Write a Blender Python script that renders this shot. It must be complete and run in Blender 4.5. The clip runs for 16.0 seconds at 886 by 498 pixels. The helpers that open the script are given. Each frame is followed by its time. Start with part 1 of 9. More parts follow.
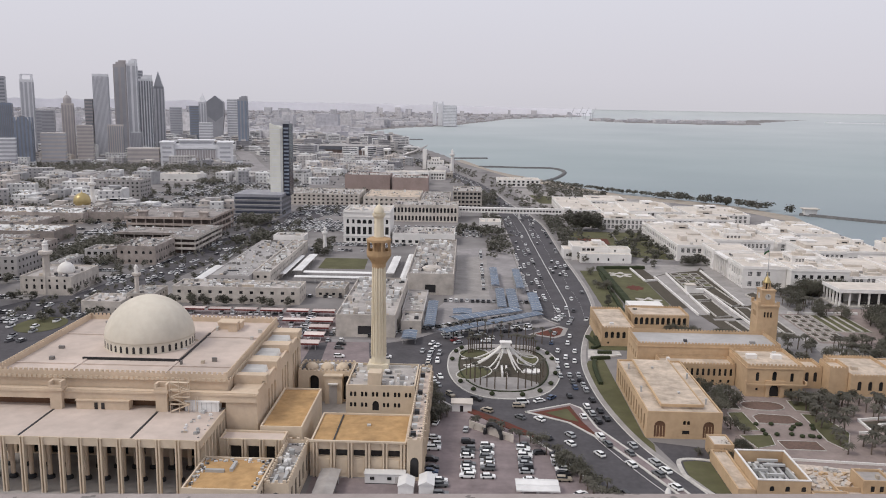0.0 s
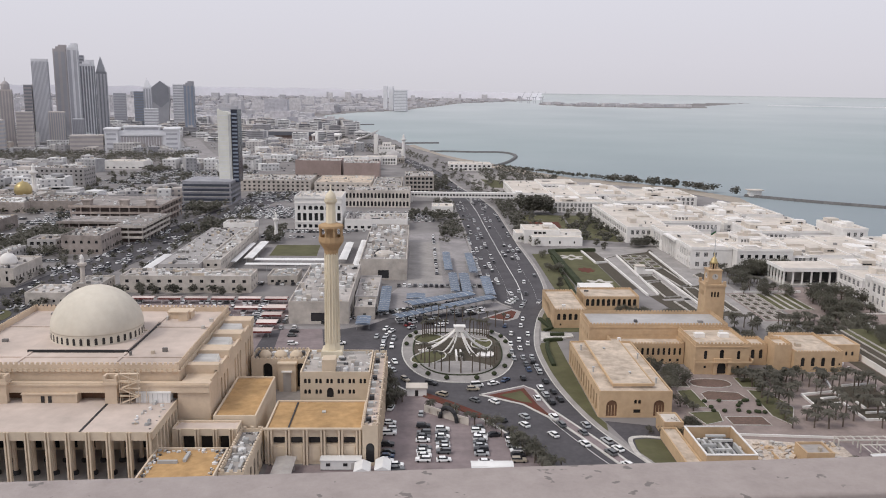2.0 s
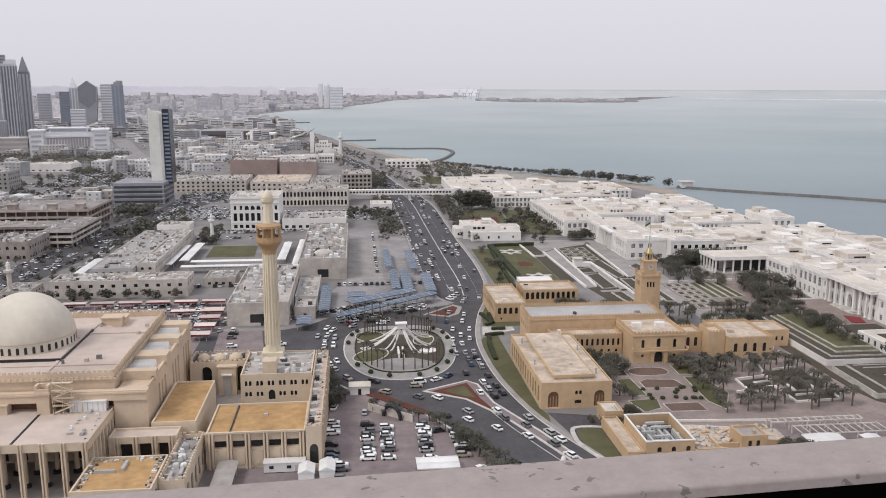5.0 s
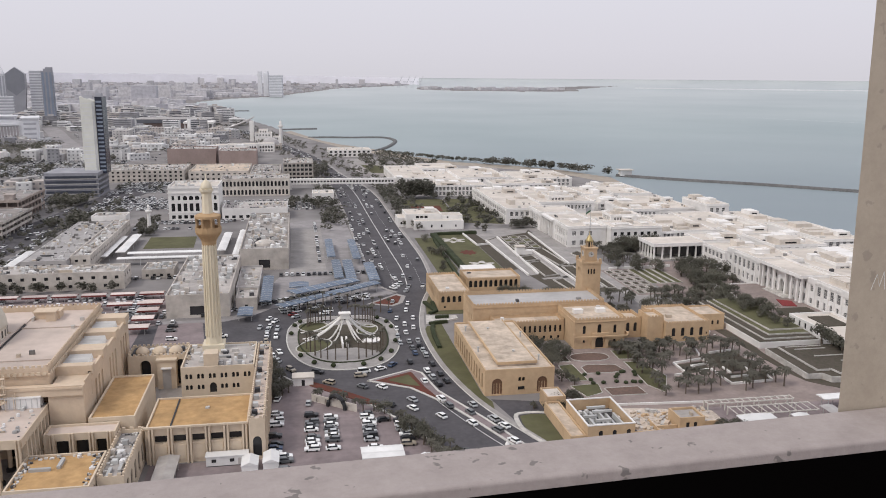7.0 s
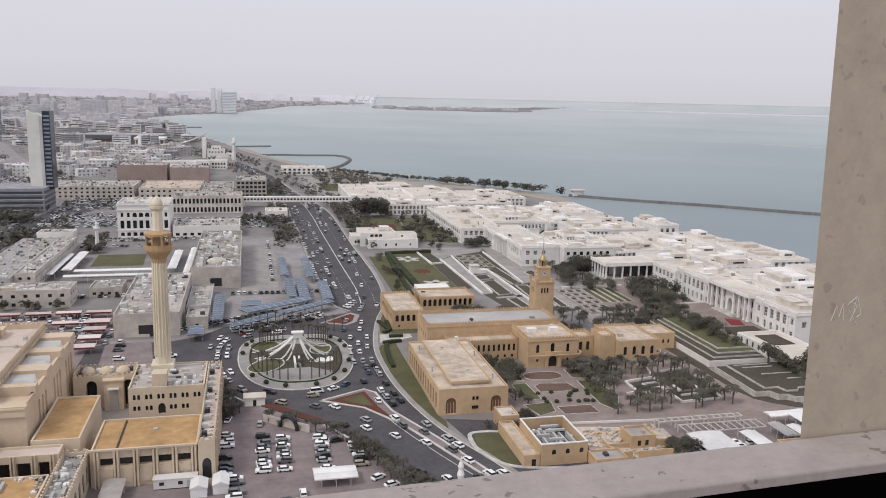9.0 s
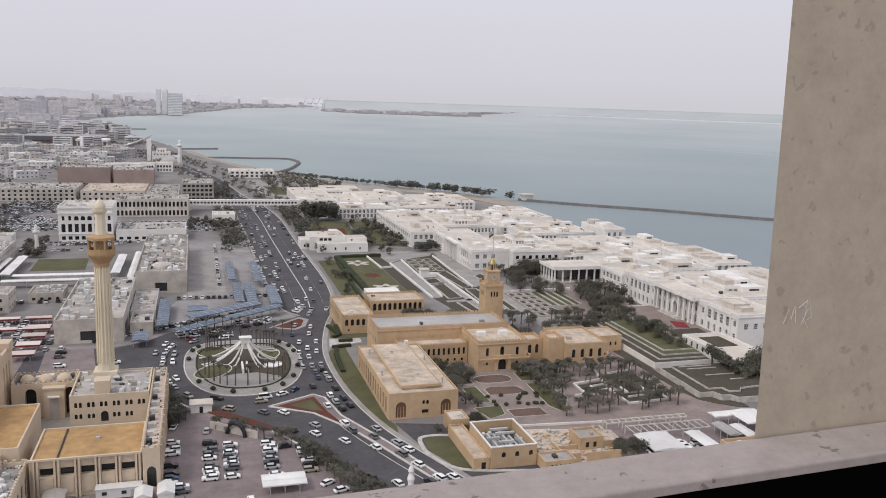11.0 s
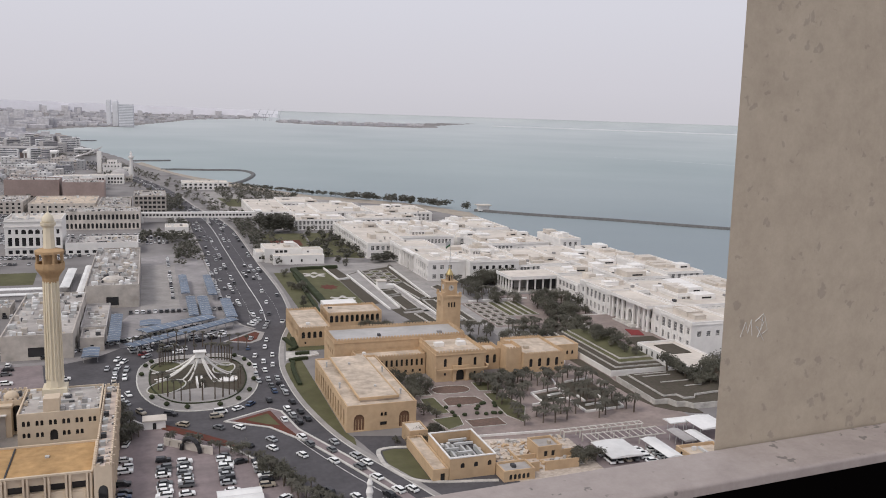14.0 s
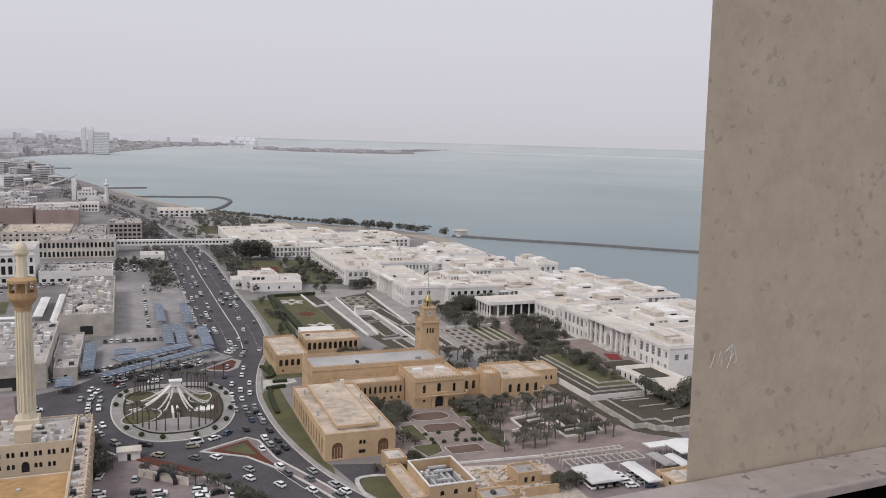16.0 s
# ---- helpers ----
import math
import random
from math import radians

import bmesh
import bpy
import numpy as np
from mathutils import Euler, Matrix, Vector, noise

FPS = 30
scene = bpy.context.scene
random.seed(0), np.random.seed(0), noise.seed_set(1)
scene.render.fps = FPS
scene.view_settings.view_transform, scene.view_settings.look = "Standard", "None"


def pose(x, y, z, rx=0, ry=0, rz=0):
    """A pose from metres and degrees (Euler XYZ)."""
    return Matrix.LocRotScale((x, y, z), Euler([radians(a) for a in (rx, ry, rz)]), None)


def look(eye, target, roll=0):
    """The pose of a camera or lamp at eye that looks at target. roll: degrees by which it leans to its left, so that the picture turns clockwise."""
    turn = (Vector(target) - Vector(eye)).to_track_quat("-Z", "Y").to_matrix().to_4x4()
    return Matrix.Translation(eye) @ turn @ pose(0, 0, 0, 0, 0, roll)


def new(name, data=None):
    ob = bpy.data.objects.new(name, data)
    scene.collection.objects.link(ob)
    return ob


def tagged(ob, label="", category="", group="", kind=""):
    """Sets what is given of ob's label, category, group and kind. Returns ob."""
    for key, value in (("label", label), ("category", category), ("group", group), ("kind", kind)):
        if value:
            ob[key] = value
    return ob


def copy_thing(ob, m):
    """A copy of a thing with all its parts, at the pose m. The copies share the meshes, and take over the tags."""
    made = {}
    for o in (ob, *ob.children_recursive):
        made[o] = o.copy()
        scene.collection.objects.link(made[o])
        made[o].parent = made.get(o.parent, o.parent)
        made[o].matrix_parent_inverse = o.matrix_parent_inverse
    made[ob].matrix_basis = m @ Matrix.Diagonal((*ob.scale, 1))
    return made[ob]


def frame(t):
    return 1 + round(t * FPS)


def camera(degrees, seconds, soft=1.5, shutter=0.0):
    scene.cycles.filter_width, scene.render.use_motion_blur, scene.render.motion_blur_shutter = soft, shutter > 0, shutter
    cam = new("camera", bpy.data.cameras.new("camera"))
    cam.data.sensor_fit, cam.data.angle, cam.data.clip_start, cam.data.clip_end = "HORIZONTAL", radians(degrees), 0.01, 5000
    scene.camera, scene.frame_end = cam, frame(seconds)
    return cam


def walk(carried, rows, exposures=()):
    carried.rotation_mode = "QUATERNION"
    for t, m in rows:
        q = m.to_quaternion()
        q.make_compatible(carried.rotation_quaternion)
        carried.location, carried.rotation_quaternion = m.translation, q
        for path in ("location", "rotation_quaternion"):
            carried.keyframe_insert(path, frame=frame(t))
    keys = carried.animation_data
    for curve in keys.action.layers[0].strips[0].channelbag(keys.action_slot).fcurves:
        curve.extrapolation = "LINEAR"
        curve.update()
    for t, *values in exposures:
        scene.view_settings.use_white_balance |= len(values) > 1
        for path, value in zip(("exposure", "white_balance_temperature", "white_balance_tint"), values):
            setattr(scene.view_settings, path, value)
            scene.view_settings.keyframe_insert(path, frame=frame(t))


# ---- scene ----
# camera: held in the hand on a high terrace, turning slowly to its right
H = 105.0
cam = camera(56.14, 16.0, soft=1.0)
PATH = [
    (0.0, pose(0.040, 0, 104.993, 80.09, -0.90, 1.71)),
    (0.5, pose(0.040, 0, 104.991, 80.39, -0.85, 0.51)),
    (1.0, pose(0.040, 0, 104.985, 79.72, -0.69, -0.50)),
    (1.5, pose(0.040, 0, 104.980, 79.51, -0.89, -0.85)),
    (2.0, pose(0.040, 0, 104.980, 79.10, -0.68, -1.64)),
    (2.5, pose(0.040, 0, 104.979, 78.57, -0.34, -1.83)),
    (3.0, pose(0.040, 0, 104.986, 78.57, -0.18, -2.88)),
    (3.5, pose(0.040, 0, 104.992, 78.85, -0.46, -3.35)),
    (4.0, pose(0.040, 0, 104.992, 78.95, -0.29, -3.92)),
    (6.5, pose(0.042, 0, 104.989, 78.44, -0.33, -9.31)),
    (7.0, pose(0.042, 0, 104.989, 78.16, -0.37, -9.93)),
    (7.5, pose(0.033, 0, 104.995, 78.34, -0.47, -10.38)),
    (8.0, pose(0.024, 0, 105.001, 78.75, -0.72, -11.12)),
    (8.5, pose(0.015, 0, 105.006, 79.10, -0.99, -11.86)),
    (9.0, pose(0.006, 0, 105.012, 79.50, -1.22, -12.97)),
    (11.5, pose(-0.026, 0, 105.015, 79.90, -1.82, -16.76)),
    (12.0, pose(-0.032, 0, 105.015, 80.04, -1.81, -17.14)),
    (12.5, pose(-0.037, 0, 105.016, 80.18, -1.84, -18.07)),
    (13.0, pose(-0.036, 0, 105.020, 80.15, -1.69, -18.63)),
    (13.5, pose(-0.035, 0, 105.025, 80.21, -1.82, -18.97)),
    (14.0, pose(-0.034, 0, 105.029, 80.70, -1.81, -19.39)),
    (14.5, pose(-0.033, 0, 105.033, 81.04, -1.63, -19.31)),
    (15.0, pose(-0.028, 0, 105.037, 80.83, -1.06, -20.08)),
    (15.5, pose(-0.023, 0, 105.040, 81.03, -1.22, -20.32)),
    (16.0, pose(-0.018, 0, 105.044, 82.52, -1.63, -20.94)),
]
EXPOSURES = ((0.0, 0.04), (4.0, 0.15), (7.0, 0.14), (8.5, 0.14), (9.0, 0.09), (12.0, 0.04), (16.0, -0.05))
walk(cam, PATH, EXPOSURES)

# ---- light: a bright, hazy overcast sky and a weak, wide sun from the left ----
world = bpy.data.worlds.new("sky")
scene.world = world
world.use_nodes = True
wt = world.node_tree
wt.nodes.clear()
sky = wt.nodes.new("ShaderNodeTexSky")
sky.sky_type = "NISHITA"
sky.sun_disc = False
sky.sun_elevation = radians(48)
sky.sun_rotation = radians(-110)
sky.dust_density = 6.0
coord = wt.nodes.new("ShaderNodeTexCoord")
sep = wt.nodes.new("ShaderNodeSeparateXYZ")
ramp = wt.nodes.new("ShaderNodeValToRGB")
cr = ramp.color_ramp
cr.elements[0].position, cr.elements[0].color = 0.0, (0.612, 0.598, 0.648, 1)
cr.elements[1].position, cr.elements[1].color = 0.30, (0.718, 0.722, 0.803, 1)
for at_, col_ in ((0.03, (0.643, 0.628, 0.685, 1)), (0.12, (0.688, 0.683, 0.753, 1))):
    el = cr.elements.new(at_)
    el.color = col_
cloud = wt.nodes.new("ShaderNodeMix")
cloud.data_type = "RGBA"
cloud.inputs[0].default_value = 0.97
bg = wt.nodes.new("ShaderNodeBackground")
bg.inputs[1].default_value = 1.0
scale_sky = wt.nodes.new("ShaderNodeMix")
scale_sky.data_type, scale_sky.blend_type = "RGBA", "MULTIPLY"
scale_sky.inputs[0].default_value = 1.0
scale_sky.inputs[7].default_value = (0.1, 0.1, 0.1, 1)
wout = wt.nodes.new("ShaderNodeOutputWorld")
wt.links.new(coord.outputs["Generated"], sep.inputs[0])
wt.links.new(sep.outputs[2], ramp.inputs[0])
wt.links.new(sky.outputs[0], scale_sky.inputs[6])
wt.links.new(scale_sky.outputs[2], cloud.inputs[6])
wt.links.new(ramp.outputs[0], cloud.inputs[7])
wt.links.new(cloud.outputs[2], bg.inputs[0])
wt.links.new(bg.outputs[0], wout.inputs[0])

sun_data = bpy.data.lights.new("sun", "SUN")
sun_data.energy, sun_data.angle, sun_data.color = 1.5, radians(18), (1.0, 0.95, 0.88)
sun = new("sun", sun_data)
sun.matrix_world = look((-300, -150, 400), (0, 0, 0))

# ---- materials ----
def material(name, base, rough=0.85, second=None, scale=0.5, amount=0.5, stain=0.25, stain_scale=0.06, bump=0.0,
             metal=0.0, vary=0.0, spec=0.3, bump_scale=None):
    """A procedural surface: base colour and a second one mixed by fine noise, larger stains, and per-object variation."""
    m = bpy.data.materials.new(name)
    m.use_nodes = True
    nt = m.node_tree
    n, l = nt.nodes, nt.links
    bsdf = n["Principled BSDF"]
    bsdf.inputs["Roughness"].default_value = rough
    bsdf.inputs["Metallic"].default_value = metal
    bsdf.inputs["Specular IOR Level"].default_value = spec
    geo = n.new("ShaderNodeNewGeometry")
    fine = n.new("ShaderNodeTexNoise")
    fine.inputs["Scale"].default_value = scale
    fine.inputs["Detail"].default_value = 5
    l.new(geo.outputs["Position"], fine.inputs["Vector"])
    mix = n.new("ShaderNodeMix")
    mix.data_type = "RGBA"
    second = second or tuple(c * 0.7 for c in base)
    mix.inputs[6].default_value = (*base, 1)
    mix.inputs[7].default_value = (*second, 1)
    cut = n.new("ShaderNodeMapRange")
    cut.inputs[1].default_value, cut.inputs[2].default_value = 0.35, 0.68
    cut.inputs[4].default_value = amount
    l.new(fine.outputs[0], cut.inputs[0])
    l.new(cut.outputs[0], mix.inputs[0])
    big = n.new("ShaderNodeTexNoise")
    big.inputs["Scale"].default_value = stain_scale
    big.inputs["Detail"].default_value = 6
    big.inputs["Roughness"].default_value = 0.65
    l.new(geo.outputs["Position"], big.inputs["Vector"])
    cut2 = n.new("ShaderNodeMapRange")
    cut2.inputs[1].default_value, cut2.inputs[2].default_value = 0.35, 0.7
    cut2.inputs[3].default_value, cut2.inputs[4].default_value = 1.0, 1.0 - stain
    l.new(big.outputs[0], cut2.inputs[0])
    mul = n.new("ShaderNodeMix")
    mul.data_type, mul.blend_type = "RGBA", "MULTIPLY"
    mul.inputs[0].default_value = 1.0
    l.new(mix.outputs[2], mul.inputs[6])
    l.new(cut2.outputs[0], mul.inputs[7])
    col = mul.outputs[2]
    if vary:
        info = n.new("ShaderNodeObjectInfo")
        vr = n.new("ShaderNodeMapRange")
        vr.inputs[3].default_value, vr.inputs[4].default_value = 1 - vary, 1 + vary * 0.4
        l.new(info.outputs["Random"], vr.inputs[0])
        mv = n.new("ShaderNodeMix")
        mv.data_type, mv.blend_type = "RGBA", "MULTIPLY"
        mv.inputs[0].default_value = 1.0
        l.new(col, mv.inputs[6])
        l.new(vr.outputs[0], mv.inputs[7])
        col = mv.outputs[2]
    l.new(col, bsdf.inputs["Base Color"])
    if bump:
        bn = n.new("ShaderNodeTexNoise")
        bn.inputs["Scale"].default_value = bump_scale or scale * 3
        bn.inputs["Detail"].default_value = 4
        l.new(geo.outputs["Position"], bn.inputs["Vector"])
        b = n.new("ShaderNodeBump")
        b.inputs["Strength"].default_value = bump
        b.inputs["Distance"].default_value = 0.1
        l.new(bn.outputs[0], b.inputs["Height"])
        l.new(b.outputs[0], bsdf.inputs["Normal"])
    return m


def island_material(name, colours, rough=0.8, spec=0.3, metal=0.0):
    """For joined pieces: each island takes one of the colours by its own random number."""
    m = bpy.data.materials.new(name)
    m.use_nodes = True
    n, l = m.node_tree.nodes, m.node_tree.links
    bsdf = n["Principled BSDF"]
    bsdf.inputs["Roughness"].default_value = rough
    bsdf.inputs["Metallic"].default_value = metal
    bsdf.inputs["Specular IOR Level"].default_value = spec
    geo = n.new("ShaderNodeNewGeometry")
    r = n.new("ShaderNodeValToRGB")
    r.color_ramp.interpolation = "CONSTANT"
    for i, c in enumerate(colours):
        e = r.color_ramp.elements[i] if i < 2 else r.color_ramp.elements.new(i / len(colours))
        e.position, e.color = i / len(colours), (*c, 1)
    l.new(geo.outputs["Random Per Island"], r.inputs[0])
    big = n.new("ShaderNodeTexNoise")
    big.inputs["Scale"].default_value = 0.12
    big.inputs["Detail"].default_value = 6
    l.new(geo.outputs["Position"], big.inputs["Vector"])
    cut = n.new("ShaderNodeMapRange")
    cut.inputs[1].default_value, cut.inputs[2].default_value = 0.35, 0.7
    cut.inputs[3].default_value, cut.inputs[4].default_value = 1.0, 0.72
    l.new(big.outputs[0], cut.inputs[0])
    mul = n.new("ShaderNodeMix")
    mul.data_type, mul.blend_type = "RGBA", "MULTIPLY"
    mul.inputs[0].default_value = 1.0
    l.new(r.outputs[0], mul.inputs[6])
    l.new(cut.outputs[0], mul.inputs[7])
    l.new(mul.outputs[2], bsdf.inputs["Base Color"])
    return m


MOSQUE = material("sand_stone_cladding", (0.66, 0.53, 0.40), second=(0.58, 0.455, 0.335), scale=0.8, amount=0.5, stain=0.22)
MOSQUE_ROOF = material("mosque_roof_screed", (0.63, 0.53, 0.465), second=(0.54, 0.445, 0.385), scale=0.3, stain=0.3, stain_scale=0.04)
ANNEX = material("pale_annex_stone", (0.67, 0.555, 0.425), second=(0.59, 0.48, 0.36), scale=0.8, stain=0.2)
DOME = material("dome_render", (0.66, 0.61, 0.52), second=(0.60, 0.54, 0.45), scale=0.5, stain=0.2)
MINARET = material("minaret_stone", (0.72, 0.645, 0.50), second=(0.65, 0.57, 0.43), scale=0.6, stain=0.15)
MINARET_GOLD = material("minaret_balcony_stone", (0.47, 0.32, 0.18), second=(0.38, 0.25, 0.135), scale=0.8)
MEMBRANE = material("ochre_roof_membrane", (0.53, 0.335, 0.155), second=(0.42, 0.255, 0.115), scale=0.5, amount=0.8, stain=0.35, stain_scale=0.15)
TAN = material("tan_plaster", (0.60, 0.43, 0.27), second=(0.51, 0.355, 0.215), scale=0.6, stain=0.3)
TAN_ROOF = material("tan_roof_screed", (0.67, 0.56, 0.45), second=(0.52, 0.425, 0.335), scale=0.5, amount=0.8, stain=0.45, stain_scale=0.15)
WHITE = material("white_render", (0.83, 0.805, 0.775), second=(0.76, 0.73, 0.70), scale=0.4, stain=0.2)
WHITE_ROOF = material("white_roof_screed", (0.66, 0.60, 0.535), second=(0.56, 0.505, 0.445), scale=0.2, stain=0.25, stain_scale=0.05)
CREAM = material("cream_render", (0.65, 0.595, 0.54), second=(0.55, 0.495, 0.44), scale=0.4, stain=0.4, stain_scale=0.12, vary=0.3)
CREAM_ROOF = material("dusty_roof_screed", (0.53, 0.49, 0.46), second=(0.38, 0.35, 0.33), scale=0.3, stain=0.4, stain_scale=0.1, vary=0.25)
OLD_RENDER = material("old_town_render", (0.50, 0.435, 0.395), second=(0.38, 0.325, 0.295), scale=0.4, stain=0.45, stain_scale=0.12, vary=0.35)
OLD_ROOF = material("old_town_roof", (0.43, 0.39, 0.365), second=(0.29, 0.262, 0.25), scale=0.3, amount=0.8, stain=0.45, stain_scale=0.1, vary=0.3)
GREY = material("grey_concrete", (0.50, 0.475, 0.46), second=(0.41, 0.385, 0.38), scale=0.4, stain=0.3, vary=0.2)
BROWN = material("brown_brick", (0.42, 0.325, 0.295), second=(0.35, 0.27, 0.245), scale=0.5, vary=0.1)
ASPHALT = material("asphalt", (0.10, 0.094, 0.10), second=(0.07, 0.065, 0.071), scale=0.6, amount=0.6, stain=0.3, stain_scale=0.09, rough=0.9)
PAVING = material("grey_pink_block_paving", (0.275, 0.225, 0.225), second=(0.205, 0.165, 0.165), scale=0.5, stain=0.35, stain_scale=0.1)
LIGHT_PAVING = material("pale_paving", (0.365, 0.342, 0.325), second=(0.29, 0.27, 0.258), scale=0.5, stain=0.3, stain_scale=0.1)
GARDEN_PAVING = material("rose_garden_paving", (0.31, 0.25, 0.228), second=(0.235, 0.19, 0.172), scale=0.6, stain=0.3, stain_scale=0.12)
TARMAC_LOT = material("worn_lot_surface", (0.34, 0.318, 0.315), second=(0.25, 0.235, 0.235), scale=0.4, stain=0.35)
KERB = material("painted_kerb", (0.62, 0.60, 0.56), scale=1.0, stain=0.2)
PAINT = material("road_paint", (0.75, 0.74, 0.72), scale=1.5, stain=0.3)
LAND = material("dusty_ground", (0.275, 0.258, 0.252), second=(0.185, 0.172, 0.168), scale=0.05, amount=0.8, stain=0.3, stain_scale=0.012)
SAND = material("beach_sand", (0.40, 0.35, 0.29), scale=0.2)
GRASS = material("lawn", (0.108, 0.108, 0.052), second=(0.15, 0.132, 0.08), scale=0.8, stain=0.35, stain_scale=0.1, rough=1.0)
HEDGE = material("clipped_hedge", (0.035, 0.045, 0.022), second=(0.055, 0.06, 0.03), scale=2.0, rough=1.0, bump=0.6)
BED_SOIL = material("red_brown_soil", (0.17, 0.11, 0.09), second=(0.11, 0.08, 0.062), scale=1.2, amount=0.8, rough=1.0)
STONE_EDGE = material("pale_edging_stone", (0.60, 0.57, 0.53), second=(0.46, 0.43, 0.40), scale=1.0, stain=0.4, stain_scale=0.3)
SOIL = material("dark_soil_bed", (0.10, 0.08, 0.065), second=(0.06, 0.06, 0.038), scale=0.9, amount=0.8, rough=1.0)
FLOWERS = material("red_flower_bed", (0.16, 0.04, 0.032), second=(0.075, 0.055, 0.03), scale=1.2, amount=0.8, rough=1.0)
LEAF = material("dusty_leaves", (0.185, 0.18, 0.14), second=(0.28, 0.265, 0.225), scale=1.5, rough=0.9, vary=0.3)
def translucent(m, share):
    """Lets a share of the light pass through thin leaves."""
    n, l = m.node_tree.nodes, m.node_tree.links
    bsdf, out_ = n["Principled BSDF"], n["Material Output"]
    tr = n.new("ShaderNodeBsdfTranslucent")
    l.new(bsdf.inputs["Base Color"].links[0].from_socket, tr.inputs["Color"])
    mx = n.new("ShaderNodeMixShader")
    mx.inputs[0].default_value = share
    l.new(bsdf.outputs[0], mx.inputs[1])
    l.new(tr.outputs[0], mx.inputs[2])
    l.new(mx.outputs[0], out_.inputs["Surface"])
    return m


translucent(LEAF, 0.5)
PALM_LEAF = material("palm_fronds", (0.13, 0.123, 0.098), second=(0.195, 0.18, 0.152), scale=1.5, rough=0.8, vary=0.25)
translucent(PALM_LEAF, 0.35)
BARK = material("palm_bark", (0.15, 0.12, 0.095), second=(0.10, 0.08, 0.065), scale=3.0, rough=1.0)
GLASS = material("dark_window_glass", (0.03, 0.03, 0.033), second=(0.05, 0.047, 0.045), scale=0.3, rough=0.15, spec=0.5, vary=0.4)
BLUE_ROOF = material("blue_grey_sheet_metal", (0.16, 0.205, 0.275), second=(0.12, 0.15, 0.20), scale=0.5, rough=0.55, stain=0.3, vary=0.15)
WHITE_METAL = material("white_sheet_metal", (0.80, 0.79, 0.775), second=(0.70, 0.69, 0.675), scale=0.5, rough=0.5, stain=0.25, vary=0.1)
RED_SHADE = material("faded_shade_cloth", (0.66, 0.58, 0.54), second=(0.58, 0.45, 0.42), scale=0.2, rough=0.9, vary=0.3)
BLACK = material("near_black_face", (0.003, 0.0025, 0.0025), rough=1.0, spec=0.0)
DARK = material("dark_metal_and_shade", (0.035, 0.035, 0.038), rough=0.5)
DUCT = material("galvanised_duct", (0.56, 0.56, 0.55), second=(0.45, 0.45, 0.45), scale=0.8, rough=0.6, metal=0.0, vary=0.25)
GOLD = material("gilded_metal", (0.52, 0.41, 0.20), second=(0.43, 0.34, 0.16), scale=0.6, rough=0.4, metal=0.5)
TYRE = material("tyre_rubber", (0.02, 0.02, 0.02), rough=0.9)
CAR_GLASS = material("car_glass", (0.02, 0.022, 0.026), rough=0.1, spec=0.5)
WOOD_AND_SHADE = material("brown_door_wood_and_shade", (0.20, 0.11, 0.065), second=(0.13, 0.07, 0.045), scale=2.0, rough=0.6)
CLUTTER = island_material("roof_equipment", [(0.08, 0.08, 0.085), (0.2, 0.19, 0.18), (0.75, 0.74, 0.73), (0.62, 0.60, 0.57), (0.5, 0.48, 0.45), (0.7, 0.69, 0.67), (0.33, 0.32, 0.31), (0.55, 0.47, 0.38)])


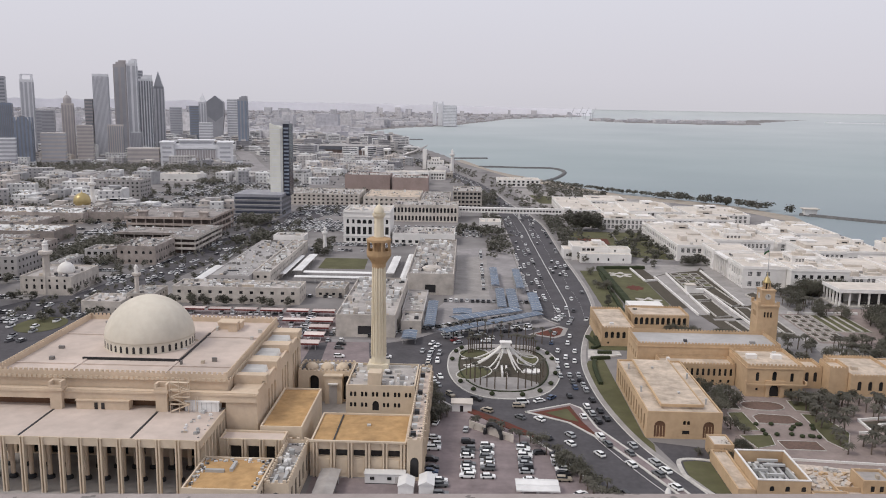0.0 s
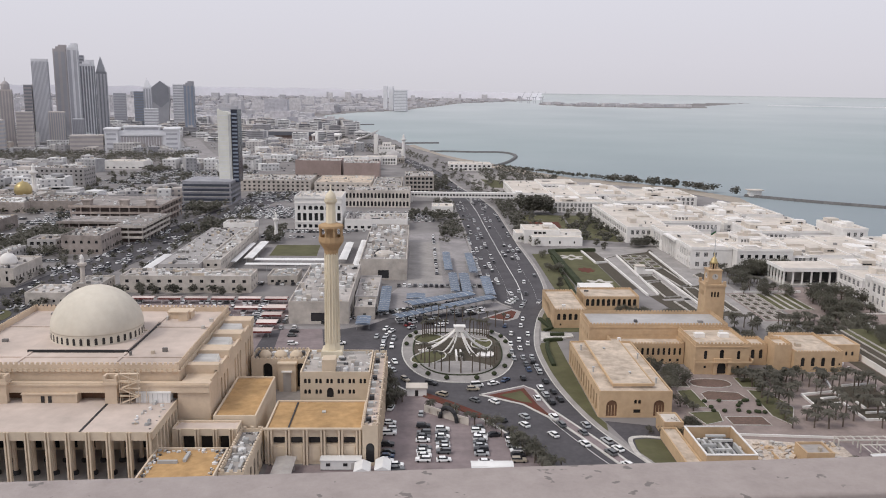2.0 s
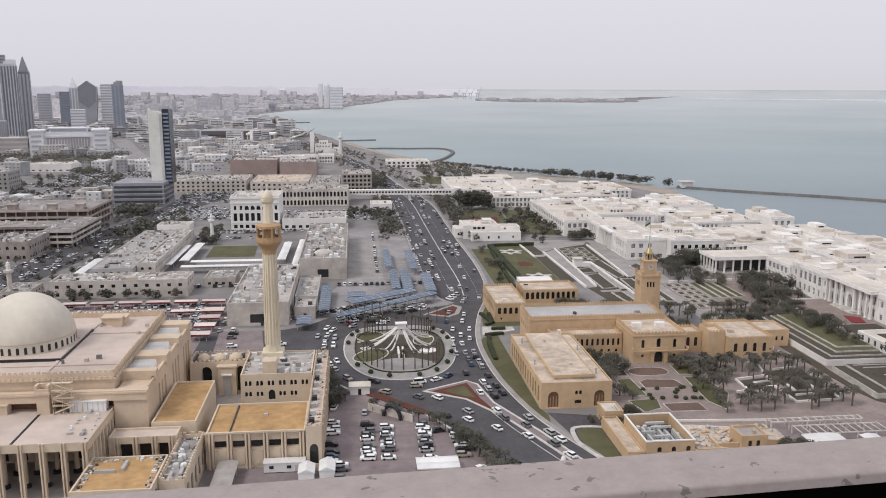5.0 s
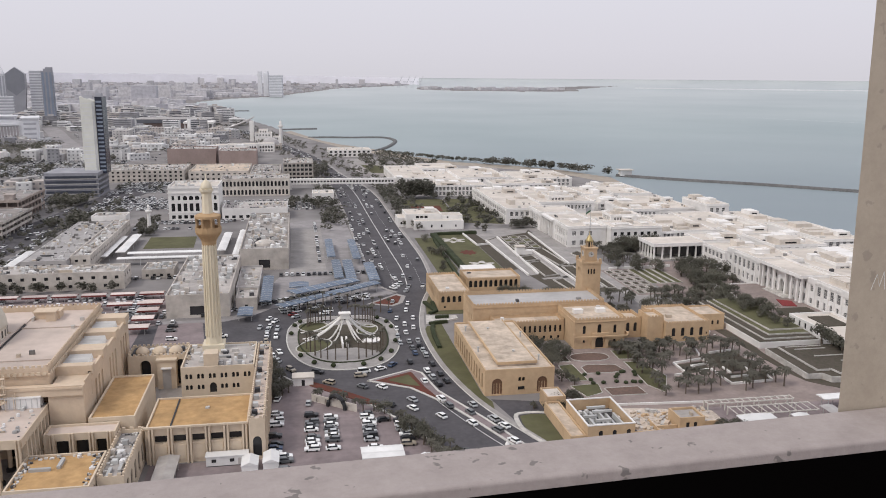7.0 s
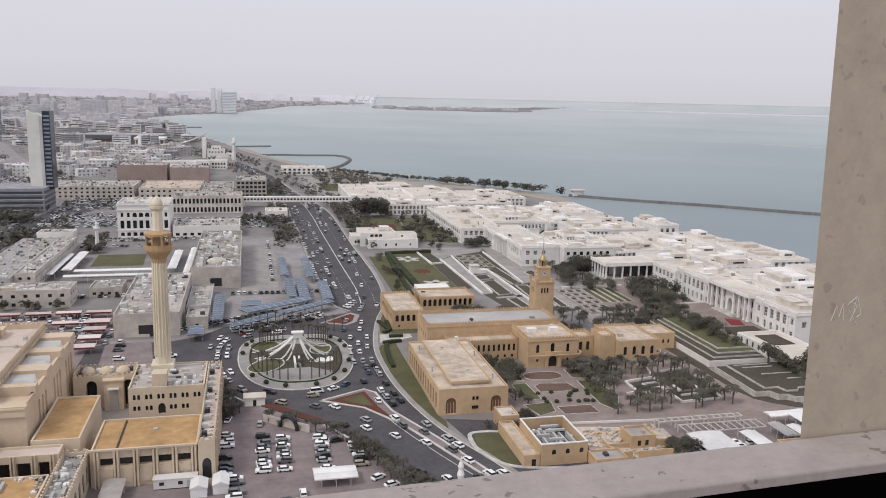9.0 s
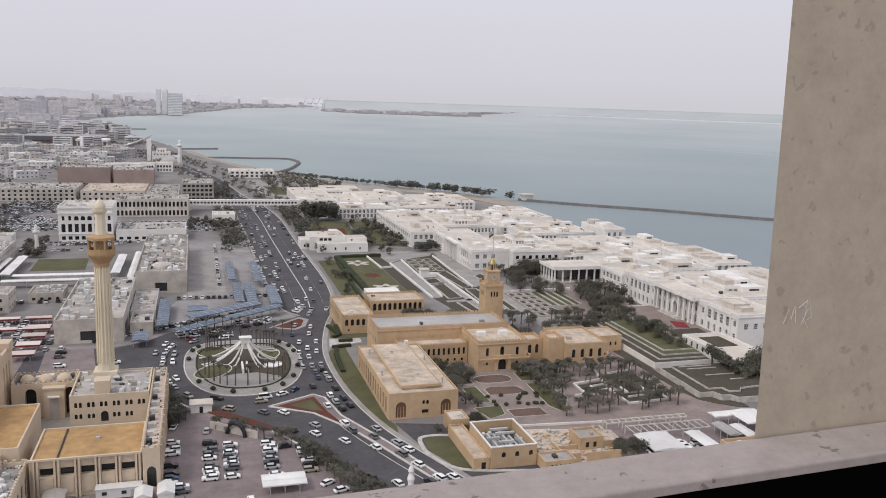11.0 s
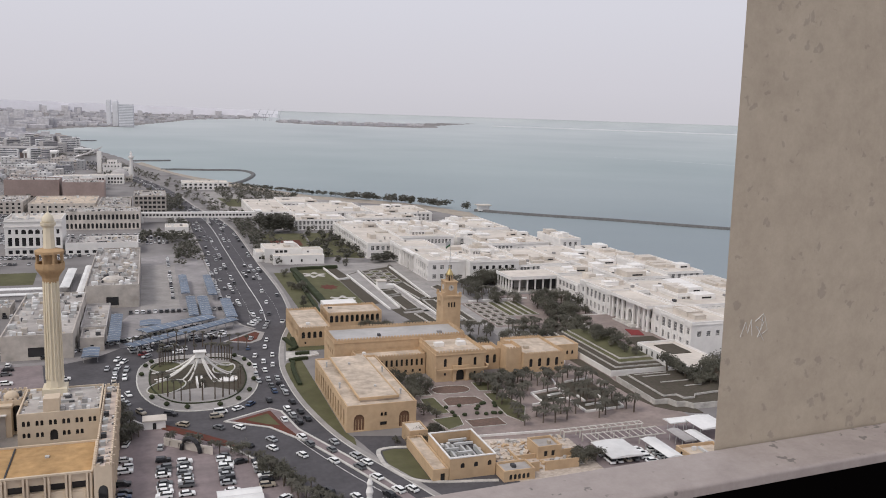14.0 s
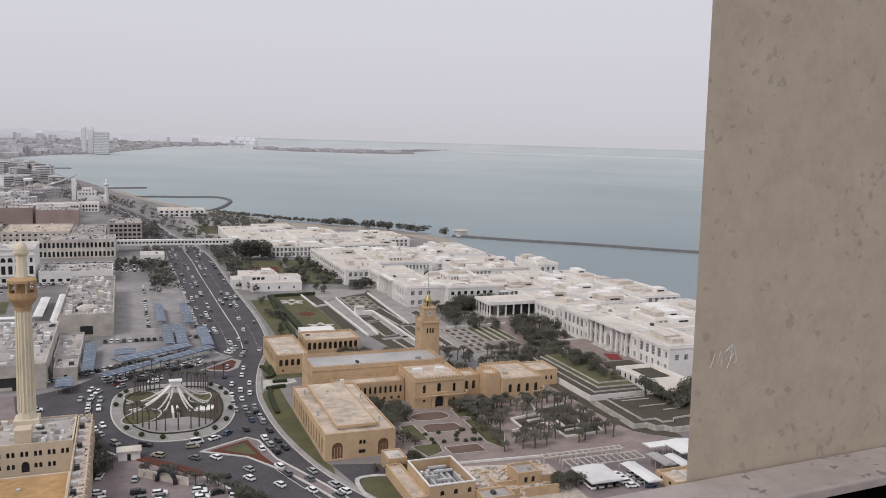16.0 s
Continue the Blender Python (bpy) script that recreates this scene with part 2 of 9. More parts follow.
# ---- mesh tools ----
class Mesh:
    """Collects plain solids into one mesh."""

    def __init__(self):
        self.v, self.f = [], []

    def add(self, verts, faces):
        k = len(self.v)
        self.v.extend(verts)
        self.f.extend([[i + k for i in f] for f in faces])
        return self

    def box(self, x0, x1, y0, y1, z0, z1):
        return self.add([(x0, y0, z0), (x1, y0, z0), (x1, y1, z0), (x0, y1, z0), (x0, y0, z1), (x1, y0, z1), (x1, y1, z1), (x0, y1, z1)],
                        [(0, 3, 2, 1), (4, 5, 6, 7), (0, 1, 5, 4), (1, 2, 6, 5), (2, 3, 7, 6), (3, 0, 4, 7)])

    def turned_box(self, cx, cy, lx, ly, z0, z1, deg):
        c, s = math.cos(radians(deg)), math.sin(radians(deg))
        q = [(cx + c * a - s * b, cy + s * a + c * b) for a, b in ((-lx / 2, -ly / 2), (lx / 2, -ly / 2), (lx / 2, ly / 2), (-lx / 2, ly / 2))]
        return self.prism(q, z0, z1)

    def prism(self, poly, z0, z1, bottom=True):
        n = len(poly)
        area = sum(poly[i][0] * poly[(i + 1) % n][1] - poly[(i + 1) % n][0] * poly[i][1] for i in range(n))
        if area < 0:
            poly = list(reversed(poly))
        v = [(x, y, z0) for x, y in poly] + [(x, y, z1) for x, y in poly]
        f = [list(range(n, 2 * n))] + [(i, (i + 1) % n, n + (i + 1) % n, n + i) for i in range(n)]
        if bottom:
            f.append(list(range(n - 1, -1, -1)))
        return self.add(v, f)

    def lathe(self, cx, cy, profile, n=24, turn=0.0):
        """profile: (radius, z) from bottom to top."""
        v, f = [], []
        for r, z in profile:
            for i in range(n):
                a = 2 * math.pi * i / n + turn
                v.append((cx + r * math.cos(a), cy + r * math.sin(a), z))
        for j in range(len(profile) - 1):
            for i in range(n):
                k = (i + 1) % n
                f.append((j * n + i, j * n + k, (j + 1) * n + k, (j + 1) * n + i))
        f.append(list(range((len(profile) - 1) * n, len(profile) * n)))
        f.append(list(range(n - 1, -1, -1)))
        return self.add(v, f)

    def tube(self, pts, r, n=6, r1=None):
        """A round bar along points, tapering to r1."""
        pts = [Vector(p) for p in pts]
        v, f = [], []
        for j, p in enumerate(pts):
            d = (pts[min(j + 1, len(pts) - 1)] - pts[max(j - 1, 0)]).normalized()
            side = d.cross(Vector((0, 0, 1)) if abs(d.z) < 0.9 else Vector((1, 0, 0))).normalized()
            up = side.cross(d)
            rr = r + ((r1 if r1 is not None else r) - r) * j / (len(pts) - 1)
            for i in range(n):
                a = 2 * math.pi * i / n
                v.append(tuple(p + side * (rr * math.cos(a)) + up * (rr * math.sin(a))))
        for j in range(len(pts) - 1):
            for i in range(n):
                k = (i + 1) % n
                f.append((j * n + i, j * n + k, (j + 1) * n + k, (j + 1) * n + i))
        f.append(list(range(n - 1, -1, -1)))
        f.append(list(range((len(pts) - 1) * n, len(pts) * n)))
        return self.add(v, f)

    def mesh(self, name):
        me = bpy.data.meshes.new(name)
        me.from_pydata(self.v, [], self.f)
        me.update()
        return me


def obj(name, m, mat, parent=None, label="", smooth=False, at=None):
    """One mesh object from a Mesh (or mesh data), under a parent or at top level."""
    me = m.mesh(name) if isinstance(m, Mesh) else m
    if not me.materials:
        me.materials.append(mat)
    if smooth:
        me.polygons.foreach_set("use_smooth", [True] * len(me.polygons))
    ob = new(name, me)
    if at is not None:
        ob.matrix_basis = at
    if parent is not None:
        ob.parent = parent
    if label:
        ob["label"] = label
    return ob


def thing(name, label, category, group="", kind="", at=None):
    e = new(name)
    e.empty_display_size = 1.0
    if at is not None:
        e.matrix_basis = at
    return tagged(e, label, category, group, kind)


PANES = {}
ROOFS = []


def pane_mesh(w, h, arch, mat):
    """A shared pane, centred on its foot, in the xz plane facing -y."""
    key = (round(w, 2), round(h, 2), arch, mat.name)
    if key not in PANES:
        m = Mesh()
        pts = [(-w / 2, 0), (w / 2, 0)]
        if arch:
            r = w / 2
            pts += [(r * math.cos(a), h - r + (1.25 if arch == 2 else 1.0) * r * math.sin(a)) for a in [math.pi * i / 6 for i in range(7)]]
        else:
            pts += [(w / 2, h), (-w / 2, h)]
        n = len(pts)
        m.add([(x, 0, z) for x, z in pts] + [(x, 0.06, z) for x, z in pts],
              [list(range(n)), list(range(2 * n - 1, n - 1, -1))] + [(i, n + i, n + (i + 1) % n, (i + 1) % n) for i in range(n)])
        me = m.mesh("pane")
        me.materials.append(mat)
        PANES[key] = me
    return PANES[key]


def facade(wall, house, p0, p1, z0, z1, openings, depth=0.35, mat=None, name="window", build=True, mull=False):
    """A wall face from p0 to p1 (its outside on the right hand), with real openings (u, v, w, h, arch) cut into it
    and a pane set back in each. u: centre along the wall, v: sill height above z0."""
    mat = mat or GLASS
    d = Vector((p1[0] - p0[0], p1[1] - p0[1], 0))
    length = d.length
    d.normalize()
    out = Vector((d.y, -d.x, 0))
    us = sorted({0.0, length, *[round(o[0] - o[2] / 2, 3) for o in openings], *[round(o[0] + o[2] / 2, 3) for o in openings]})
    vs = sorted({0.0, z1 - z0, *[round(o[1], 3) for o in openings], *[round(o[1] + o[3], 3) for o in openings]})

    def pt(u, v, back=0.0):
        return (p0[0] + d.x * u - out.x * back, p0[1] + d.y * u - out.y * back, z0 + v)

    def inside(u, v):
        return any(abs(u - o[0]) < o[2] / 2 and o[1] < v < o[1] + o[3] for o in openings)

    # wall cells, joined along each row of equal height
    for j in range(len(vs) - 1):
        start = None
        for i in range(len(us)):
            hole = i == len(us) - 1 or inside((us[i] + us[i + 1]) / 2, (vs[j] + vs[j + 1]) / 2)
            if not hole and start is None:
                start = us[i]
            if hole and start is not None:
                wall.add([pt(start, vs[j]), pt(us[i], vs[j]), pt(us[i], vs[j + 1]), pt(start, vs[j + 1])], [(0, 1, 2, 3)])
                start = None
    for u, v, w, h, arch in openings:
        a, b = u - w / 2, u + w / 2
        if arch:
            r = w / 2
            k = 1.25 if arch == 2 else 1.0
            arc = [(u + r * math.cos(t), v + h - r * k + k * r * math.sin(t)) for t in [math.pi * i / 6 for i in range(7)]]
            wall.add([pt(b, v + h)] + [pt(*q) for q in arc[:4]], [(0, 4, 3, 2, 1)])
            wall.add([pt(a, v + h)] + [pt(*q) for q in arc[3:]], [(0, 4, 3, 2, 1)])
            ring = [(a, v), (b, v)] + arc
        else:
            ring = [(a, v), (b, v), (b, v + h), (a, v + h)]
        n = len(ring)
        wall.add([pt(*q) for q in ring] + [pt(*q, depth) for q in ring], [((i + 1) % n, i, n + i, n + (i + 1) % n) for i in range(n)])
        if build:
            x, y, z = pt(u, v, depth - 0.05)
            obj(name, pane_mesh(w + 0.04, h + 0.02, arch, mat), mat, house, at=pose(x, y, z, 0, 0, math.degrees(math.atan2(d.y, d.x))))
        if mull and w > 1.2:
            # glazing bars, a little before the pane
            bars = [(u - w / 2 + w * i / 3 - 0.06, u - w / 2 + w * i / 3 + 0.06, v, v + h - (w / 2 if arch else 0)) for i in (1, 2)]
            bars += [(a, b, v + h * i / 3 - 0.06, v + h * i / 3 + 0.06) for i in (1, 2)] if not arch else [(a, b, v + h * 0.5, v + h * 0.5 + 0.12)]
            for u0, u1, v0, v1 in bars:
                wall.add([pt(u0, v0, depth - 0.12), pt(u1, v0, depth - 0.12), pt(u1, v1, depth - 0.12), pt(u0, v1, depth - 0.12)], [(0, 1, 2, 3)])


def row(length, count, w, h, v, arch=0, margin=1.5):
    """Openings at even steps along a wall."""
    step = (length - 2 * margin) / count
    return [(margin + step * (i + 0.5), v, w, h, arch) for i in range(count)]


def block(house, x0, x1, y0, y1, z0, z1, wall_mat, roof_mat, front=(), right=(), left=(), back=(), parapet=0.9, crenel=0, pane=None,
          wall_name="wall", depth=0.35, ledge=0.0, mull=False):
    """One storeyed block: four wall faces with openings, a parapet with thickness, and a roof slab set below it."""
    w = Mesh()
    facade(w, house, (x0, y0), (x1, y0), z0, z1, list(front), mat=pane, depth=depth, mull=mull)
    facade(w, house, (x1, y0), (x1, y1), z0, z1, list(right), mat=pane, depth=depth, mull=mull)
    facade(w, house, (x1, y1), (x0, y1), z0, z1, list(back), mat=pane, depth=depth, mull=mull)
    facade(w, house, (x0, y1), (x0, y0), z0, z1, list(left), mat=pane, depth=depth, mull=mull)
    t = 0.45
    zr = z1 - parapet
    w.add([(x0, y0, z1), (x1, y0, z1), (x1, y1, z1), (x0, y1, z1), (x0 + t, y0 + t, z1), (x1 - t, y0 + t, z1), (x1 - t, y1 - t, z1), (x0 + t, y1 - t, z1),
           (x0 + t, y0 + t, zr), (x1 - t, y0 + t, zr), (x1 - t, y1 - t, zr), (x0 + t, y1 - t, zr)],
          [(0, 1, 5, 4), (1, 2, 6, 5), (2, 3, 7, 6), (3, 0, 4, 7), (4, 5, 9, 8), (5, 6, 10, 9), (6, 7, 11, 10), (7, 4, 8, 11)])
    if ledge:
        for a, b, c, d in ((x0 - ledge, x1 + ledge, y0 - ledge, y0 - 0.003), (x0 - ledge, x1 + ledge, y1 + 0.003, y1 + ledge),
                           (x0 - ledge, x0 - 0.003, y0 - 0.003, y1 + 0.003), (x1 + 0.003, x1 + ledge, y0 - 0.003, y1 + 0.003)):
            w.box(a, b, c, d, z1 - parapet - 0.5, z1 - parapet - 0.1)
    if crenel:
        def teeth(ax, ay, bx, by):
            n = max(2, int(math.hypot(bx - ax, by - ay) / crenel))
            for i in range(n):
                cx, cy = ax + (bx - ax) * (i + 0.5) / n, ay + (by - ay) * (i + 0.5) / n
                s = crenel * 0.28
                w.box(cx - (s if ay == by else 0.2), cx + (s if ay == by else 0.2), cy - (s if ax == bx else 0.2), cy + (s if ax == bx else 0.2), z1 + 0.003, z1 + crenel * 0.45)
        teeth(x0, y0 + 0.22, x1, y0 + 0.22)
        teeth(x0, y1 - 0.22, x1, y1 - 0.22)
        teeth(x0 + 0.22, y0, x0 + 0.22, y1)
        teeth(x1 - 0.22, y0, x1 - 0.22, y1)
    wo = obj(wall_name, w, wall_mat, house)
    ROOFS.append((x0 + 1, x1 - 1, y0 + 1, y1 - 1, zr, roof_mat.name))
    obj("roof", Mesh().box(x0 + t + 0.003, x1 - t - 0.003, y0 + t + 0.003, y1 - t - 0.003, zr - 0.4, zr), roof_mat, house)
    return wo


def roof_clutter(house, x0, x1, y0, y1, z, count, rng, big=1.0):
    """Air conditioners, tanks and ducts standing on a roof, each one a part of the house."""
    for _ in range(count):
        x, y = rng.uniform(x0, x1), rng.uniform(y0, y1)
        m = Mesh()
        k = rng.random()
        if k < 0.65:
            w, d, h = rng.uniform(1.0, 2.4) * big, rng.uniform(1.0, 2.4) * big, rng.uniform(0.9, 1.7) * big
            m.box(x - w / 2, x + w / 2, y - d / 2, y + d / 2, z, z + h)
            m.box(x - w / 2 + 0.15, x + w / 2 - 0.15, y - d / 2 + 0.15, y + d / 2 - 0.15, z + h, z + h + 0.12)
            obj("air_conditioner", m, rng.choice((WHITE_METAL, DUCT, CREAM)), house)
        elif k < 0.8:
            r = rng.uniform(0.6, 1.0) * big
            m.lathe(x, y, [(r, z), (r, z + 1.6 * big), (r * 0.5, z + 1.9 * big)], 10)
            obj("water_tank", m, WHITE_METAL, house)
        else:
            w, d = rng.choice(((5, 0.8), (0.8, 5)))
            m.box(x - w / 2, x + w / 2, y - d / 2, y + d / 2, z, z + 0.8)
            obj("duct", m, DUCT, house)


def far(x, y):
    """Distance is gently drawn together past 1.8 km, along the same line of sight: place and scale."""
    dist = math.hypot(x, y)
    if dist < 1800:
        return x, y, 0.0, 1.0
    r = 1800 + 2900 * (1 - math.exp(-(dist - 1800) / 2900))
    k = r / dist
    return x * k, y * k, H * (1 - k), k

# ---- ground, sea, roads ----
def eye_scaled(x, y, z=0.0):
    k = far(x, y)[3]
    return x * k, y * k, H + (z - H) * k


COAST = [(420, -4000), (360, -200), (348, 300), (338, 450), (328, 600), (318, 760), (326, 835), (293, 915), (250, 962), (188, 1012), (150, 1085),
         (118, 1180), (62, 1290), (35, 1370), (-28, 1650), (-88, 1938), (-205, 2400), (-345, 2950), (-360, 3250), (-270, 3684), (-77, 4100), (6, 4640), (150, 5380), (305, 6345), (640, 7200), (1130, 8400), (1700, 12000), (5000, 40000)]
ISLAND = [(875, 6170), (1090, 5590), (1480, 5390), (1925, 5540), (2205, 6415), (3443, 8620), (3000, 8500), (2000, 7000), (1000, 7000)]


def signed_to_line(px, py, line, closed=False):
    best = np.full(px.shape, 1e9)
    pts = line + [line[0]] if closed else line
    inside = np.zeros(px.shape, bool)
    ring = line if closed else line + [(-60000, 30000), (-60000, -4000)]
    for (ax, ay), (bx, by) in zip(pts[:-1], pts[1:]):
        dx, dy = bx - ax, by - ay
        t = np.clip(((px - ax) * dx + (py - ay) * dy) / (dx * dx + dy * dy), 0, 1)
        best = np.minimum(best, np.hypot(px - ax - t * dx, py - ay - t * dy))
    for (ax, ay), (bx, by) in zip(ring, ring[1:] + ring[:1]):
        if ay == by:
            continue
        cross = (ay > py) != (by > py)
        inside ^= cross & (px < (bx - ax) * (py - ay) / (by - ay) + ax)
    return np.where(inside, best, -best)


def sheet(name, mat, azimuths, depressions, height):
    az, dep = np.meshgrid(np.radians(azimuths), np.radians(depressions))
    dist = H / np.tan(dep)
    x, y = dist * np.sin(az), dist * np.cos(az)
    z = height(x, y, dist)
    r = np.where(dist < 1800, dist, 1800 + 2900 * (1 - np.exp(-(np.maximum(dist, 1800) - 1800) / 2900)))
    k = r / dist
    v = np.stack([x * k, y * k, H + (z - H) * k], -1).reshape(-1, 3)
    n, m = az.shape
    i = (np.arange(n - 1)[:, None] * m + np.arange(m - 1)[None, :]).ravel()
    f = np.stack([i, i + 1, i + m + 1, i + m], 1)
    me = bpy.data.meshes.new(name)
    me.from_pydata(v.tolist(), [], f[:, ::-1].tolist())
    me.materials.append(mat)
    me.update()
    return new(name, me)


AZ = np.concatenate([np.arange(-180, -46, 6), np.arange(-46, 58, 0.2), np.arange(58, 181, 6)])
AZ[-1] = 180
DEP = np.concatenate([[89, 75, 60, 45], np.arange(36, 8, -0.4), np.arange(8, 3, -0.12), np.arange(3, 0.25, -0.035), [0.21]])


def land_height(x, y, dist):
    sd = signed_to_line(x, y, COAST)
    si = signed_to_line(x, y, ISLAND, True)
    s = np.maximum(sd, si)
    return np.clip(s * 0.25 - 2.0 * (s < 0), -6, 0)


def sea_material():
    m = bpy.data.materials.new("sea_water")
    m.use_nodes = True
    n, l = m.node_tree.nodes, m.node_tree.links
    b = n["Principled BSDF"]
    b.inputs["Roughness"].default_value = 0.5
    b.inputs["IOR"].default_value = 1.33
    b.inputs["Specular IOR Level"].default_value = 0.4
    geo = n.new("ShaderNodeNewGeometry")
    t = n.new("ShaderNodeTexNoise")
    t.inputs["Scale"].default_value = 0.0022
    t.inputs["Detail"].default_value = 7
    l.new(geo.outputs["Position"], t.inputs["Vector"])
    r = n.new("ShaderNodeValToRGB")
    r.color_ramp.elements[0].position, r.color_ramp.elements[0].color = 0.3, (0.25, 0.30, 0.305, 1)
    r.color_ramp.elements[1].position, r.color_ramp.elements[1].color = 0.7, (0.31, 0.36, 0.36, 1)
    l.new(t.outputs[0], r.inputs[0])
    # haze put into the colour: the marina darker, the open bay paler
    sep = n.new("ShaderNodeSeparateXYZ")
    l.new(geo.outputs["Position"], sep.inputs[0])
    haze_ramp = n.new("ShaderNodeValToRGB")
    be = haze_ramp.color_ramp.elements
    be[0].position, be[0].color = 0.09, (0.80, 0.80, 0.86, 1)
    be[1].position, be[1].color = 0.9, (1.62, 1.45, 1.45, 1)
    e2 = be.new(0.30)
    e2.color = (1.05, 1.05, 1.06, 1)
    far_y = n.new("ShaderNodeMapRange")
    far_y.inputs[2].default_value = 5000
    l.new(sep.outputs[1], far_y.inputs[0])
    l.new(far_y.outputs[0], haze_ramp.inputs[0])
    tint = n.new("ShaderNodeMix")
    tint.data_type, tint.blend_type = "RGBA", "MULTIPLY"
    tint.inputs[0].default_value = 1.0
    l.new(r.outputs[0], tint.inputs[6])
    l.new(haze_ramp.outputs[0], tint.inputs[7])
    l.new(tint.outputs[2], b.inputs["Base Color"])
    w = n.new("ShaderNodeTexNoise")
    w.inputs["Scale"].default_value = 0.25
    w.inputs["Detail"].default_value = 5
    l.new(geo.outputs["Position"], w.inputs["Vector"])
    bp = n.new("ShaderNodeBump")
    bp.inputs["Strength"].default_value = 0.12
    bp.inputs["Distance"].default_value = 0.4
    l.new(w.outputs[0], bp.inputs["Height"])
    l.new(bp.outputs[0], b.inputs["Normal"])
    return m


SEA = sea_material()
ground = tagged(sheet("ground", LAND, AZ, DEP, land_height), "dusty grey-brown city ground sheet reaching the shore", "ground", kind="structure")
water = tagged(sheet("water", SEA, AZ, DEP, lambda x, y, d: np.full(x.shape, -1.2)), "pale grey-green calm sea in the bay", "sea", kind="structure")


def slab(name, poly, z, mat, label, category, thick=0.3, kind="structure"):
    return tagged(obj(name, Mesh().prism(poly, z - thick, z), mat), label, category, kind=kind)


def smooth_line(pts, steps=6):
    """A Catmull-Rom line through points."""
    out = []
    p = [pts[0]] + list(pts) + [pts[-1]]
    for i in range(1, len(p) - 2):
        for s in range(steps):
            t = s / steps
            out.append(tuple(0.5 * (2 * p[i][k] + (p[i + 1][k] - p[i - 1][k]) * t + (2 * p[i - 1][k] - 5 * p[i][k] + 4 * p[i + 1][k] - p[i + 2][k]) * t * t
                                    + (3 * p[i][k] - p[i - 1][k] - 3 * p[i + 1][k] + p[i + 2][k]) * t ** 3) for k in (0, 1)))
    out.append(tuple(pts[-1]))
    return out


def offset_line(pts, d):
    out = []
    for i, p in enumerate(pts):
        a, b = pts[max(i - 1, 0)], pts[min(i + 1, len(pts) - 1)]
        dx, dy = b[0] - a[0], b[1] - a[1]
        n = math.hypot(dx, dy) or 1
        out.append((p[0] + dy / n * d, p[1] - dx / n * d))
    return out


def ribbon(pts, d0, d1):
    return offset_line(pts, d0) + list(reversed(offset_line(pts, d1)))


def strip_mesh(m, pts, d0, d1, z0, z1):
    """A raised strip along a line, from offset d0 to d1, in short quads."""
    a, b = offset_line(pts, d0), offset_line(pts, d1)
    for i in range(len(pts) - 1):
        m.prism([a[i], b[i], b[i + 1], a[i + 1]], z0, z1)
    return m


KERB_RIGHT = smooth_line([(92, 150), (78, 190), (68, 218), (57, 248), (51, 280), (49, 310), (50, 337), (56, 372), (66, 412), (70, 463), (70, 520), (69, 568),
                          (69, 640), (68, 730), (60, 815), (46, 897), (25, 1082), (-20, 1300), (-70, 1520), (-130, 1790)])
KERB_LEFT_UP = smooth_line([(47, 394), (39, 415), (37, 490), (36, 560), (36, 635), (34, 720), (32, 802), (17, 960), (2, 1080), (-40, 1300), (-92, 1520), (-150, 1790)])
KERB_LEFT_LOW = smooth_line([(66, 150), (52, 186), (39, 218), (24, 250), (10, 268), (-4, 280), (-12, 296), (-17, 312)])
MAIN = KERB_RIGHT + list(reversed(KERB_LEFT_UP)) + [(43, 390), (30, 384), (8, 381), (-13, 374), (-22, 362), (-34, 355), (-60, 355), (-66, 352), (-66, 322),
                                                    (-57, 317), (-42, 328), (-27, 321)] + list(reversed(KERB_LEFT_LOW))
road = slab("road", MAIN, 0.05, ASPHALT, "dark grey asphalt seafront avenue with a roundabout", "road")
LEFT_AVENUE = smooth_line([(-230, 190), (-216, 290), (-204, 348), (-199, 393), (-190, 467), (-178, 560), (-168, 640), (-150, 760), (-125, 900), (-130, 960)])
road_2 = slab("road_2", ribbon(LEFT_AVENUE, -16, 16), 0.05, ASPHALT, "wide grey asphalt avenue between old city blocks", "road")
pavement = tagged(obj("pavement", strip_mesh(Mesh(), KERB_RIGHT[6:96], -0.2, 1.7, 0, 0.17), LIGHT_PAVING), "pale paved pavement beside the avenue", "pavement", kind="structure")
kerb = tagged(obj("kerb", strip_mesh(Mesh(), KERB_RIGHT[6:96], -0.55, -0.2, 0, 0.2), KERB), "white painted kerb stones of the avenue", "kerb", kind="structure")
pavement_2 = tagged(obj("pavement_2", strip_mesh(Mesh(), KERB_LEFT_UP, -1.6, 0.0, 0, 0.17), LIGHT_PAVING), "pale paved pavement beside the bus lots", "pavement", kind="structure")
kerb_2 = tagged(obj("kerb_2", strip_mesh(Mesh(), KERB_LEFT_LOW, -0.5, 0.3, 0, 0.2), KERB), "white kerb along the car park side", "kerb", kind="structure")
mark = Mesh()
MEDIAN = smooth_line([(53, 400), (55, 440), (54, 500), (53, 568), (52, 640), (51, 730), (46, 815), (32, 897), (13, 1082), (-30, 1300)])
strip_mesh(mark, MEDIAN, -0.22, 0.22, 0.05, 0.075)
for off in (-7.3, 7.3):
    line = offset_line(MEDIAN, off)
    for i in range(0, 40):
        a, b = line[i], line[i + 1]
        for s in range(2):
            p = [(a[k] + (b[k] - a[k]) * (s * 0.5 + q)) for q in (0, 0.18) for k in (0, 1)]
            strip_mesh(mark, [(p[0], p[1]), (p[2], p[3])], -0.07, 0.07, 0.05, 0.07)
LOW_LANE = smooth_line([(78, 172), (58, 214), (46, 245), (38, 272)])
strip_mesh(mark, LOW_LANE, -0.12, 0.12, 0.05, 0.07)
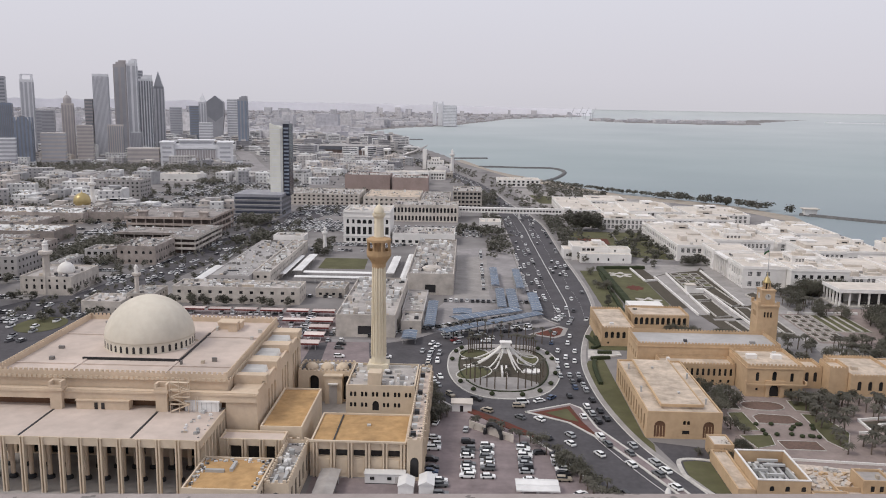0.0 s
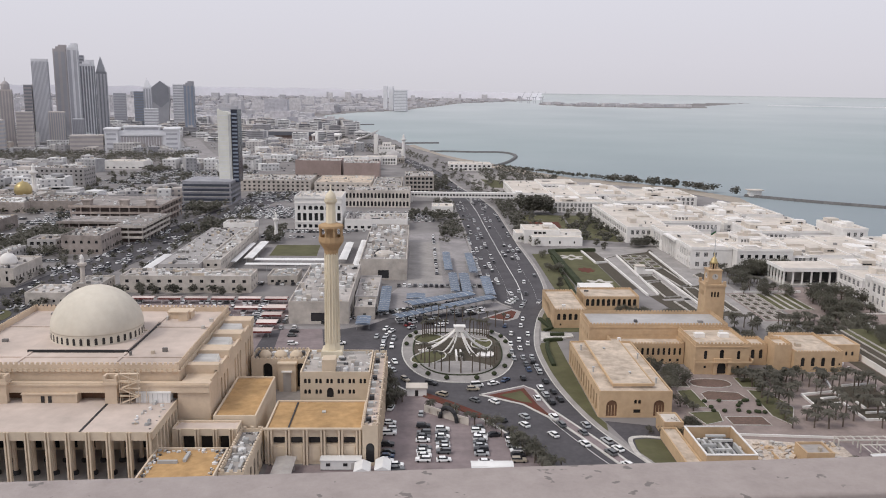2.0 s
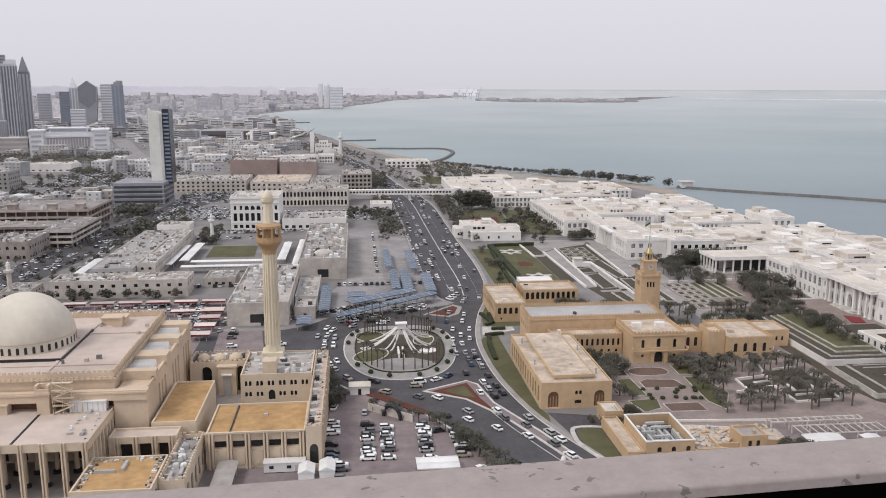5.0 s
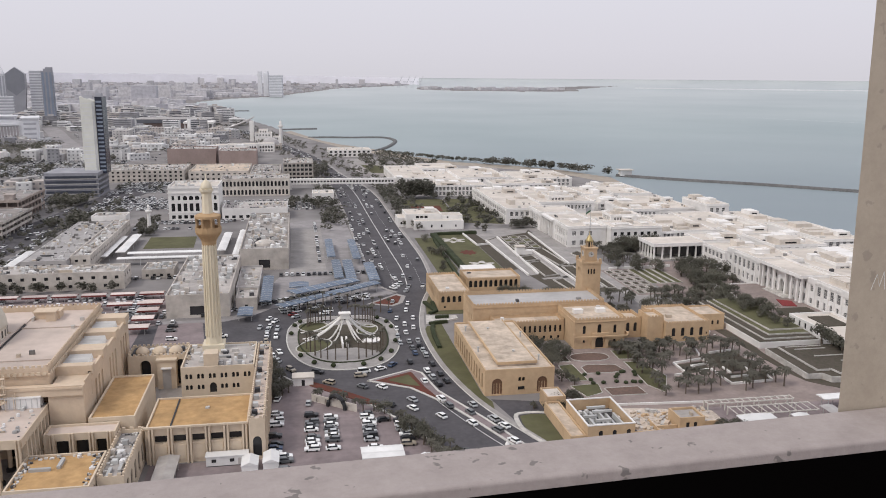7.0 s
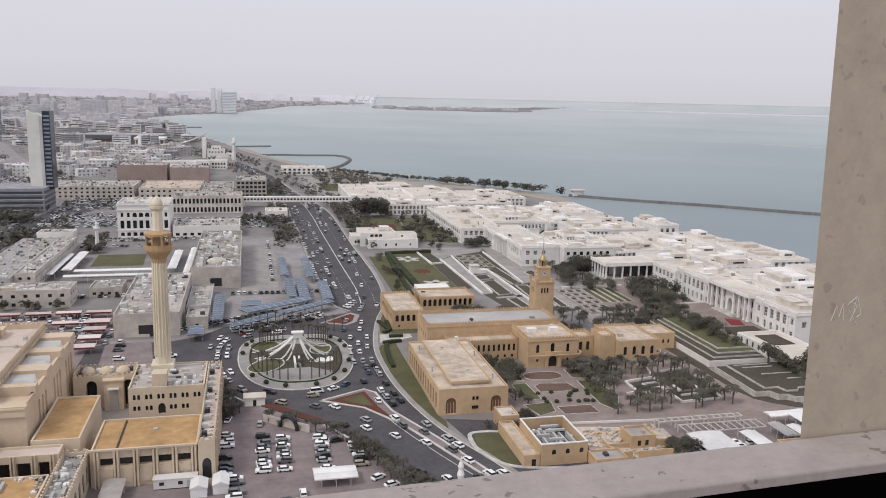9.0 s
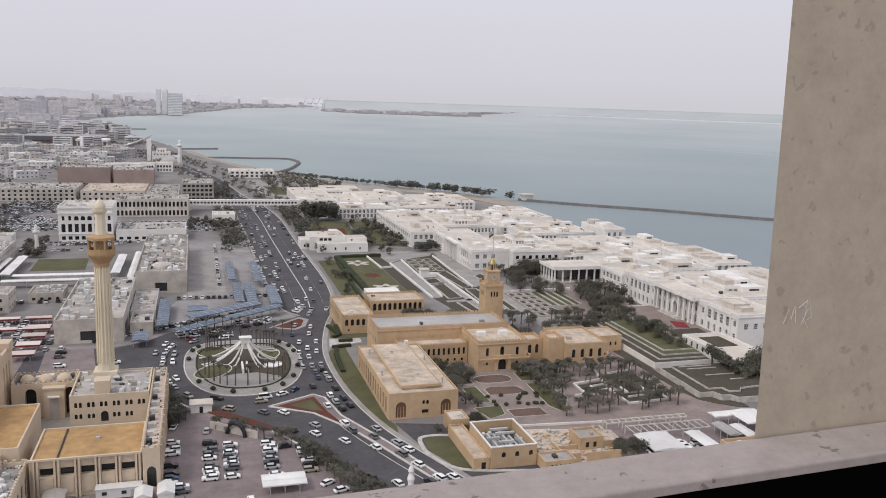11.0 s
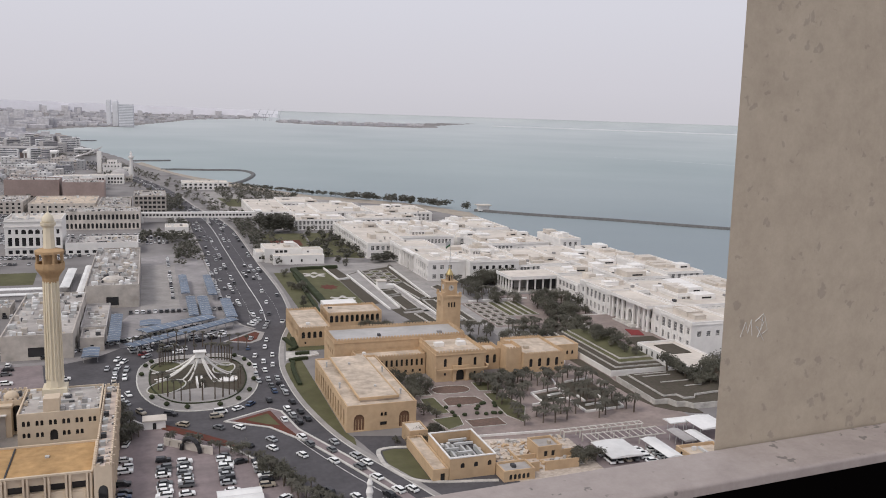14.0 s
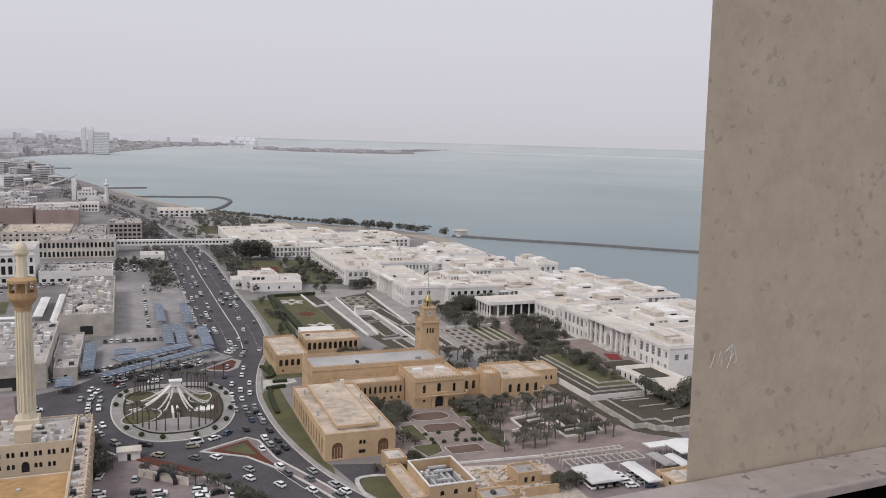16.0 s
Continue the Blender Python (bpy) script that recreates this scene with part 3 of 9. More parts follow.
road_marking = tagged(obj("road_marking", mark, PAINT), "white painted lane lines on the asphalt", "road marking", kind="structure")


def superellipse(cx, cy, a, b, n=48, e=2.6, turn=0.0):
    out = []
    for i in range(n):
        t = 2 * math.pi * i / n
        c, s = math.cos(t), math.sin(t)
        x, y = a * math.copysign(abs(c) ** (2 / e), c), b * math.copysign(abs(s) ** (2 / e), s)
        out.append((cx + x * math.cos(turn) - y * math.sin(turn), cy + x * math.sin(turn) + y * math.cos(turn)))
    return out


def egg(scale, grow=0.0):
    """The outline of the roundabout: wide towards the far end, rounder near."""
    out = []
    for i in range(64):
        t = 2 * math.pi * i / 64
        c, s = math.cos(t), math.sin(t)
        a = 22.5 + grow
        b = (31.0 if s > 0 else 37.5) + grow
        x = a * math.copysign(abs(c) ** (0.58 if s > 0 else 0.75), c) * (1 - 0.10 * max(-s, 0))
        y = b * math.copysign(abs(s) ** (0.62 if s > 0 else 0.85), s)
        out.append((16.5 + x * scale, 325 + y * scale))
    return out


round_pavement = slab("pavement_3", egg(1.0), 0.22, LIGHT_PAVING, "pale paved rim of the roundabout island", "pavement", 0.25)

# ---- the great mosque ----
rng = random.Random(4)
mosque = thing("mosque", "large sand-coloured stone mosque with a pale dome", "mosque")
HX0, HX1, HY0, HY1, HZ = -139.0, -69.0, 232.0, 297.0, 26.8
block(mosque, HX0, HX1, HY0, HY1, 0, HZ - 1.2, MOSQUE, MOSQUE_ROOF, parapet=1.6, crenel=1.5, ledge=0.5,
      right=[(u, 13.5, 2.2, 6.0, 1) for u in (6, 14, 22, 34, 42, 50, 58)])
frieze = Mesh()
for i in range(46):
    x = HX0 + 0.8 + i * 1.52
    frieze.box(x - 0.42, x + 0.42, HY0 - 0.75, HY0 - 0.51, HZ - 3.1, HZ - 2.2)
for i in range(42):
    y = HY0 + 0.8 + i * 1.52
    frieze.box(HX1 + 0.51, HX1 + 0.75, y - 0.42, y + 0.42, HZ - 3.1, HZ - 2.2)
tagged(obj("frieze", frieze, ANNEX, mosque, "pale dentil frieze below the parapet"), kind="stuff")
# raised seams on the roof
for x in (-118.5, -89.5):
    obj("roof_seam", Mesh().box(x - 0.5, x + 0.5, HY0 + 1, HY1 - 1, HZ - 2.9, HZ - 2.5), MOSQUE_ROOF, mosque)
for y in (243.5, 276.0):
    obj("roof_seam", Mesh().box(HX0 + 1, HX1 - 1, y - 0.4, y + 0.4, HZ - 2.85, HZ - 2.45), MOSQUE_ROOF, mosque)
CX, CY, CR = -104.3, 265.0, 14.2
obj("dome_plinth", Mesh().box(CX - 15.2, CX + 15.2, CY - 16.6, CY + 15.2, HZ - 2.8, HZ - 1.9), MOSQUE_ROOF, mosque)
# Dark strips painted in for the shadow line of the plinth edge.
obj("plinth_skirt", Mesh().box(CX - 15.3, CX + 15.3, CY - 16.9, CY - 16.65, HZ - 2.79, HZ - 1.95).box(CX + 15.25, CX + 15.6, CY - 16.9, CY + 15.2, HZ - 2.79, HZ - 2.3), DARK, mosque)
drum = Mesh().lathe(CX, CY, [(CR, HZ - 1.9), (CR, HZ + 1.0), (CR + 0.12, HZ + 1.05), (CR + 0.12, HZ + 1.3)], 72)
obj("drum", drum, DOME, mosque)
prof = [(max(0.02, (CR + 0.1) * (1 - (k / 24) ** 1.9) ** 0.54), HZ + 1.3 + 13.2 * k / 24) for k in range(25)]
obj("dome", Mesh().lathe(CX, CY, prof, 72), DOME, mosque, "pale plain rendered dome", smooth=True)
for i in range(40):
    a = 360 * i / 40
    obj("dome_window", pane_mesh(0.85, 2.2, 1, GLASS), GLASS, mosque,
        at=pose(CX + (CR + 0.06) * math.cos(radians(a)), CY + (CR + 0.06) * math.sin(radians(a)), HZ - 1.5, 0, 0, a + 90))
# roof huts
for x, y, w, d, h in ((-84, 289, 8, 5, 2.2), (-82, 285, 3, 3, 3.0), (-110, 292, 3, 2, 2.0)):
    m = Mesh().box(x - w / 2, x + w / 2, y - d / 2, y + d / 2, HZ - 2.8, HZ - 2.8 + h)
    m.box(x - w / 2 - 0.3, x + w / 2 + 0.3, y - d / 2 - 0.3, y + d / 2 + 0.3, HZ - 2.8 + h, HZ - 2.4 + h)
    obj("roof_hut", m, MOSQUE, mosque)
# right-hand flank with skylights and deep vertical recesses
FX = -59.5
flank = Mesh()
facade(flank, mosque, (-69.2, 238.0), (FX, 238.0), 0, 21.0, [])
recesses = [(u, 3.0, 2.0, 15.0, 1) for u in (5, 9, 13)] + [(u, 3.0, 2.0, 15.0, 1) for u in (24, 28, 32)] + [(u, 3.0, 2.0, 15.0, 1) for u in (41, 45, 49)]
facade(flank, mosque, (FX, 238.0), (FX, 292.0), 0, 21.0, recesses, depth=0.9, mat=MOSQUE, name="recess_panel")
facade(flank, mosque, (FX, 292.0), (-69.2, 292.0), 0, 21.0, [])
for y0, y1 in ((238.0, 241.0), (252.0, 258.0), (270.0, 275.0), (286.0, 292.0)):
    flank.box(-69.2, FX + 0.5, y0, y1, 21.003, 23.6)
flank.box(FX - 0.8, FX, 238.0, 292.0, 21.003, 21.9)
obj("flank_wall", flank, MOSQUE, mosque)
obj("flank_roof", Mesh().box(-69.15, FX - 0.85, 238.1, 291.9, 20.5, 21.0), MOSQUE_ROOF, mosque)
for y0, y1 in ((241.5, 251.5), (258.5, 269.5), (275.5, 285.5)):
    n = 6
    for i in range(n):
        a = y0 + (y1 - y0) * i / n + 0.2
        b = y0 + (y1 - y0) * (i + 1) / n - 0.55
        m = Mesh().add([(-68.6, a, 21.05), (-61.5, a, 21.05), (-61.5, b, 21.05), (-68.6, b, 21.05), (-68.2, (a + b) / 2, 23.0), (-61.9, (a + b) / 2, 23.0)],
                       [(3, 0, 4), (1, 2, 5), (0, 1, 5, 4), (2, 3, 4, 5)])
        obj("skylight", m, WHITE_METAL, mosque)
# colonnaded portico in front
PY0, PZ = 206.0, 15.6
obj("portico_beam", Mesh().box(HX0, HX1 - 0.2, PY0 - 0.3, HY0 - 0.6, PZ - 1.1, PZ), MOSQUE, mosque)
for x0, x1 in ((HX0, -118.9), (-118.1, -88.4), (-87.6, -69.6)):
    obj("portico_roof", Mesh().box(x0, x1, PY0 + 0.2, HY0 - 1, PZ, PZ + 0.3), MOSQUE_ROOF, mosque)
obj("roof_seam", Mesh().box(-118.8, -118.2, PY0 + 0.3, HY0 - 1, PZ + 0.003, PZ + 0.35), DARK, mosque)
obj("roof_seam", Mesh().box(-88.3, -87.7, PY0 + 0.3, HY0 - 1, PZ + 0.003, PZ + 0.35), DARK, mosque)
par = Mesh().box(HX0, HX1, PY0 - 0.6, PY0 - 0.31, PZ - 1.6, PZ + 0.75)
par.box(HX1 - 0.19, HX1 + 0.1, PY0 - 0.3, HY0 - 0.6, PZ - 1.6, PZ + 0.75)
obj("portico_parapet", par, ANNEX, mosque)
STEP = 5.22
for i in range(14):
    x = -69.8 - i * STEP
    m = Mesh().box(x - 0.6, x - 0.2, PY0 - 1.0, PY0 + 0.1, 0.6, PZ - 1.1).box(x + 0.2, x + 0.6, PY0 - 1.0, PY0 + 0.1, 0.6, PZ - 1.1)
    m.box(x - 0.2, x + 0.2, PY0 - 0.4, PY0 + 0.1, 0.6, PZ - 1.1).box(x - 0.6, x - 0.2, PY0 - 1.0, PY0 - 0.61, PZ - 1.097, PZ + 0.7).box(x + 0.2, x + 0.6, PY0 - 1.0, PY0 - 0.61, PZ - 1.097, PZ + 0.7)
    obj("column", m, ANNEX, mosque)
for i in range(1, 9):
    y = PY0 + i * 3.0
    obj("column", Mesh().box(HX1 - 0.9, HX1 + 0.35, y - 0.4, y + 0.4, 0.6, PZ - 1.1), ANNEX, mosque)
for i in range(13):
    x = -72.4 - i * STEP
    for dy in (8.0, 16.0):
        obj("inner_column", Mesh().lathe(x, PY0 + dy, [(0.62, 1.6), (0.62, 12.5), (0.9, 13.4), (0.9, PZ - 1.1)], 12), MOSQUE, mosque, smooth=False)
        obj("column_base", Mesh().lathe(x, PY0 + dy, [(1.2, 0.6), (1.2, 1.3), (0.8, 1.75), (0.1, 1.75)], 12), DARK, mosque, "black stone column base")
inner = Mesh()
facade(inner, mosque, (HX0, PY0 + 23.5), (HX1 - 2, PY0 + 23.5), 0.6, PZ - 1.1, row(68, 13, 2.6, 9.0, 0.3, 1, 0.5), depth=0.8)
obj("inner_wall", inner, MOSQUE, mosque)
obj("portico_floor", Mesh().box(HX0 - 1, HX1 + 1.5, PY0 - 3, HY0 - 0.6, 0, 0.6), LIGHT_PAVING, mosque)
# huts, stair and plant on the portico roof
for x0, x1, y0, y1, h, mat in ((-112, -96.6, 226.9, 230, 2.5, MOSQUE), (-80.2, -70.4, 227.2, 230.2, 2.9, WHITE_METAL)):
    m = Mesh().box(x0, x1, y0, y1, PZ + 0.3, PZ + 0.3 + h)
    m.box(x0 - 0.25, x1 + 0.25, y0 - 0.25, y1 + 0.25, PZ + 0.3 + h, PZ + 0.6 + h)
    obj("roof_plant_room", m, mat, mosque)
for x in (-106.2, -104.2):
    obj("plant_door", Mesh().box(x - 0.5, x + 0.5, 226.8, 226.89, PZ + 0.4, PZ + 2.4), GLASS, mosque)
for i in range(7):
    obj("plant_rib", Mesh().box(-79.6 + i * 1.4, -79.45 + i * 1.4, 227.12, 227.19, PZ + 0.4, PZ + 3.1), DUCT, mosque)
for x in (-117.7, -86.8):
    m = Mesh().box(x - 1.7, x + 1.7, 226.4, 227.9, PZ + 0.3, 21.6)
    m.box(x - 2.2, x + 2.2, 225.9, 229.3, 21.603, 22.3)
    m.box(x - 1.9, x - 1.2, 226.2, 229.0, 22.3, 24.2).box(x + 1.2, x + 1.9, 226.2, 229.0, 22.3, 24.2).box(x - 1.2, x + 1.2, 228.3, 229.0, 22.3, 24.2)
    m.box(x - 1.2, x + 1.2, 226.2, 226.6, 22.3, 23.2)
    obj("buttress_tower", m, MOSQUE, mosque)
fb = Mesh().box(HX0, FX - 0.01, 227.95, 231.45, 18.6, 20.9).box(HX0, FX - 0.01, 227.95, 228.35, 20.903, 21.5)
fb.box(HX0, FX + 0.15, 227.7, 227.94, 20.6, 21.1)
fb.box(HX1 + 0.3, FX - 0.01, 228.6, 231.45, 0, 18.597)
fb.box(FX - 8.6, FX - 0.02, 231.46, 237.98, 0, 20.9).box(FX - 0.42, FX - 0.02, 231.46, 237.98, 20.903, 21.6)
obj("front_ledge", fb, MOSQUE, mosque)
# Wall under the ledge is coloured dark brown in place of shade.
obj("ledge_recess", Mesh().box(HX0, HX1 + 0.2, 231.2, 231.44, 15.0, 18.597), WOOD_AND_SHADE, mosque, "wall below the ledge, coloured dark for its shade")
scaffold = thing("scaffold", "sand-coloured scaffold stair against the mosque wall", "scaffold")
for x in (-84.0, -81.4, -78.8, -76.6):
    for y in (225.8, 227.2):
        obj("pole", Mesh().tube([(x, y, PZ + 0.3), (x, y, 25.5 if x < -78 else 20.5)], 0.09, 5), ANNEX, scaffold)
for k in range(4):
    z0 = PZ + 0.5 + k * 2.2
    xa, xb = ((-84.0, -78.8), (-78.8, -84.0))[k % 2]
    obj("stair_flight", Mesh().tube([(xa, 226.0, z0), (xb, 226.0, z0 + 2.2)], 0.16, 5).tube([(xa, 226.9, z0), (xb, 226.9, z0 + 2.2)], 0.16, 5), ANNEX, scaffold)
    obj("platform", Mesh().box(-84.2, -78.6, 225.9, 227.1, z0 + 2.15, z0 + 2.25), ANNEX, scaffold)
roof_clutter(mosque, -76, -71, 210, 229, PZ + 0.3, 9, rng, 0.5)

# ---- mosque annex: court, arcades, ochre roofs ----
annex = thing("mosque_annex", "sand-coloured arcaded annex with ochre flat roofs", "annex building")
# Dark panes stand in the open bays for the darkness inside.
block(annex, -68, -49.9, 219, 225.5, 0, 11.4, ANNEX, MOSQUE_ROOF, front=[(4.6, 3.6, 3.5, 5.8, 0), (9.55, 3.6, 3.5, 5.8, 0), (14.5, 3.6, 3.0, 5.8, 0)], parapet=0.6, depth=1.6)
for x in (-65.9, -61.0, -56.0, -51.5):
    obj("pilaster", Mesh().box(x - 0.6, x - 0.2, 218.4, 218.99, 0, 11.5).box(x + 0.2, x + 0.6, 218.4, 218.99, 0, 11.5), ANNEX, annex)
block(annex, -58.2, -46, 226, 259, 0, 12.5, ANNEX, MEMBRANE, parapet=0.5, front=[(6, 3, 2.4, 4, 1)])
block(annex, -42.8, -15.5, 221, 244, 0, 10.2, ANNEX, MEMBRANE, parapet=0.5,
      front=[(4.05 + i * 4.96, 6.0, 3.4, 2.2, 0) for i in range(5)], depth=1.2)
for i in range(6):
    x = -41.2 + i * 4.96
    obj("pilaster", Mesh().box(x - 0.7, x - 0.2, 220.2, 220.99, 0, 10.4).box(x + 0.2, x + 0.7, 220.2, 220.99, 0, 10.4), ANNEX, annex)
for i in range(5):
    x = -38.75 + i * 4.96
    obj("panel", Mesh().box(x - 1.6, x + 1.6, 220.8, 220.99, 1.2, 5.4), ANNEX, annex)
obj("cornice", Mesh().box(-43, -15.4, 220.3, 220.99, 10.5, 11.0), ANNEX, annex)

def edge_debris(house, x0, x1, y0, y1, z, n, rng_):
    m = Mesh()
    for _ in range(n):
        s = rng_.uniform(0.2, 0.6)
        if rng_.random() < 0.7:
            x, y = rng_.choice((x0 + rng_.uniform(0, 1.2), x1 - rng_.uniform(0, 1.2))), rng_.uniform(y0, y1)
        else:
            x, y = rng_.uniform(x0, x1), y1 - rng_.uniform(0, 1.2)
        m.turned_box(x, y, s * rng_.uniform(1, 2), s, z, z + s * rng_.uniform(0.5, 1.2), rng_.choice((0, 90, 12, 40)))
    tagged(obj("roof_debris", m, CLUTTER, house), "grey and white plant and rubble along the roof edge", kind="stuff")


edge_debris(annex, -68.2, -50.8, 191, 208.2, 9.9, 90, rng)
edge_debris(annex, -49, -44.3, 197, 223, 8.6, 60, rng)
edge_debris(annex, -14.6, -11.4, 221, 285, 11.6, 70, rng)
edge_debris(annex, -38, -16, 263, 285, 12.2, 50, rng)
edge_debris(annex, -57, -40, 281, 290, 10.8, 40, rng)
edge_debris(mosque, -76, -69.9, 207, 230, PZ + 0.3, 26, rng)
obj("roof_seam", Mesh().box(-36.6, -36.2, 222, 243, 9.7, 10.0), DARK, annex)
block(annex, -15.2, -10.8, 219.5, 286, 0, 12.2, ANNEX, MOSQUE_ROOF, parapet=0.6, crenel=1.6,
      front=[(2.2, 1, 2.4, 6, 2)], right=row(66.5, 15, 2.0, 5.0, 4.5, 1))
block(annex, -38.5, -15.5, 262, 286, 0, 13.0, ANNEX, CREAM_ROOF, parapet=0.8,
      front=[(2.4 + 3.65 * i + o, 9.0, 0.85, 1.7, 1) for i in range(6) for o in (-0.65, 0.65)] + [(2.4 + 3.65 * i + o, 5.4, 0.85, 1.6, 1) for i in (0, 1, 3, 4) for o in (-0.65, 0.65)] + [(9.9, 4.2, 2.2, 3.4, 2)])
roof_clutter(annex, -37, -17, 264, 284, 12.2, 16, rng, 0.8)
obj("roof_box", Mesh().box(-31.5, -27, 264, 269, 12.2, 16.5), ANNEX, annex)
# The two niches are closed with dark panes in place of shade.
block(annex, -58, -39, 280, 291, 0, 11.5, ANNEX, CREAM_ROOF, parapet=0.7, crenel=1.4, front=[(5.6, 0.5, 3.4, 9.4, 1), (17.2, 0.5, 3.0, 9.4, 1)], depth=2.2)
obj("court_portal", Mesh().box(-48.3, -42.2, 277.6, 279.99, 0, 10.2).box(-48.6, -41.9, 277.3, 280.2, 10.2, 10.7), ANNEX, annex)
obj("portal_recess", Mesh().box(-46.6, -43.9, 277.45, 277.59, 0.3, 7.4), GREY, annex)
obj("portal_hood", Mesh().box(-47.0, -43.5, 276.4, 277.59, 7.6, 8.0), WHITE, annex)
for x in (-54, -48.5, -43):
    obj("court_vault", Mesh().lathe(x, 285, [(2.4, 10.8), (2.2, 11.8), (1.3, 12.8), (0.1, 13.2)], 14), ANNEX, annex, smooth=True)
obj("court_floor", Mesh().box(-58, -39, 244.2, 279.8, 0, 0.3), LIGHT_PAVING, annex)
block(annex, -69, -50, 190, 209, 0, 10.5, ANNEX, MEMBRANE, parapet=0.6, right=row(19, 3, 3.0, 5.5, 3.0, 1), front=row(19, 3, 3.0, 5.5, 3.0, 1))
block(annex, -49.8, -43.5, 196, 224, 0, 9.5, ANNEX, CREAM_ROOF, parapet=0.9, crenel=1.6, right=row(28, 5, 2.6, 5.5, 1.5, 1), front=[(3, 1.5, 2.6, 5.5, 1)])
roof_clutter(annex, -64, -56, 195, 204, 9.9, 2, rng, 0.5)
roof_clutter(annex, -49, -44, 198, 222, 8.6, 10, rng, 0.8)

for i in range(11):
    y = 223 + i * 5.8
    obj("air_conditioner", Mesh().box(-14.4, -12.9, y, y + 1.6, 11.6, 12.9), DUCT if i % 3 else DARK, annex)
for i in range(12):
    y = 222 + i * 5.4
    obj("pilaster", Mesh().box(-10.79, -10.3, y - 0.4, y + 0.4, 0, 11.9), ANNEX, annex)
# ---- minaret ----
minaret = thing("minaret", "tall fluted sandstone minaret with a golden-brown balcony", "minaret")
MX, MY = -29.8, 282.5
obj("base", Mesh().box(MX - 3.6, MX + 3.6, MY - 3.6, MY + 3.6, 0, 14.5), MINARET, minaret)
obj("shaft", Mesh().lathe(MX, MY, [(2.85, 14.5), (2.62, 17), (2.42, 30), (2.25, 49.5)], 8, math.pi / 8), MINARET, minaret)
for i in range(8):
    a = math.pi / 4 * i
    for s in (-0.5, 0.5):
        x, y = MX + 2.22 * math.cos(a) - s * math.sin(a), MY + 2.22 * math.sin(a) + s * math.cos(a)
        x1, y1 = MX + 2.04 * math.cos(a) - s * math.sin(a), MY + 2.04 * math.sin(a) + s * math.cos(a)
        obj("rib", Mesh().tube([(x + 0.30 * math.cos(a), y + 0.30 * math.sin(a), 17), (x1 + 0.1 * math.cos(a), y1 + 0.1 * math.sin(a), 49)], 0.24, 6), MINARET, minaret)
obj("corbel", Mesh().lathe(MX, MY, [(2.3, 48.6), (2.5, 50.2), (3.2, 51.4), (4.1, 52.6), (4.3, 53.2), (4.3, 53.9)], 16), MINARET_GOLD, minaret)
obj("balcony_rail", Mesh().lathe(MX, MY, [(4.3, 53.9), (4.3, 54.9), (4.05, 54.9), (4.05, 53.95)], 16), MINARET_GOLD, minaret)
obj("inner_core", Mesh().lathe(MX, MY, [(2.2, 53.9), (2.2, 58.4)], 12), MINARET_GOLD, minaret)
for i in range(8):
    a = math.pi / 4 * (i + 0.5)
    obj("balcony_post", Mesh().lathe(MX + 3.8 * math.cos(a), MY + 3.8 * math.sin(a), [(0.42, 53.9), (0.34, 54.6), (0.34, 57.0), (0.6, 57.9)], 8), MINARET_GOLD, minaret)
obj("balcony_roof", Mesh().lathe(MX, MY, [(4.3, 57.9), (4.3, 58.7), (3.8, 59.0), (2.2, 59.5)], 16), MINARET_GOLD, minaret)
obj("upper_shaft", Mesh().lathe(MX, MY, [(1.9, 59.5), (1.75, 60.5), (1.65, 66), (2.3, 66.8), (2.4, 67.6)], 8, math.pi / 8), MINARET, minaret)
obj("cap", Mesh().lathe(MX, MY, [(1.8, 67.6), (1.9, 68.2), (1.5, 69.4), (0.7, 70.3), (0.12, 70.8), (0.12, 72.6)], 16), MINARET, minaret, smooth=True)

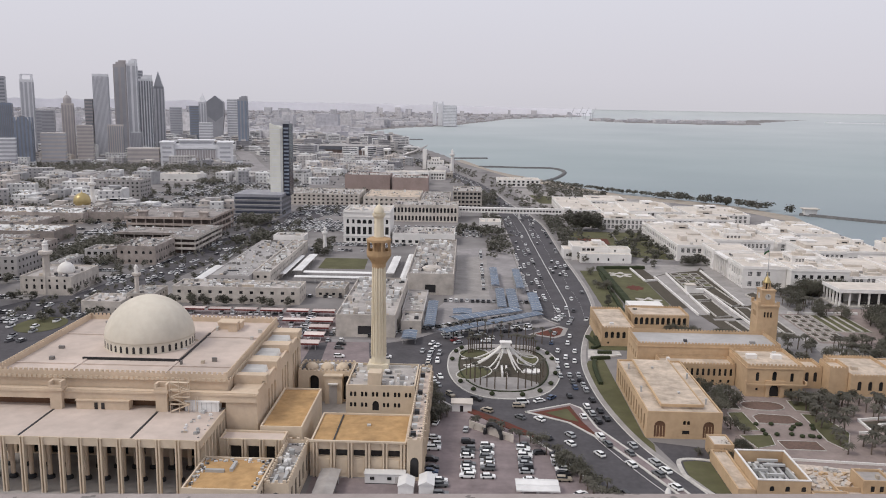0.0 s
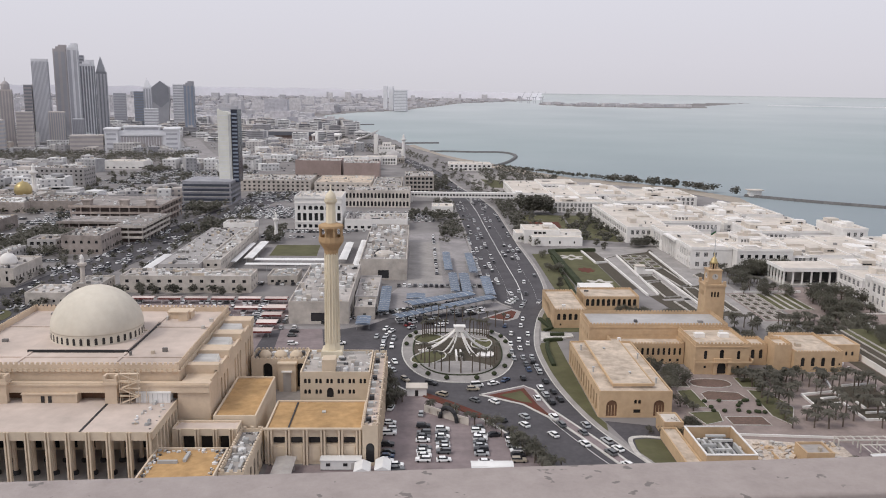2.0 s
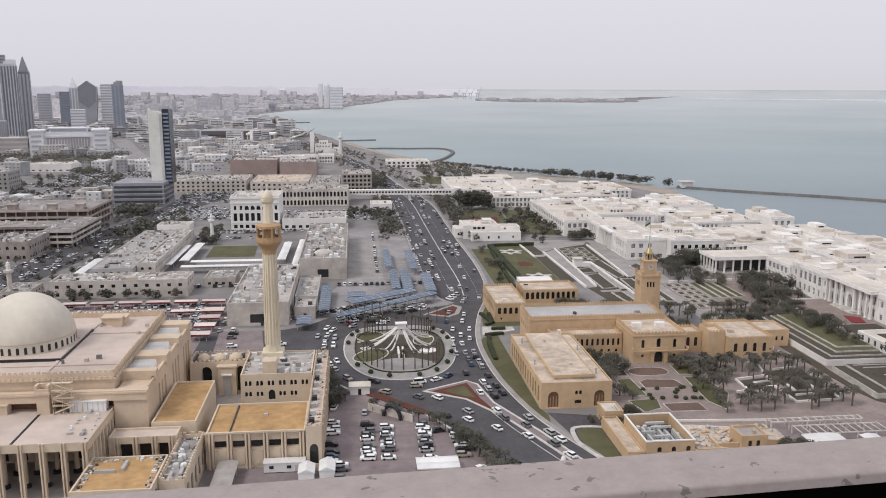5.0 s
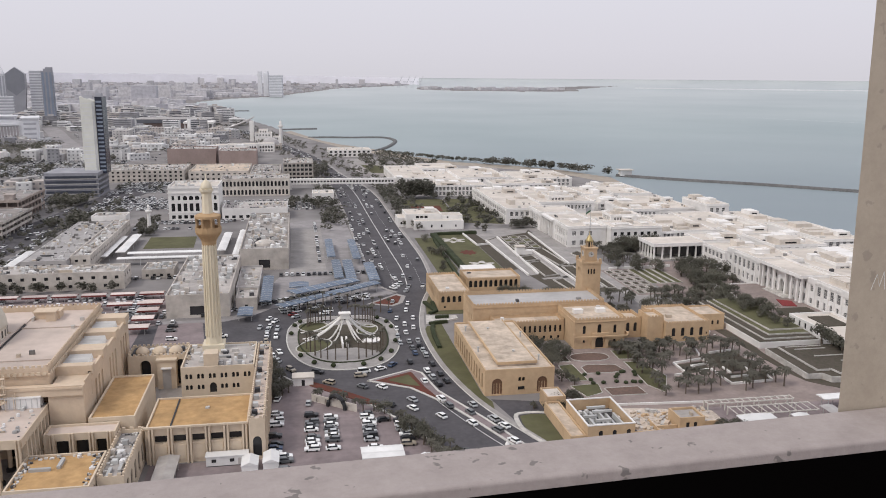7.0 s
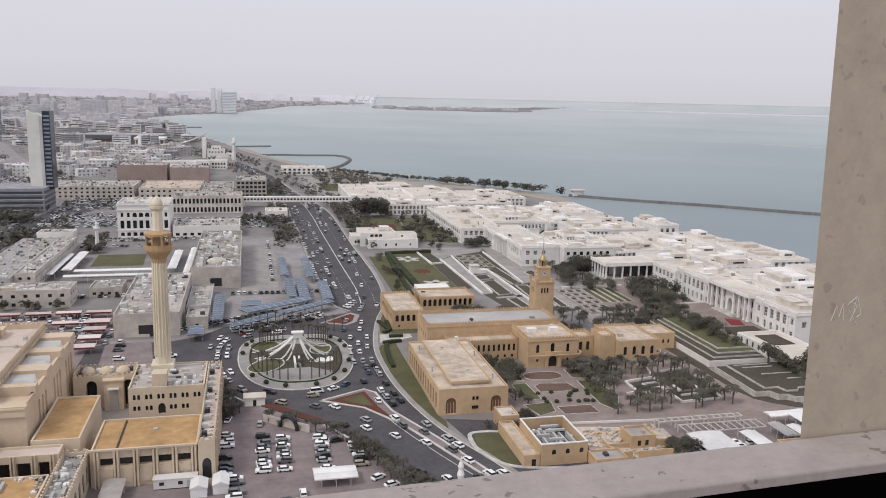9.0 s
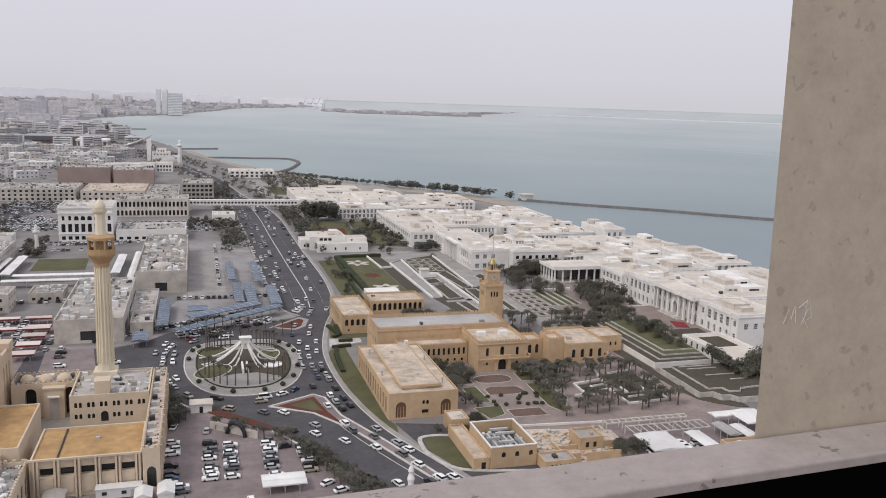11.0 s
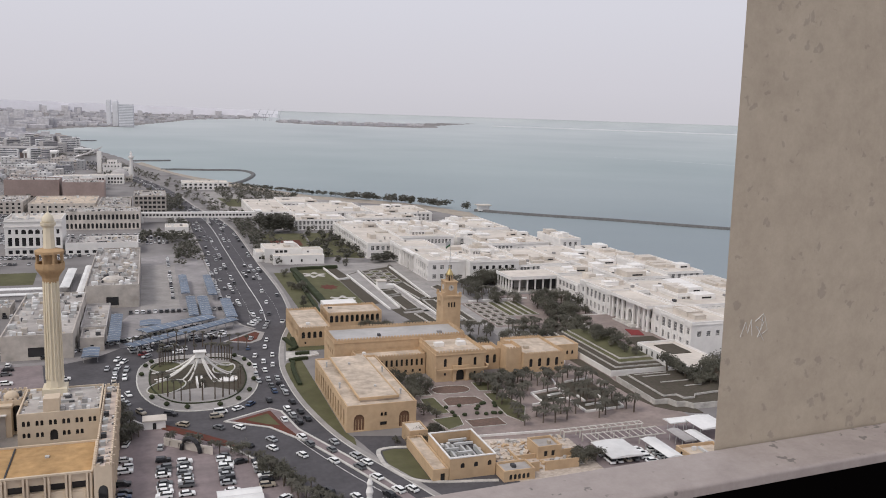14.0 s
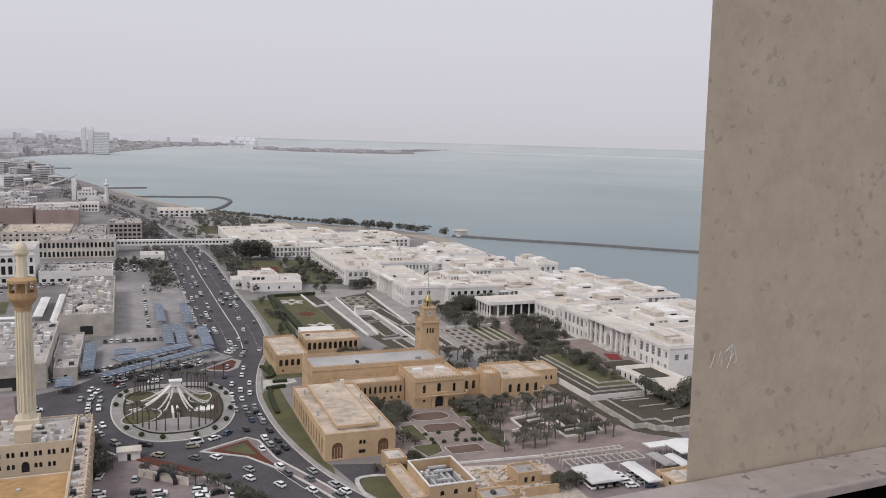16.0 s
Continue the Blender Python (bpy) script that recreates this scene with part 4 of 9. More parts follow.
# ---- the high terrace from which all this is seen: parapet, corner pillar, dark inner face ----
def concrete(name, low, high, pit):
    m = bpy.data.materials.new(name)
    m.use_nodes = True
    n, l = m.node_tree.nodes, m.node_tree.links
    b = n["Principled BSDF"]
    b.inputs["Roughness"].default_value = 0.9
    geo = n.new("ShaderNodeNewGeometry")
    base = n.new("ShaderNodeTexNoise")
    base.inputs["Scale"].default_value = 16
    base.inputs["Detail"].default_value = 8
    base.inputs["Roughness"].default_value = 0.78
    l.new(geo.outputs["Position"], base.inputs["Vector"])
    r = n.new("ShaderNodeValToRGB")
    r.color_ramp.elements[0].position, r.color_ramp.elements[0].color = 0.25, (*low, 1)
    r.color_ramp.elements[1].position, r.color_ramp.elements[1].color = 0.75, (*high, 1)
    l.new(base.outputs[0], r.inputs[0])
    bend = n.new("ShaderNodeMix")
    bend.data_type, bend.blend_type = "RGBA", "LINEAR_LIGHT"
    bend.inputs[0].default_value = 0.02
    l.new(geo.outputs["Position"], bend.inputs[6])
    wob = n.new("ShaderNodeTexNoise")
    wob.inputs["Scale"].default_value = 60
    l.new(geo.outputs["Position"], wob.inputs["Vector"])
    l.new(wob.outputs["Color"], bend.inputs[7])
    pits = n.new("ShaderNodeTexVoronoi")
    pits.inputs["Scale"].default_value = 27
    l.new(bend.outputs[2], pits.inputs["Vector"])
    gate = n.new("ShaderNodeTexNoise")
    gate.inputs["Scale"].default_value = 13
    l.new(geo.outputs["Position"], gate.inputs["Vector"])
    size = n.new("ShaderNodeMapRange")
    size.inputs[1].default_value, size.inputs[2].default_value = 0.38, 0.62
    size.inputs[3].default_value, size.inputs[4].default_value = 0.02, 0.27
    l.new(gate.outputs[0], size.inputs[0])
    less = n.new("ShaderNodeMath")
    less.operation = "SUBTRACT"
    l.new(size.outputs[0], less.inputs[0])
    l.new(pits.outputs["Distance"], less.inputs[1])
    soft_edge = n.new("ShaderNodeMapRange")
    soft_edge.inputs[1].default_value, soft_edge.inputs[2].default_value = -0.02, 0.05
    l.new(less.outputs[0], soft_edge.inputs[0])
    mix = n.new("ShaderNodeMix")
    mix.data_type = "RGBA"
    mix.inputs[7].default_value = (0.11, 0.10, 0.095, 1)
    fac = n.new("ShaderNodeMath")
    fac.operation = "MULTIPLY"
    fac.inputs[1].default_value = pit
    l.new(soft_edge.outputs[0], fac.inputs[0])
    l.new(fac.outputs[0], mix.inputs[0])
    l.new(r.outputs[0], mix.inputs[6])
    l.new(mix.outputs[2], b.inputs["Base Color"])
    bp = n.new("ShaderNodeBump")
    bp.inputs["Strength"].default_value = 0.5
    bp.inputs["Distance"].default_value = 0.004
    l.new(base.outputs[0], bp.inputs["Height"])
    l.new(bp.outputs[0], b.inputs["Normal"])
    return m


CONCRETE = concrete("pitted_concrete", (0.27, 0.23, 0.216), (0.40, 0.35, 0.33), 0.7)
PILLAR = concrete("pillar_concrete", (0.37, 0.308, 0.24), (0.50, 0.428, 0.338), 0.25)
TURN = 3.5
terrace_m = pose(0, 0, H - 0.6, 0, 0, TURN)


def rounded_bar(length0, length1, y0, y1, z0, z1, r, seg=4):
    """A long bar along x with rounded upper edges."""
    prof = [(y0, z0), (y1, z0)]
    prof += [(y1 - r + r * math.cos(a), z1 - r + r * math.sin(a)) for a in [math.pi / 2 * i / seg for i in range(seg + 1)]]
    prof += [(y0 + r - r * math.sin(a), z1 - r + r * math.cos(a)) for a in [math.pi / 2 * i / seg for i in range(seg + 1)]]
    n = len(prof)
    return Mesh().add([(length0, y, z) for y, z in prof] + [(length1, y, z) for y, z in prof],
                      [list(range(n - 1, -1, -1)), list(range(n, 2 * n))] + [(i, (i + 1) % n, n + (i + 1) % n, n + i) for i in range(n)])


parapet = thing("wall_parapet", "pitted grey-beige concrete parapet of a high terrace", "parapet", kind="structure", at=terrace_m)
obj("coping", rounded_bar(-3.0, 3.0, 1.079, 1.200, -0.02, 0.0, 0.006), CONCRETE, parapet, smooth=False)
# Colour pushed near black so this face looks unlit under the open sky.
obj("inner_panel", Mesh().box(-3.0, 3.0, 1.0795, 1.15, -1.1, -0.021), BLACK, parapet, "inner face below the coping, coloured near black")
pm = Mesh().prism([(1.055, 1.203), (2.6, 1.203), (2.6, 1.5), (1.4, 1.5)], -1.1, 2.4)
pm.v = [(x + 0.018 * (0.75 - z), y, z) for x, y, z in pm.v]  # sheared so that its edge fits the camera's view
pillar = tagged(obj("pillar", pm, PILLAR, at=terrace_m), "pitted concrete pillar with scratched white marks", "pillar", kind="structure")
scratch_lines = [[(0, 0), (0.012, 0.03), (0.02, 0.006), (0.028, 0.034), (0.034, 0.0)], [(0.04, 0.03), (0.062, 0.045), (0.058, 0.012), (0.044, 0.02), (0.07, -0.012)],
                 [(0.05, 0.035), (0.066, 0.028), (0.05, -0.004), (0.078, 0.01), (0.066, 0.042)]]
mk = Mesh()
for ln in scratch_lines:
    mk.tube([(1.108 + x * 0.85, 1.2025, 0.222 + z * 0.95) for x, z in ln], 0.0007, 4)
obj("chalk_scratch", mk, PAINT, pillar, "white scratched scribble")
terrace_floor = tagged(obj("terrace_floor", Mesh().box(-3.0, 3.0, -3.0, 1.2, -1.4, -1.1), CONCRETE, at=terrace_m), "plain concrete terrace floor", "floor", kind="structure")
tower_body = tagged(obj("tower_body", Mesh().box(-3.0, 3.0, -3.0, 1.15, -(H - 0.6), -1.4), CONCRETE, at=terrace_m), "plain concrete tower carrying the terrace", "tower", kind="structure")

# ---- the tan palace by the avenue ----
ZINC = material("pale_zinc_roof", (0.48, 0.465, 0.455), second=(0.40, 0.385, 0.375), scale=0.4, rough=0.6, stain=0.25)
hall = thing("palace_hall", "long tan plastered hall with a flat raised roof", "palace hall")
tall = [(4 + i * 4.25, 1.2, 2.0, 5.6, 1) for i in range(12)]
block(hall, 59.5, 83.5, 255, 310, 0, 9.1, TAN, TAN_ROOF, parapet=0.55, left=tall, depth=0.7,
      front=[(4.2, 0.4, 3.6, 5.6, 1), (12, 4.6, 1.0, 1.5, 1), (13.3, 4.6, 1.0, 1.5, 1), (12.6, 1.4, 2.4, 1.4, 0), (19.8, 0.4, 3.6, 5.6, 1)], right=row(55, 10, 1.8, 4.0, 2.2, 1))
obj("raised_roof", Mesh().box(65, 78.2, 259.5, 308, 8.6, 9.9), TAN_ROOF, hall)
obj("raised_roof_rim", Mesh().box(64.6, 65.0, 259.1, 308, 9.3, 10.15).box(78.2, 78.6, 259.1, 308, 9.3, 10.15).box(65.0, 78.2, 259.1, 259.5, 9.3, 10.15), TAN, hall)
for u in (4.2, 19.8):
    obj("door", pane_mesh(3.5, 5.5, 1, WOOD_AND_SHADE), WOOD_AND_SHADE, hall, "brown wooden arched door", at=pose(59.5 + u, 255.45, 0.4, 0, 0, 0))
    for o in (-1.0, 0, 1.0):
        obj("door_rail", Mesh().box(59.5 + u + o - 0.08, 59.5 + u + o + 0.08, 255.3, 255.42, 0.4, 4.2), TAN, hall)
for x, y in ((70, 297), (73, 270), (61.5, 275), (80.5, 264), (81, 290), (62, 300)):
    obj("roof_vent", Mesh().lathe(x, y, [(0.3, 8.6), (0.3, 10.3), (0.5, 10.3), (0.5, 10.6)], 8), DUCT, hall)

palace = thing("clock_palace", "tan crenellated palace with arched windows", "palace")
block(palace, 69, 125, 319, 339, 0, 13.2, TAN, ZINC, parapet=0.9, crenel=1.3, ledge=0.2, left=row(20, 4, 1.3, 2.6, 6.0, 1))
block(palace, 76, 104.5, 309, 318.7, 0, 8.3, TAN, TAN_ROOF, parapet=0.8, crenel=1.2, front=row(28.5, 13, 1.0, 2.9, 3.7, 1, 0.5) + row(28.5, 9, 1.0, 1.2, 1.0, 0, 0.8), depth=0.4)
block(palace, 104.8, 125.5, 297, 318.7, 0, 12.0, TAN, TAN_ROOF, parapet=0.8, crenel=1.3, ledge=0.25,
      front=[(4, 6.0, 1.3, 3.4, 1), (10.2, 5.8, 1.7, 4.0, 1), (16.6, 6.0, 1.3, 3.4, 1), (10.4, 0.2, 3.4, 4.6, 2), (4, 2.4, 1.0, 1.1, 0), (16.6, 2.4, 1.0, 1.1, 0)], depth=0.5,
      left=row(12, 3, 1.0, 2.8, 6.2, 1))
obj("portal_surround", Mesh().box(111.8, 113.2, 296.3, 296.99, 0, 6.4).box(117.2, 118.6, 296.3, 296.99, 0, 6.4).box(113.2, 117.2, 296.3, 296.99, 5.4, 6.4), TAN, palace)
obj("balcony", Mesh().box(104.3, 126.8, 295.6, 296.25, 4.9, 5.3).box(104.3, 104.7, 295.6, 296.99, 5.3, 6.3).box(126.3, 126.8, 295.6, 300, 4.9, 6.2), TAN, palace)
for x, y in ((110, 309), (119.5, 309)):
    obj("roof_lantern", Mesh().box(x - 1.9, x + 1.9, y - 1.2, y + 1.2, 11.2, 12.8), WHITE, palace)
obj("roof_lantern", Mesh().box(79, 80.2, 312, 313.4, 7.5, 9.6), WHITE, palace)
block(palace, 125.8, 137, 308, 318, 0, 8.4, TAN, TAN_ROOF, parapet=0.8, crenel=1.2, front=row(11.2, 3, 1.5, 3.8, 2.6, 1, 0.8), depth=0.5)
block(palace, 137.2, 144, 302, 312, 0, 10.2, TAN, TAN_ROOF, parapet=0.8, crenel=1.3)
block(palace, 144.2, 163, 300, 325, 0, 8.0, TAN, TAN_ROOF, parapet=0.6, crenel=1.1, front=row(18.8, 4, 1.6, 3.6, 2.2, 1, 1.5) + [(17.8, 2.6, 0.7, 0.9, 0)], left=row(25, 6, 1.5, 3.4, 2.2, 1), depth=0.5)
block(palace, 163.2, 176, 312, 326, 0, 7.2, TAN, TAN_ROOF, parapet=0.6, front=row(12.8, 4, 1.0, 1.8, 2.6, 1), depth=0.4)

lodge = thing("corner_lodge", "tan two-storey corner pavilion with arched windows", "pavilion")
block(lodge, 61.5, 76, 359, 396, 0, 8.4, TAN, TAN_ROOF, parapet=0.5, crenel=1.2, front=row(14.5, 5, 1.5, 3.0, 3.6, 1, 0.8) + [(3, 1, 0.8, 1.0, 0), (12, 1, 0.8, 1.0, 0)], left=row(37, 10, 1.5, 3.0, 3.6, 1), depth=0.5)
arcade = thing("arcade_lodge", "low tan arcaded building beside the lawn", "arcade building")
block(arcade, 80, 107, 386, 404, 0, 7.6, TAN, TAN_ROOF, parapet=0.5, crenel=1.2, front=row(27, 10, 1.7, 3.6, 3.0, 1, 0.8), left=row(18, 5, 1.7, 3.6, 3.0, 1), depth=0.8)
obj("terrace_top", Mesh().box(82, 99, 404.5, 414, 0, 8.0), WHITE, arcade)

clock_tower = thing("clock_tower", "tan clock tower with a gilded lantern on top", "clock tower")
TX, TY = 126.2, 343
shaft = Mesh()
for a, b in (((TX - 4.2, TY - 4.2), (TX + 4.2, TY - 4.2)), ((TX + 4.2, TY - 4.2), (TX + 4.2, TY + 4.2)), ((TX + 4.2, TY + 4.2), (TX - 4.2, TY + 4.2)), ((TX - 4.2, TY + 4.2), (TX - 4.2, TY - 4.2))):
    facade(shaft, clock_tower, a, b, 0, 24.2, [(4.2 + o, 19.6, 0.8, 2.4, 1) for o in (-1.3, 0, 1.3)], depth=0.5)
shaft.box(TX - 4.5, TX + 4.5, TY - 4.5, TY + 4.5, 24.2, 24.9)
for sx in (-1, 1):
    for sy in (-1, 1):
        shaft.box(TX + sx * 3.9 - 0.5, TX + sx * 3.9 + 0.5, TY + sy * 3.9 - 0.5, TY + sy * 3.9 + 0.5, 24.9, 26.4)
obj("shaft", shaft, TAN, clock_tower)
obj("clock_stage", Mesh().box(TX - 2.8, TX + 2.8, TY - 2.8, TY + 2.8, 24.9, 30.6).box(TX - 3.1, TX + 3.1, TY - 3.1, TY + 3.1, 30.6, 31.1), TAN, clock_tower)
for dx, dy, rz in ((0, -2.82, 0), (0, 2.82, 180), (-2.82, 0, -90), (2.82, 0, 90)):
    face = obj("clock_face", Mesh().lathe(0, 0, [(1.25, 0), (1.25, 0.1), (1.05, 0.12)], 20), STONE_EDGE, clock_tower, "pale round clock dial", at=pose(TX + dx, TY + dy, 28.2, 90, 0, rz))
    obj("clock_hand", Mesh().box(-0.08, 0.08, -0.2, 0.85, 0.13, 0.18).box(-0.1, 0.6, -0.12, 0.12, 0.13, 0.18), DARK, face)
for i in range(8):
    a = math.pi / 4 * i
    obj("lantern_post", Mesh().lathe(TX + 1.5 * math.cos(a), TY + 1.5 * math.sin(a), [(0.26, 31.1), (0.22, 33.8)], 6), TAN, clock_tower)
obj("lantern_core", Mesh().lathe(TX, TY, [(0.95, 31.1), (0.95, 33.8)], 10), GLASS, clock_tower)
obj("lantern_dome", Mesh().lathe(TX, TY, [(1.75, 33.6), (1.75, 34.0), (1.35, 34.5), (1.1, 35.4), (0.55, 36.1), (0.14, 36.5), (0.1, 38.2)], 14), GOLD, clock_tower, "gilded lantern dome", smooth=True)

# the roofless plant yard and low walls by the avenue
yard = thing("plant_yard", "open-topped tan plant enclosure full of ducts", "plant enclosure")
w = Mesh()
X0, X1, Y0, Y1 = 80.2, 94.6, 212.4, 232.4
facade(w, yard, (X0, Y0), (X1, Y0), 0, 6.4, [(8.2, 3.2, 1.3, 1.6, 1), (12.5, 3.2, 1.3, 1.6, 1), (4.0, 3.2, 1.3, 1.6, 1)], depth=0.3)
facade(w, yard, (X1, Y0), (X1, Y1), 0, 6.4, [])
facade(w, yard, (X1, Y1), (X0, Y1), 0, 6.4, [])
facade(w, yard, (X0, Y1), (X0, Y0), 0, 6.4, [])
w.add([(X0 + .4, Y0 + .4, 3), (X1 - .4, Y0 + .4, 3), (X1 - .4, Y1 - .4, 3), (X0 + .4, Y1 - .4, 3), (X0 + .4, Y0 + .4, 6.4), (X1 - .4, Y0 + .4, 6.4), (X1 - .4, Y1 - .4, 6.4), (X0 + .4, Y1 - .4, 6.4)],
      [(0, 3, 2, 1)[::-1], (1, 0, 4, 5), (2, 1, 5, 6), (3, 2, 6, 7), (0, 3, 7, 4)])
obj("enclosure_wall", w, TAN, yard)
obj("wall_coping", Mesh().box(X0 - .1, X1 + .1, Y0 - .1, Y0 + .42, 6.403, 6.7).box(X0 - .1, X1 + .1, Y1 - .42, Y1 + .1, 6.403, 6.7).box(X0 - .1, X0 + .42, Y0 + .42, Y1 - .42, 6.403, 6.7).box(X1 - .42, X1 + .1, Y0 + .42, Y1 - .42, 6.403, 6.7), WHITE, yard)
obj("yard_deck", Mesh().box(X0 + .45, X1 - .45, Y0 + .45, Y1 - .45, 3.01, 3.06), ASPHALT, yard)
yd = random.Random(21)
for i in range(6):
    x = 81.6 + i * 2.15
    y0 = 214 + yd.uniform(0, 3)
    obj("duct", Mesh().box(x, x + 0.7, y0, y0 + yd.uniform(9, 14), 3.1, 4.3 + 0.4 * (i % 2)), DUCT, yard)
for i in range(5):
    y = 215.5 + i * 3.2
    x0 = 81.2 + yd.uniform(0, 5)
    obj("duct", Mesh().box(x0, x0 + yd.uniform(4, 7), y, y + 0.7, 4.75, 5.4), DUCT, yard)
for i in range(14):
    x, y = yd.uniform(81.4, 92.8), yd.uniform(214, 230)
    obj("unit", Mesh().box(x, x + yd.uniform(0.8, 1.5), y, y + yd.uniform(0.8, 1.5), 3.1, 3.1 + yd.uniform(0.7, 1.4)), yd.choice((WHITE_METAL, DARK, DUCT)), yard)
low = thing("garden_wall_house", "low tan walled gatehouse with a pale roof", "gatehouse")
block(low, 75.2, 80.0, 212.6, 238.8, 0, 3.6, TAN, TAN_ROOF, parapet=0.5, front=[(3, 0, 1.4, 2.2, 0)])
block(low, 76.2, 82.4, 239.1, 247.4, 0, 5.0, TAN, WHITE_ROOF, parapet=0.4, front=[(2, 1.5, 0.8, 1.2, 1)])
ruin = thing("unfinished_house", "half-built tan house of rubble and bare walls", "house")
block(ruin, 111.5, 119.6, 218.6, 226.6, 0, 4.2, TAN, CREAM_ROOF, parapet=0.7, front=row(8, 2, 1.2, 1.8, 0.8))
block(ruin, 94.9, 104.8, 206.6, 213.4, 0, 3.4, TAN, CREAM_ROOF, parapet=0.6, front=row(9.9, 5, 1.0, 1.7, 0.5, 1))
for q_ in ((105, 108.4, 211.0, 211.4, 0, 3.0), (110.2, 121.5, 210.6, 211.0, 0, 3.0), (119.8, 126.5, 219.0, 219.4, 0, 2.4), (104.9, 111.3, 219.8, 220.2, 0, 1.6), (104.5, 104.9, 213.6, 226, 0, 1.4)):
    obj("yard_wall", Mesh().box(*q_), TAN, ruin)
r2 = random.Random(12)
for i in range(210):
    x, y = r2.uniform(96, 127), r2.uniform(212, 235)
    if (111 < x < 120 and 218 < y < 227) or (x < 105.2 and y < 214):
        continue
    s = r2.uniform(0.3, 1.3)
    obj("rubble_stone", Mesh().turned_box(x, y, s * r2.uniform(1, 2.6), s, 0, s * r2.uniform(0.3, 0.9), r2.uniform(0, 90)), r2.choice((TAN_ROOF, TAN_ROOF, STONE_EDGE, CREAM_ROOF, TAN)), ruin)

# ---- the white government palaces along the shore ----
PALACE_PANE = material("grey_palace_glazing", (0.13, 0.13, 0.135), second=(0.19, 0.185, 0.18), scale=0.6, rough=0.3, vary=0.4)


def white_palace(label, blocks, seed, clutter=5, pane=None):
    house = thing("white_palace", label, "palace", "white palaces along the shore")
    q = random.Random(seed)
    for x0, x1, y0, y1, z, cols_front, cols_left, arch in blocks:
        floors = max(1, int(z / 4.2))
        front, left = [], []
        for f in range(floors):
            v = 0.9 + f * (z - 1.2) / floors
            hh = min(2.9, (z - 1.2) / floors - 1.1)
            if cols_front:
                front += row(x1 - x0, cols_front, min(2.2, (x1 - x0) / cols_front * 0.5), hh, v, arch if f == 0 else 0, 2.0)
            if cols_left:
                left += row(y1 - y0, cols_left, min(3.0, (y1 - y0) / cols_left * 0.52), hh, v, arch if f == 0 else 0, 2.0)
        block(house, x0, x1, y0, y1, 0, z, WHITE, WHITE_ROOF, parapet=1.0, front=front, left=left, depth=0.4, ledge=0.3, pane=pane, mull=True)
        if floors > 1:
            zc = 0.45 + (z - 1.2) / floors
            obj("string_course", Mesh().box(x0 - 0.2, x1, y0 - 0.2, y0 - 0.003, zc - 0.15, zc + 0.2).box(x0 - 0.2, x0 - 0.003, y0, y1, zc - 0.15, zc + 0.2), WHITE, house)
        for _ in range(clutter):
            x, y = q.uniform(x0 + 3, max(x0 + 4, x1 - 8)), q.uniform(y0 + 3, max(y0 + 4, y1 - 8))
            a, b, c = q.uniform(4, min(14, (x1 - x0) / 2)), q.uniform(4, min(14, (y1 - y0) / 2)), q.uniform(1.2, 3.4)
            m = Mesh().box(x, min(x + a, x1 - 1), y, min(y + b, y1 - 1), z - 1.0, z - 1.0 + c)
            obj("roof_volume", m, q.choice((WHITE, WHITE_ROOF)), house)
            if a > 6 and c > 2.6:
                obj("window", pane_mesh(round(a * 0.5), 0.9, 0, GLASS), GLASS, house, at=pose(min(x + a, x1 - 1) - a * 0.45, y - 0.07, z - 0.2, 0, 0, 0))
        for i in range(cols_left + 1 if cols_left else 0):
            y = y0 + 2.0 + i * (y1 - y0 - 4.0) / cols_left
            obj("pilaster", Mesh().box(x0 - 0.28, x0 - 0.003, y - 0.3, y + 0.3, 0, z - 1.7), WHITE, house)
    return house


p_a = white_palace("white rendered palace wing with regular dark windows", [
    (190.5, 232, 508, 548, 12.0, 11, 0, 0), (204, 222, 516, 532, 15.0, 7, 4, 0), (225, 236, 484, 507, 9.0, 3, 0, 0)], 1)


def state_wing(palace_, x0, x1, y0, y1, z0, z1, front=()):
    """A palace wing: plain end bays with small windows, three tall ones over arched doors between them."""
    ln = y1 - y0
    left = []
    n = max(1, round((ln - 12) / 4.2))
    for u in (3.0, ln - 3.0):
        left += [(u, z0 + 0.9, 2.0, 2.6, 0), (u, z0 + (z1 - z0) * 0.52, 2.0, 2.6, 0)]
    for i in range(n):
        u = 6.0 + (ln - 12) * (i + 0.5) / n
        left += [(u, z0 + (z1 - z0) * 0.44, 2.7, (z1 - z0) * 0.33, 0), (u, z0 + 0.3, 1.7, 3.6, 1)]
    block(palace_, x0, x1, y0, y1, 0, z1, WHITE, WHITE_ROOF, parapet=1.0, left=left, front=list(front), depth=0.55, ledge=0.3, pane=PALACE_PANE, mull=True)
    for u0, u1 in ((0.0, 6.0), (ln - 6.0, ln)):
        m = Mesh()
        for a_, b_ in ((u0, u0 + 0.7), (u1 - 0.7, u1)):
            m.box(x0 - 0.45, x0 - 0.003, y1 - b_, y1 - a_, 0, z1 - 0.2)
        m.box(x0 - 0.45, x0 - 0.003, y1 - u1 + 0.7, y1 - u0 - 0.7, z1 - 2.6, z1 - 0.2)
        obj("end_frame", m, WHITE, palace_)
    for i in range(n + 1):
        y = y1 - 6.0 - (ln - 12) * i / n
        obj("pilaster", Mesh().box(x0 - 0.25, x0 - 0.003, y - 0.35, y + 0.35, 0, z1 - 2.2), WHITE, palace_)
    obj("roof_cornice", Mesh().box(x0 - 0.3, x0 - 0.003, y0 + 6.05, y1 - 6.05, z1 - 2.0, z1 - 1.6), WHITE, palace_)


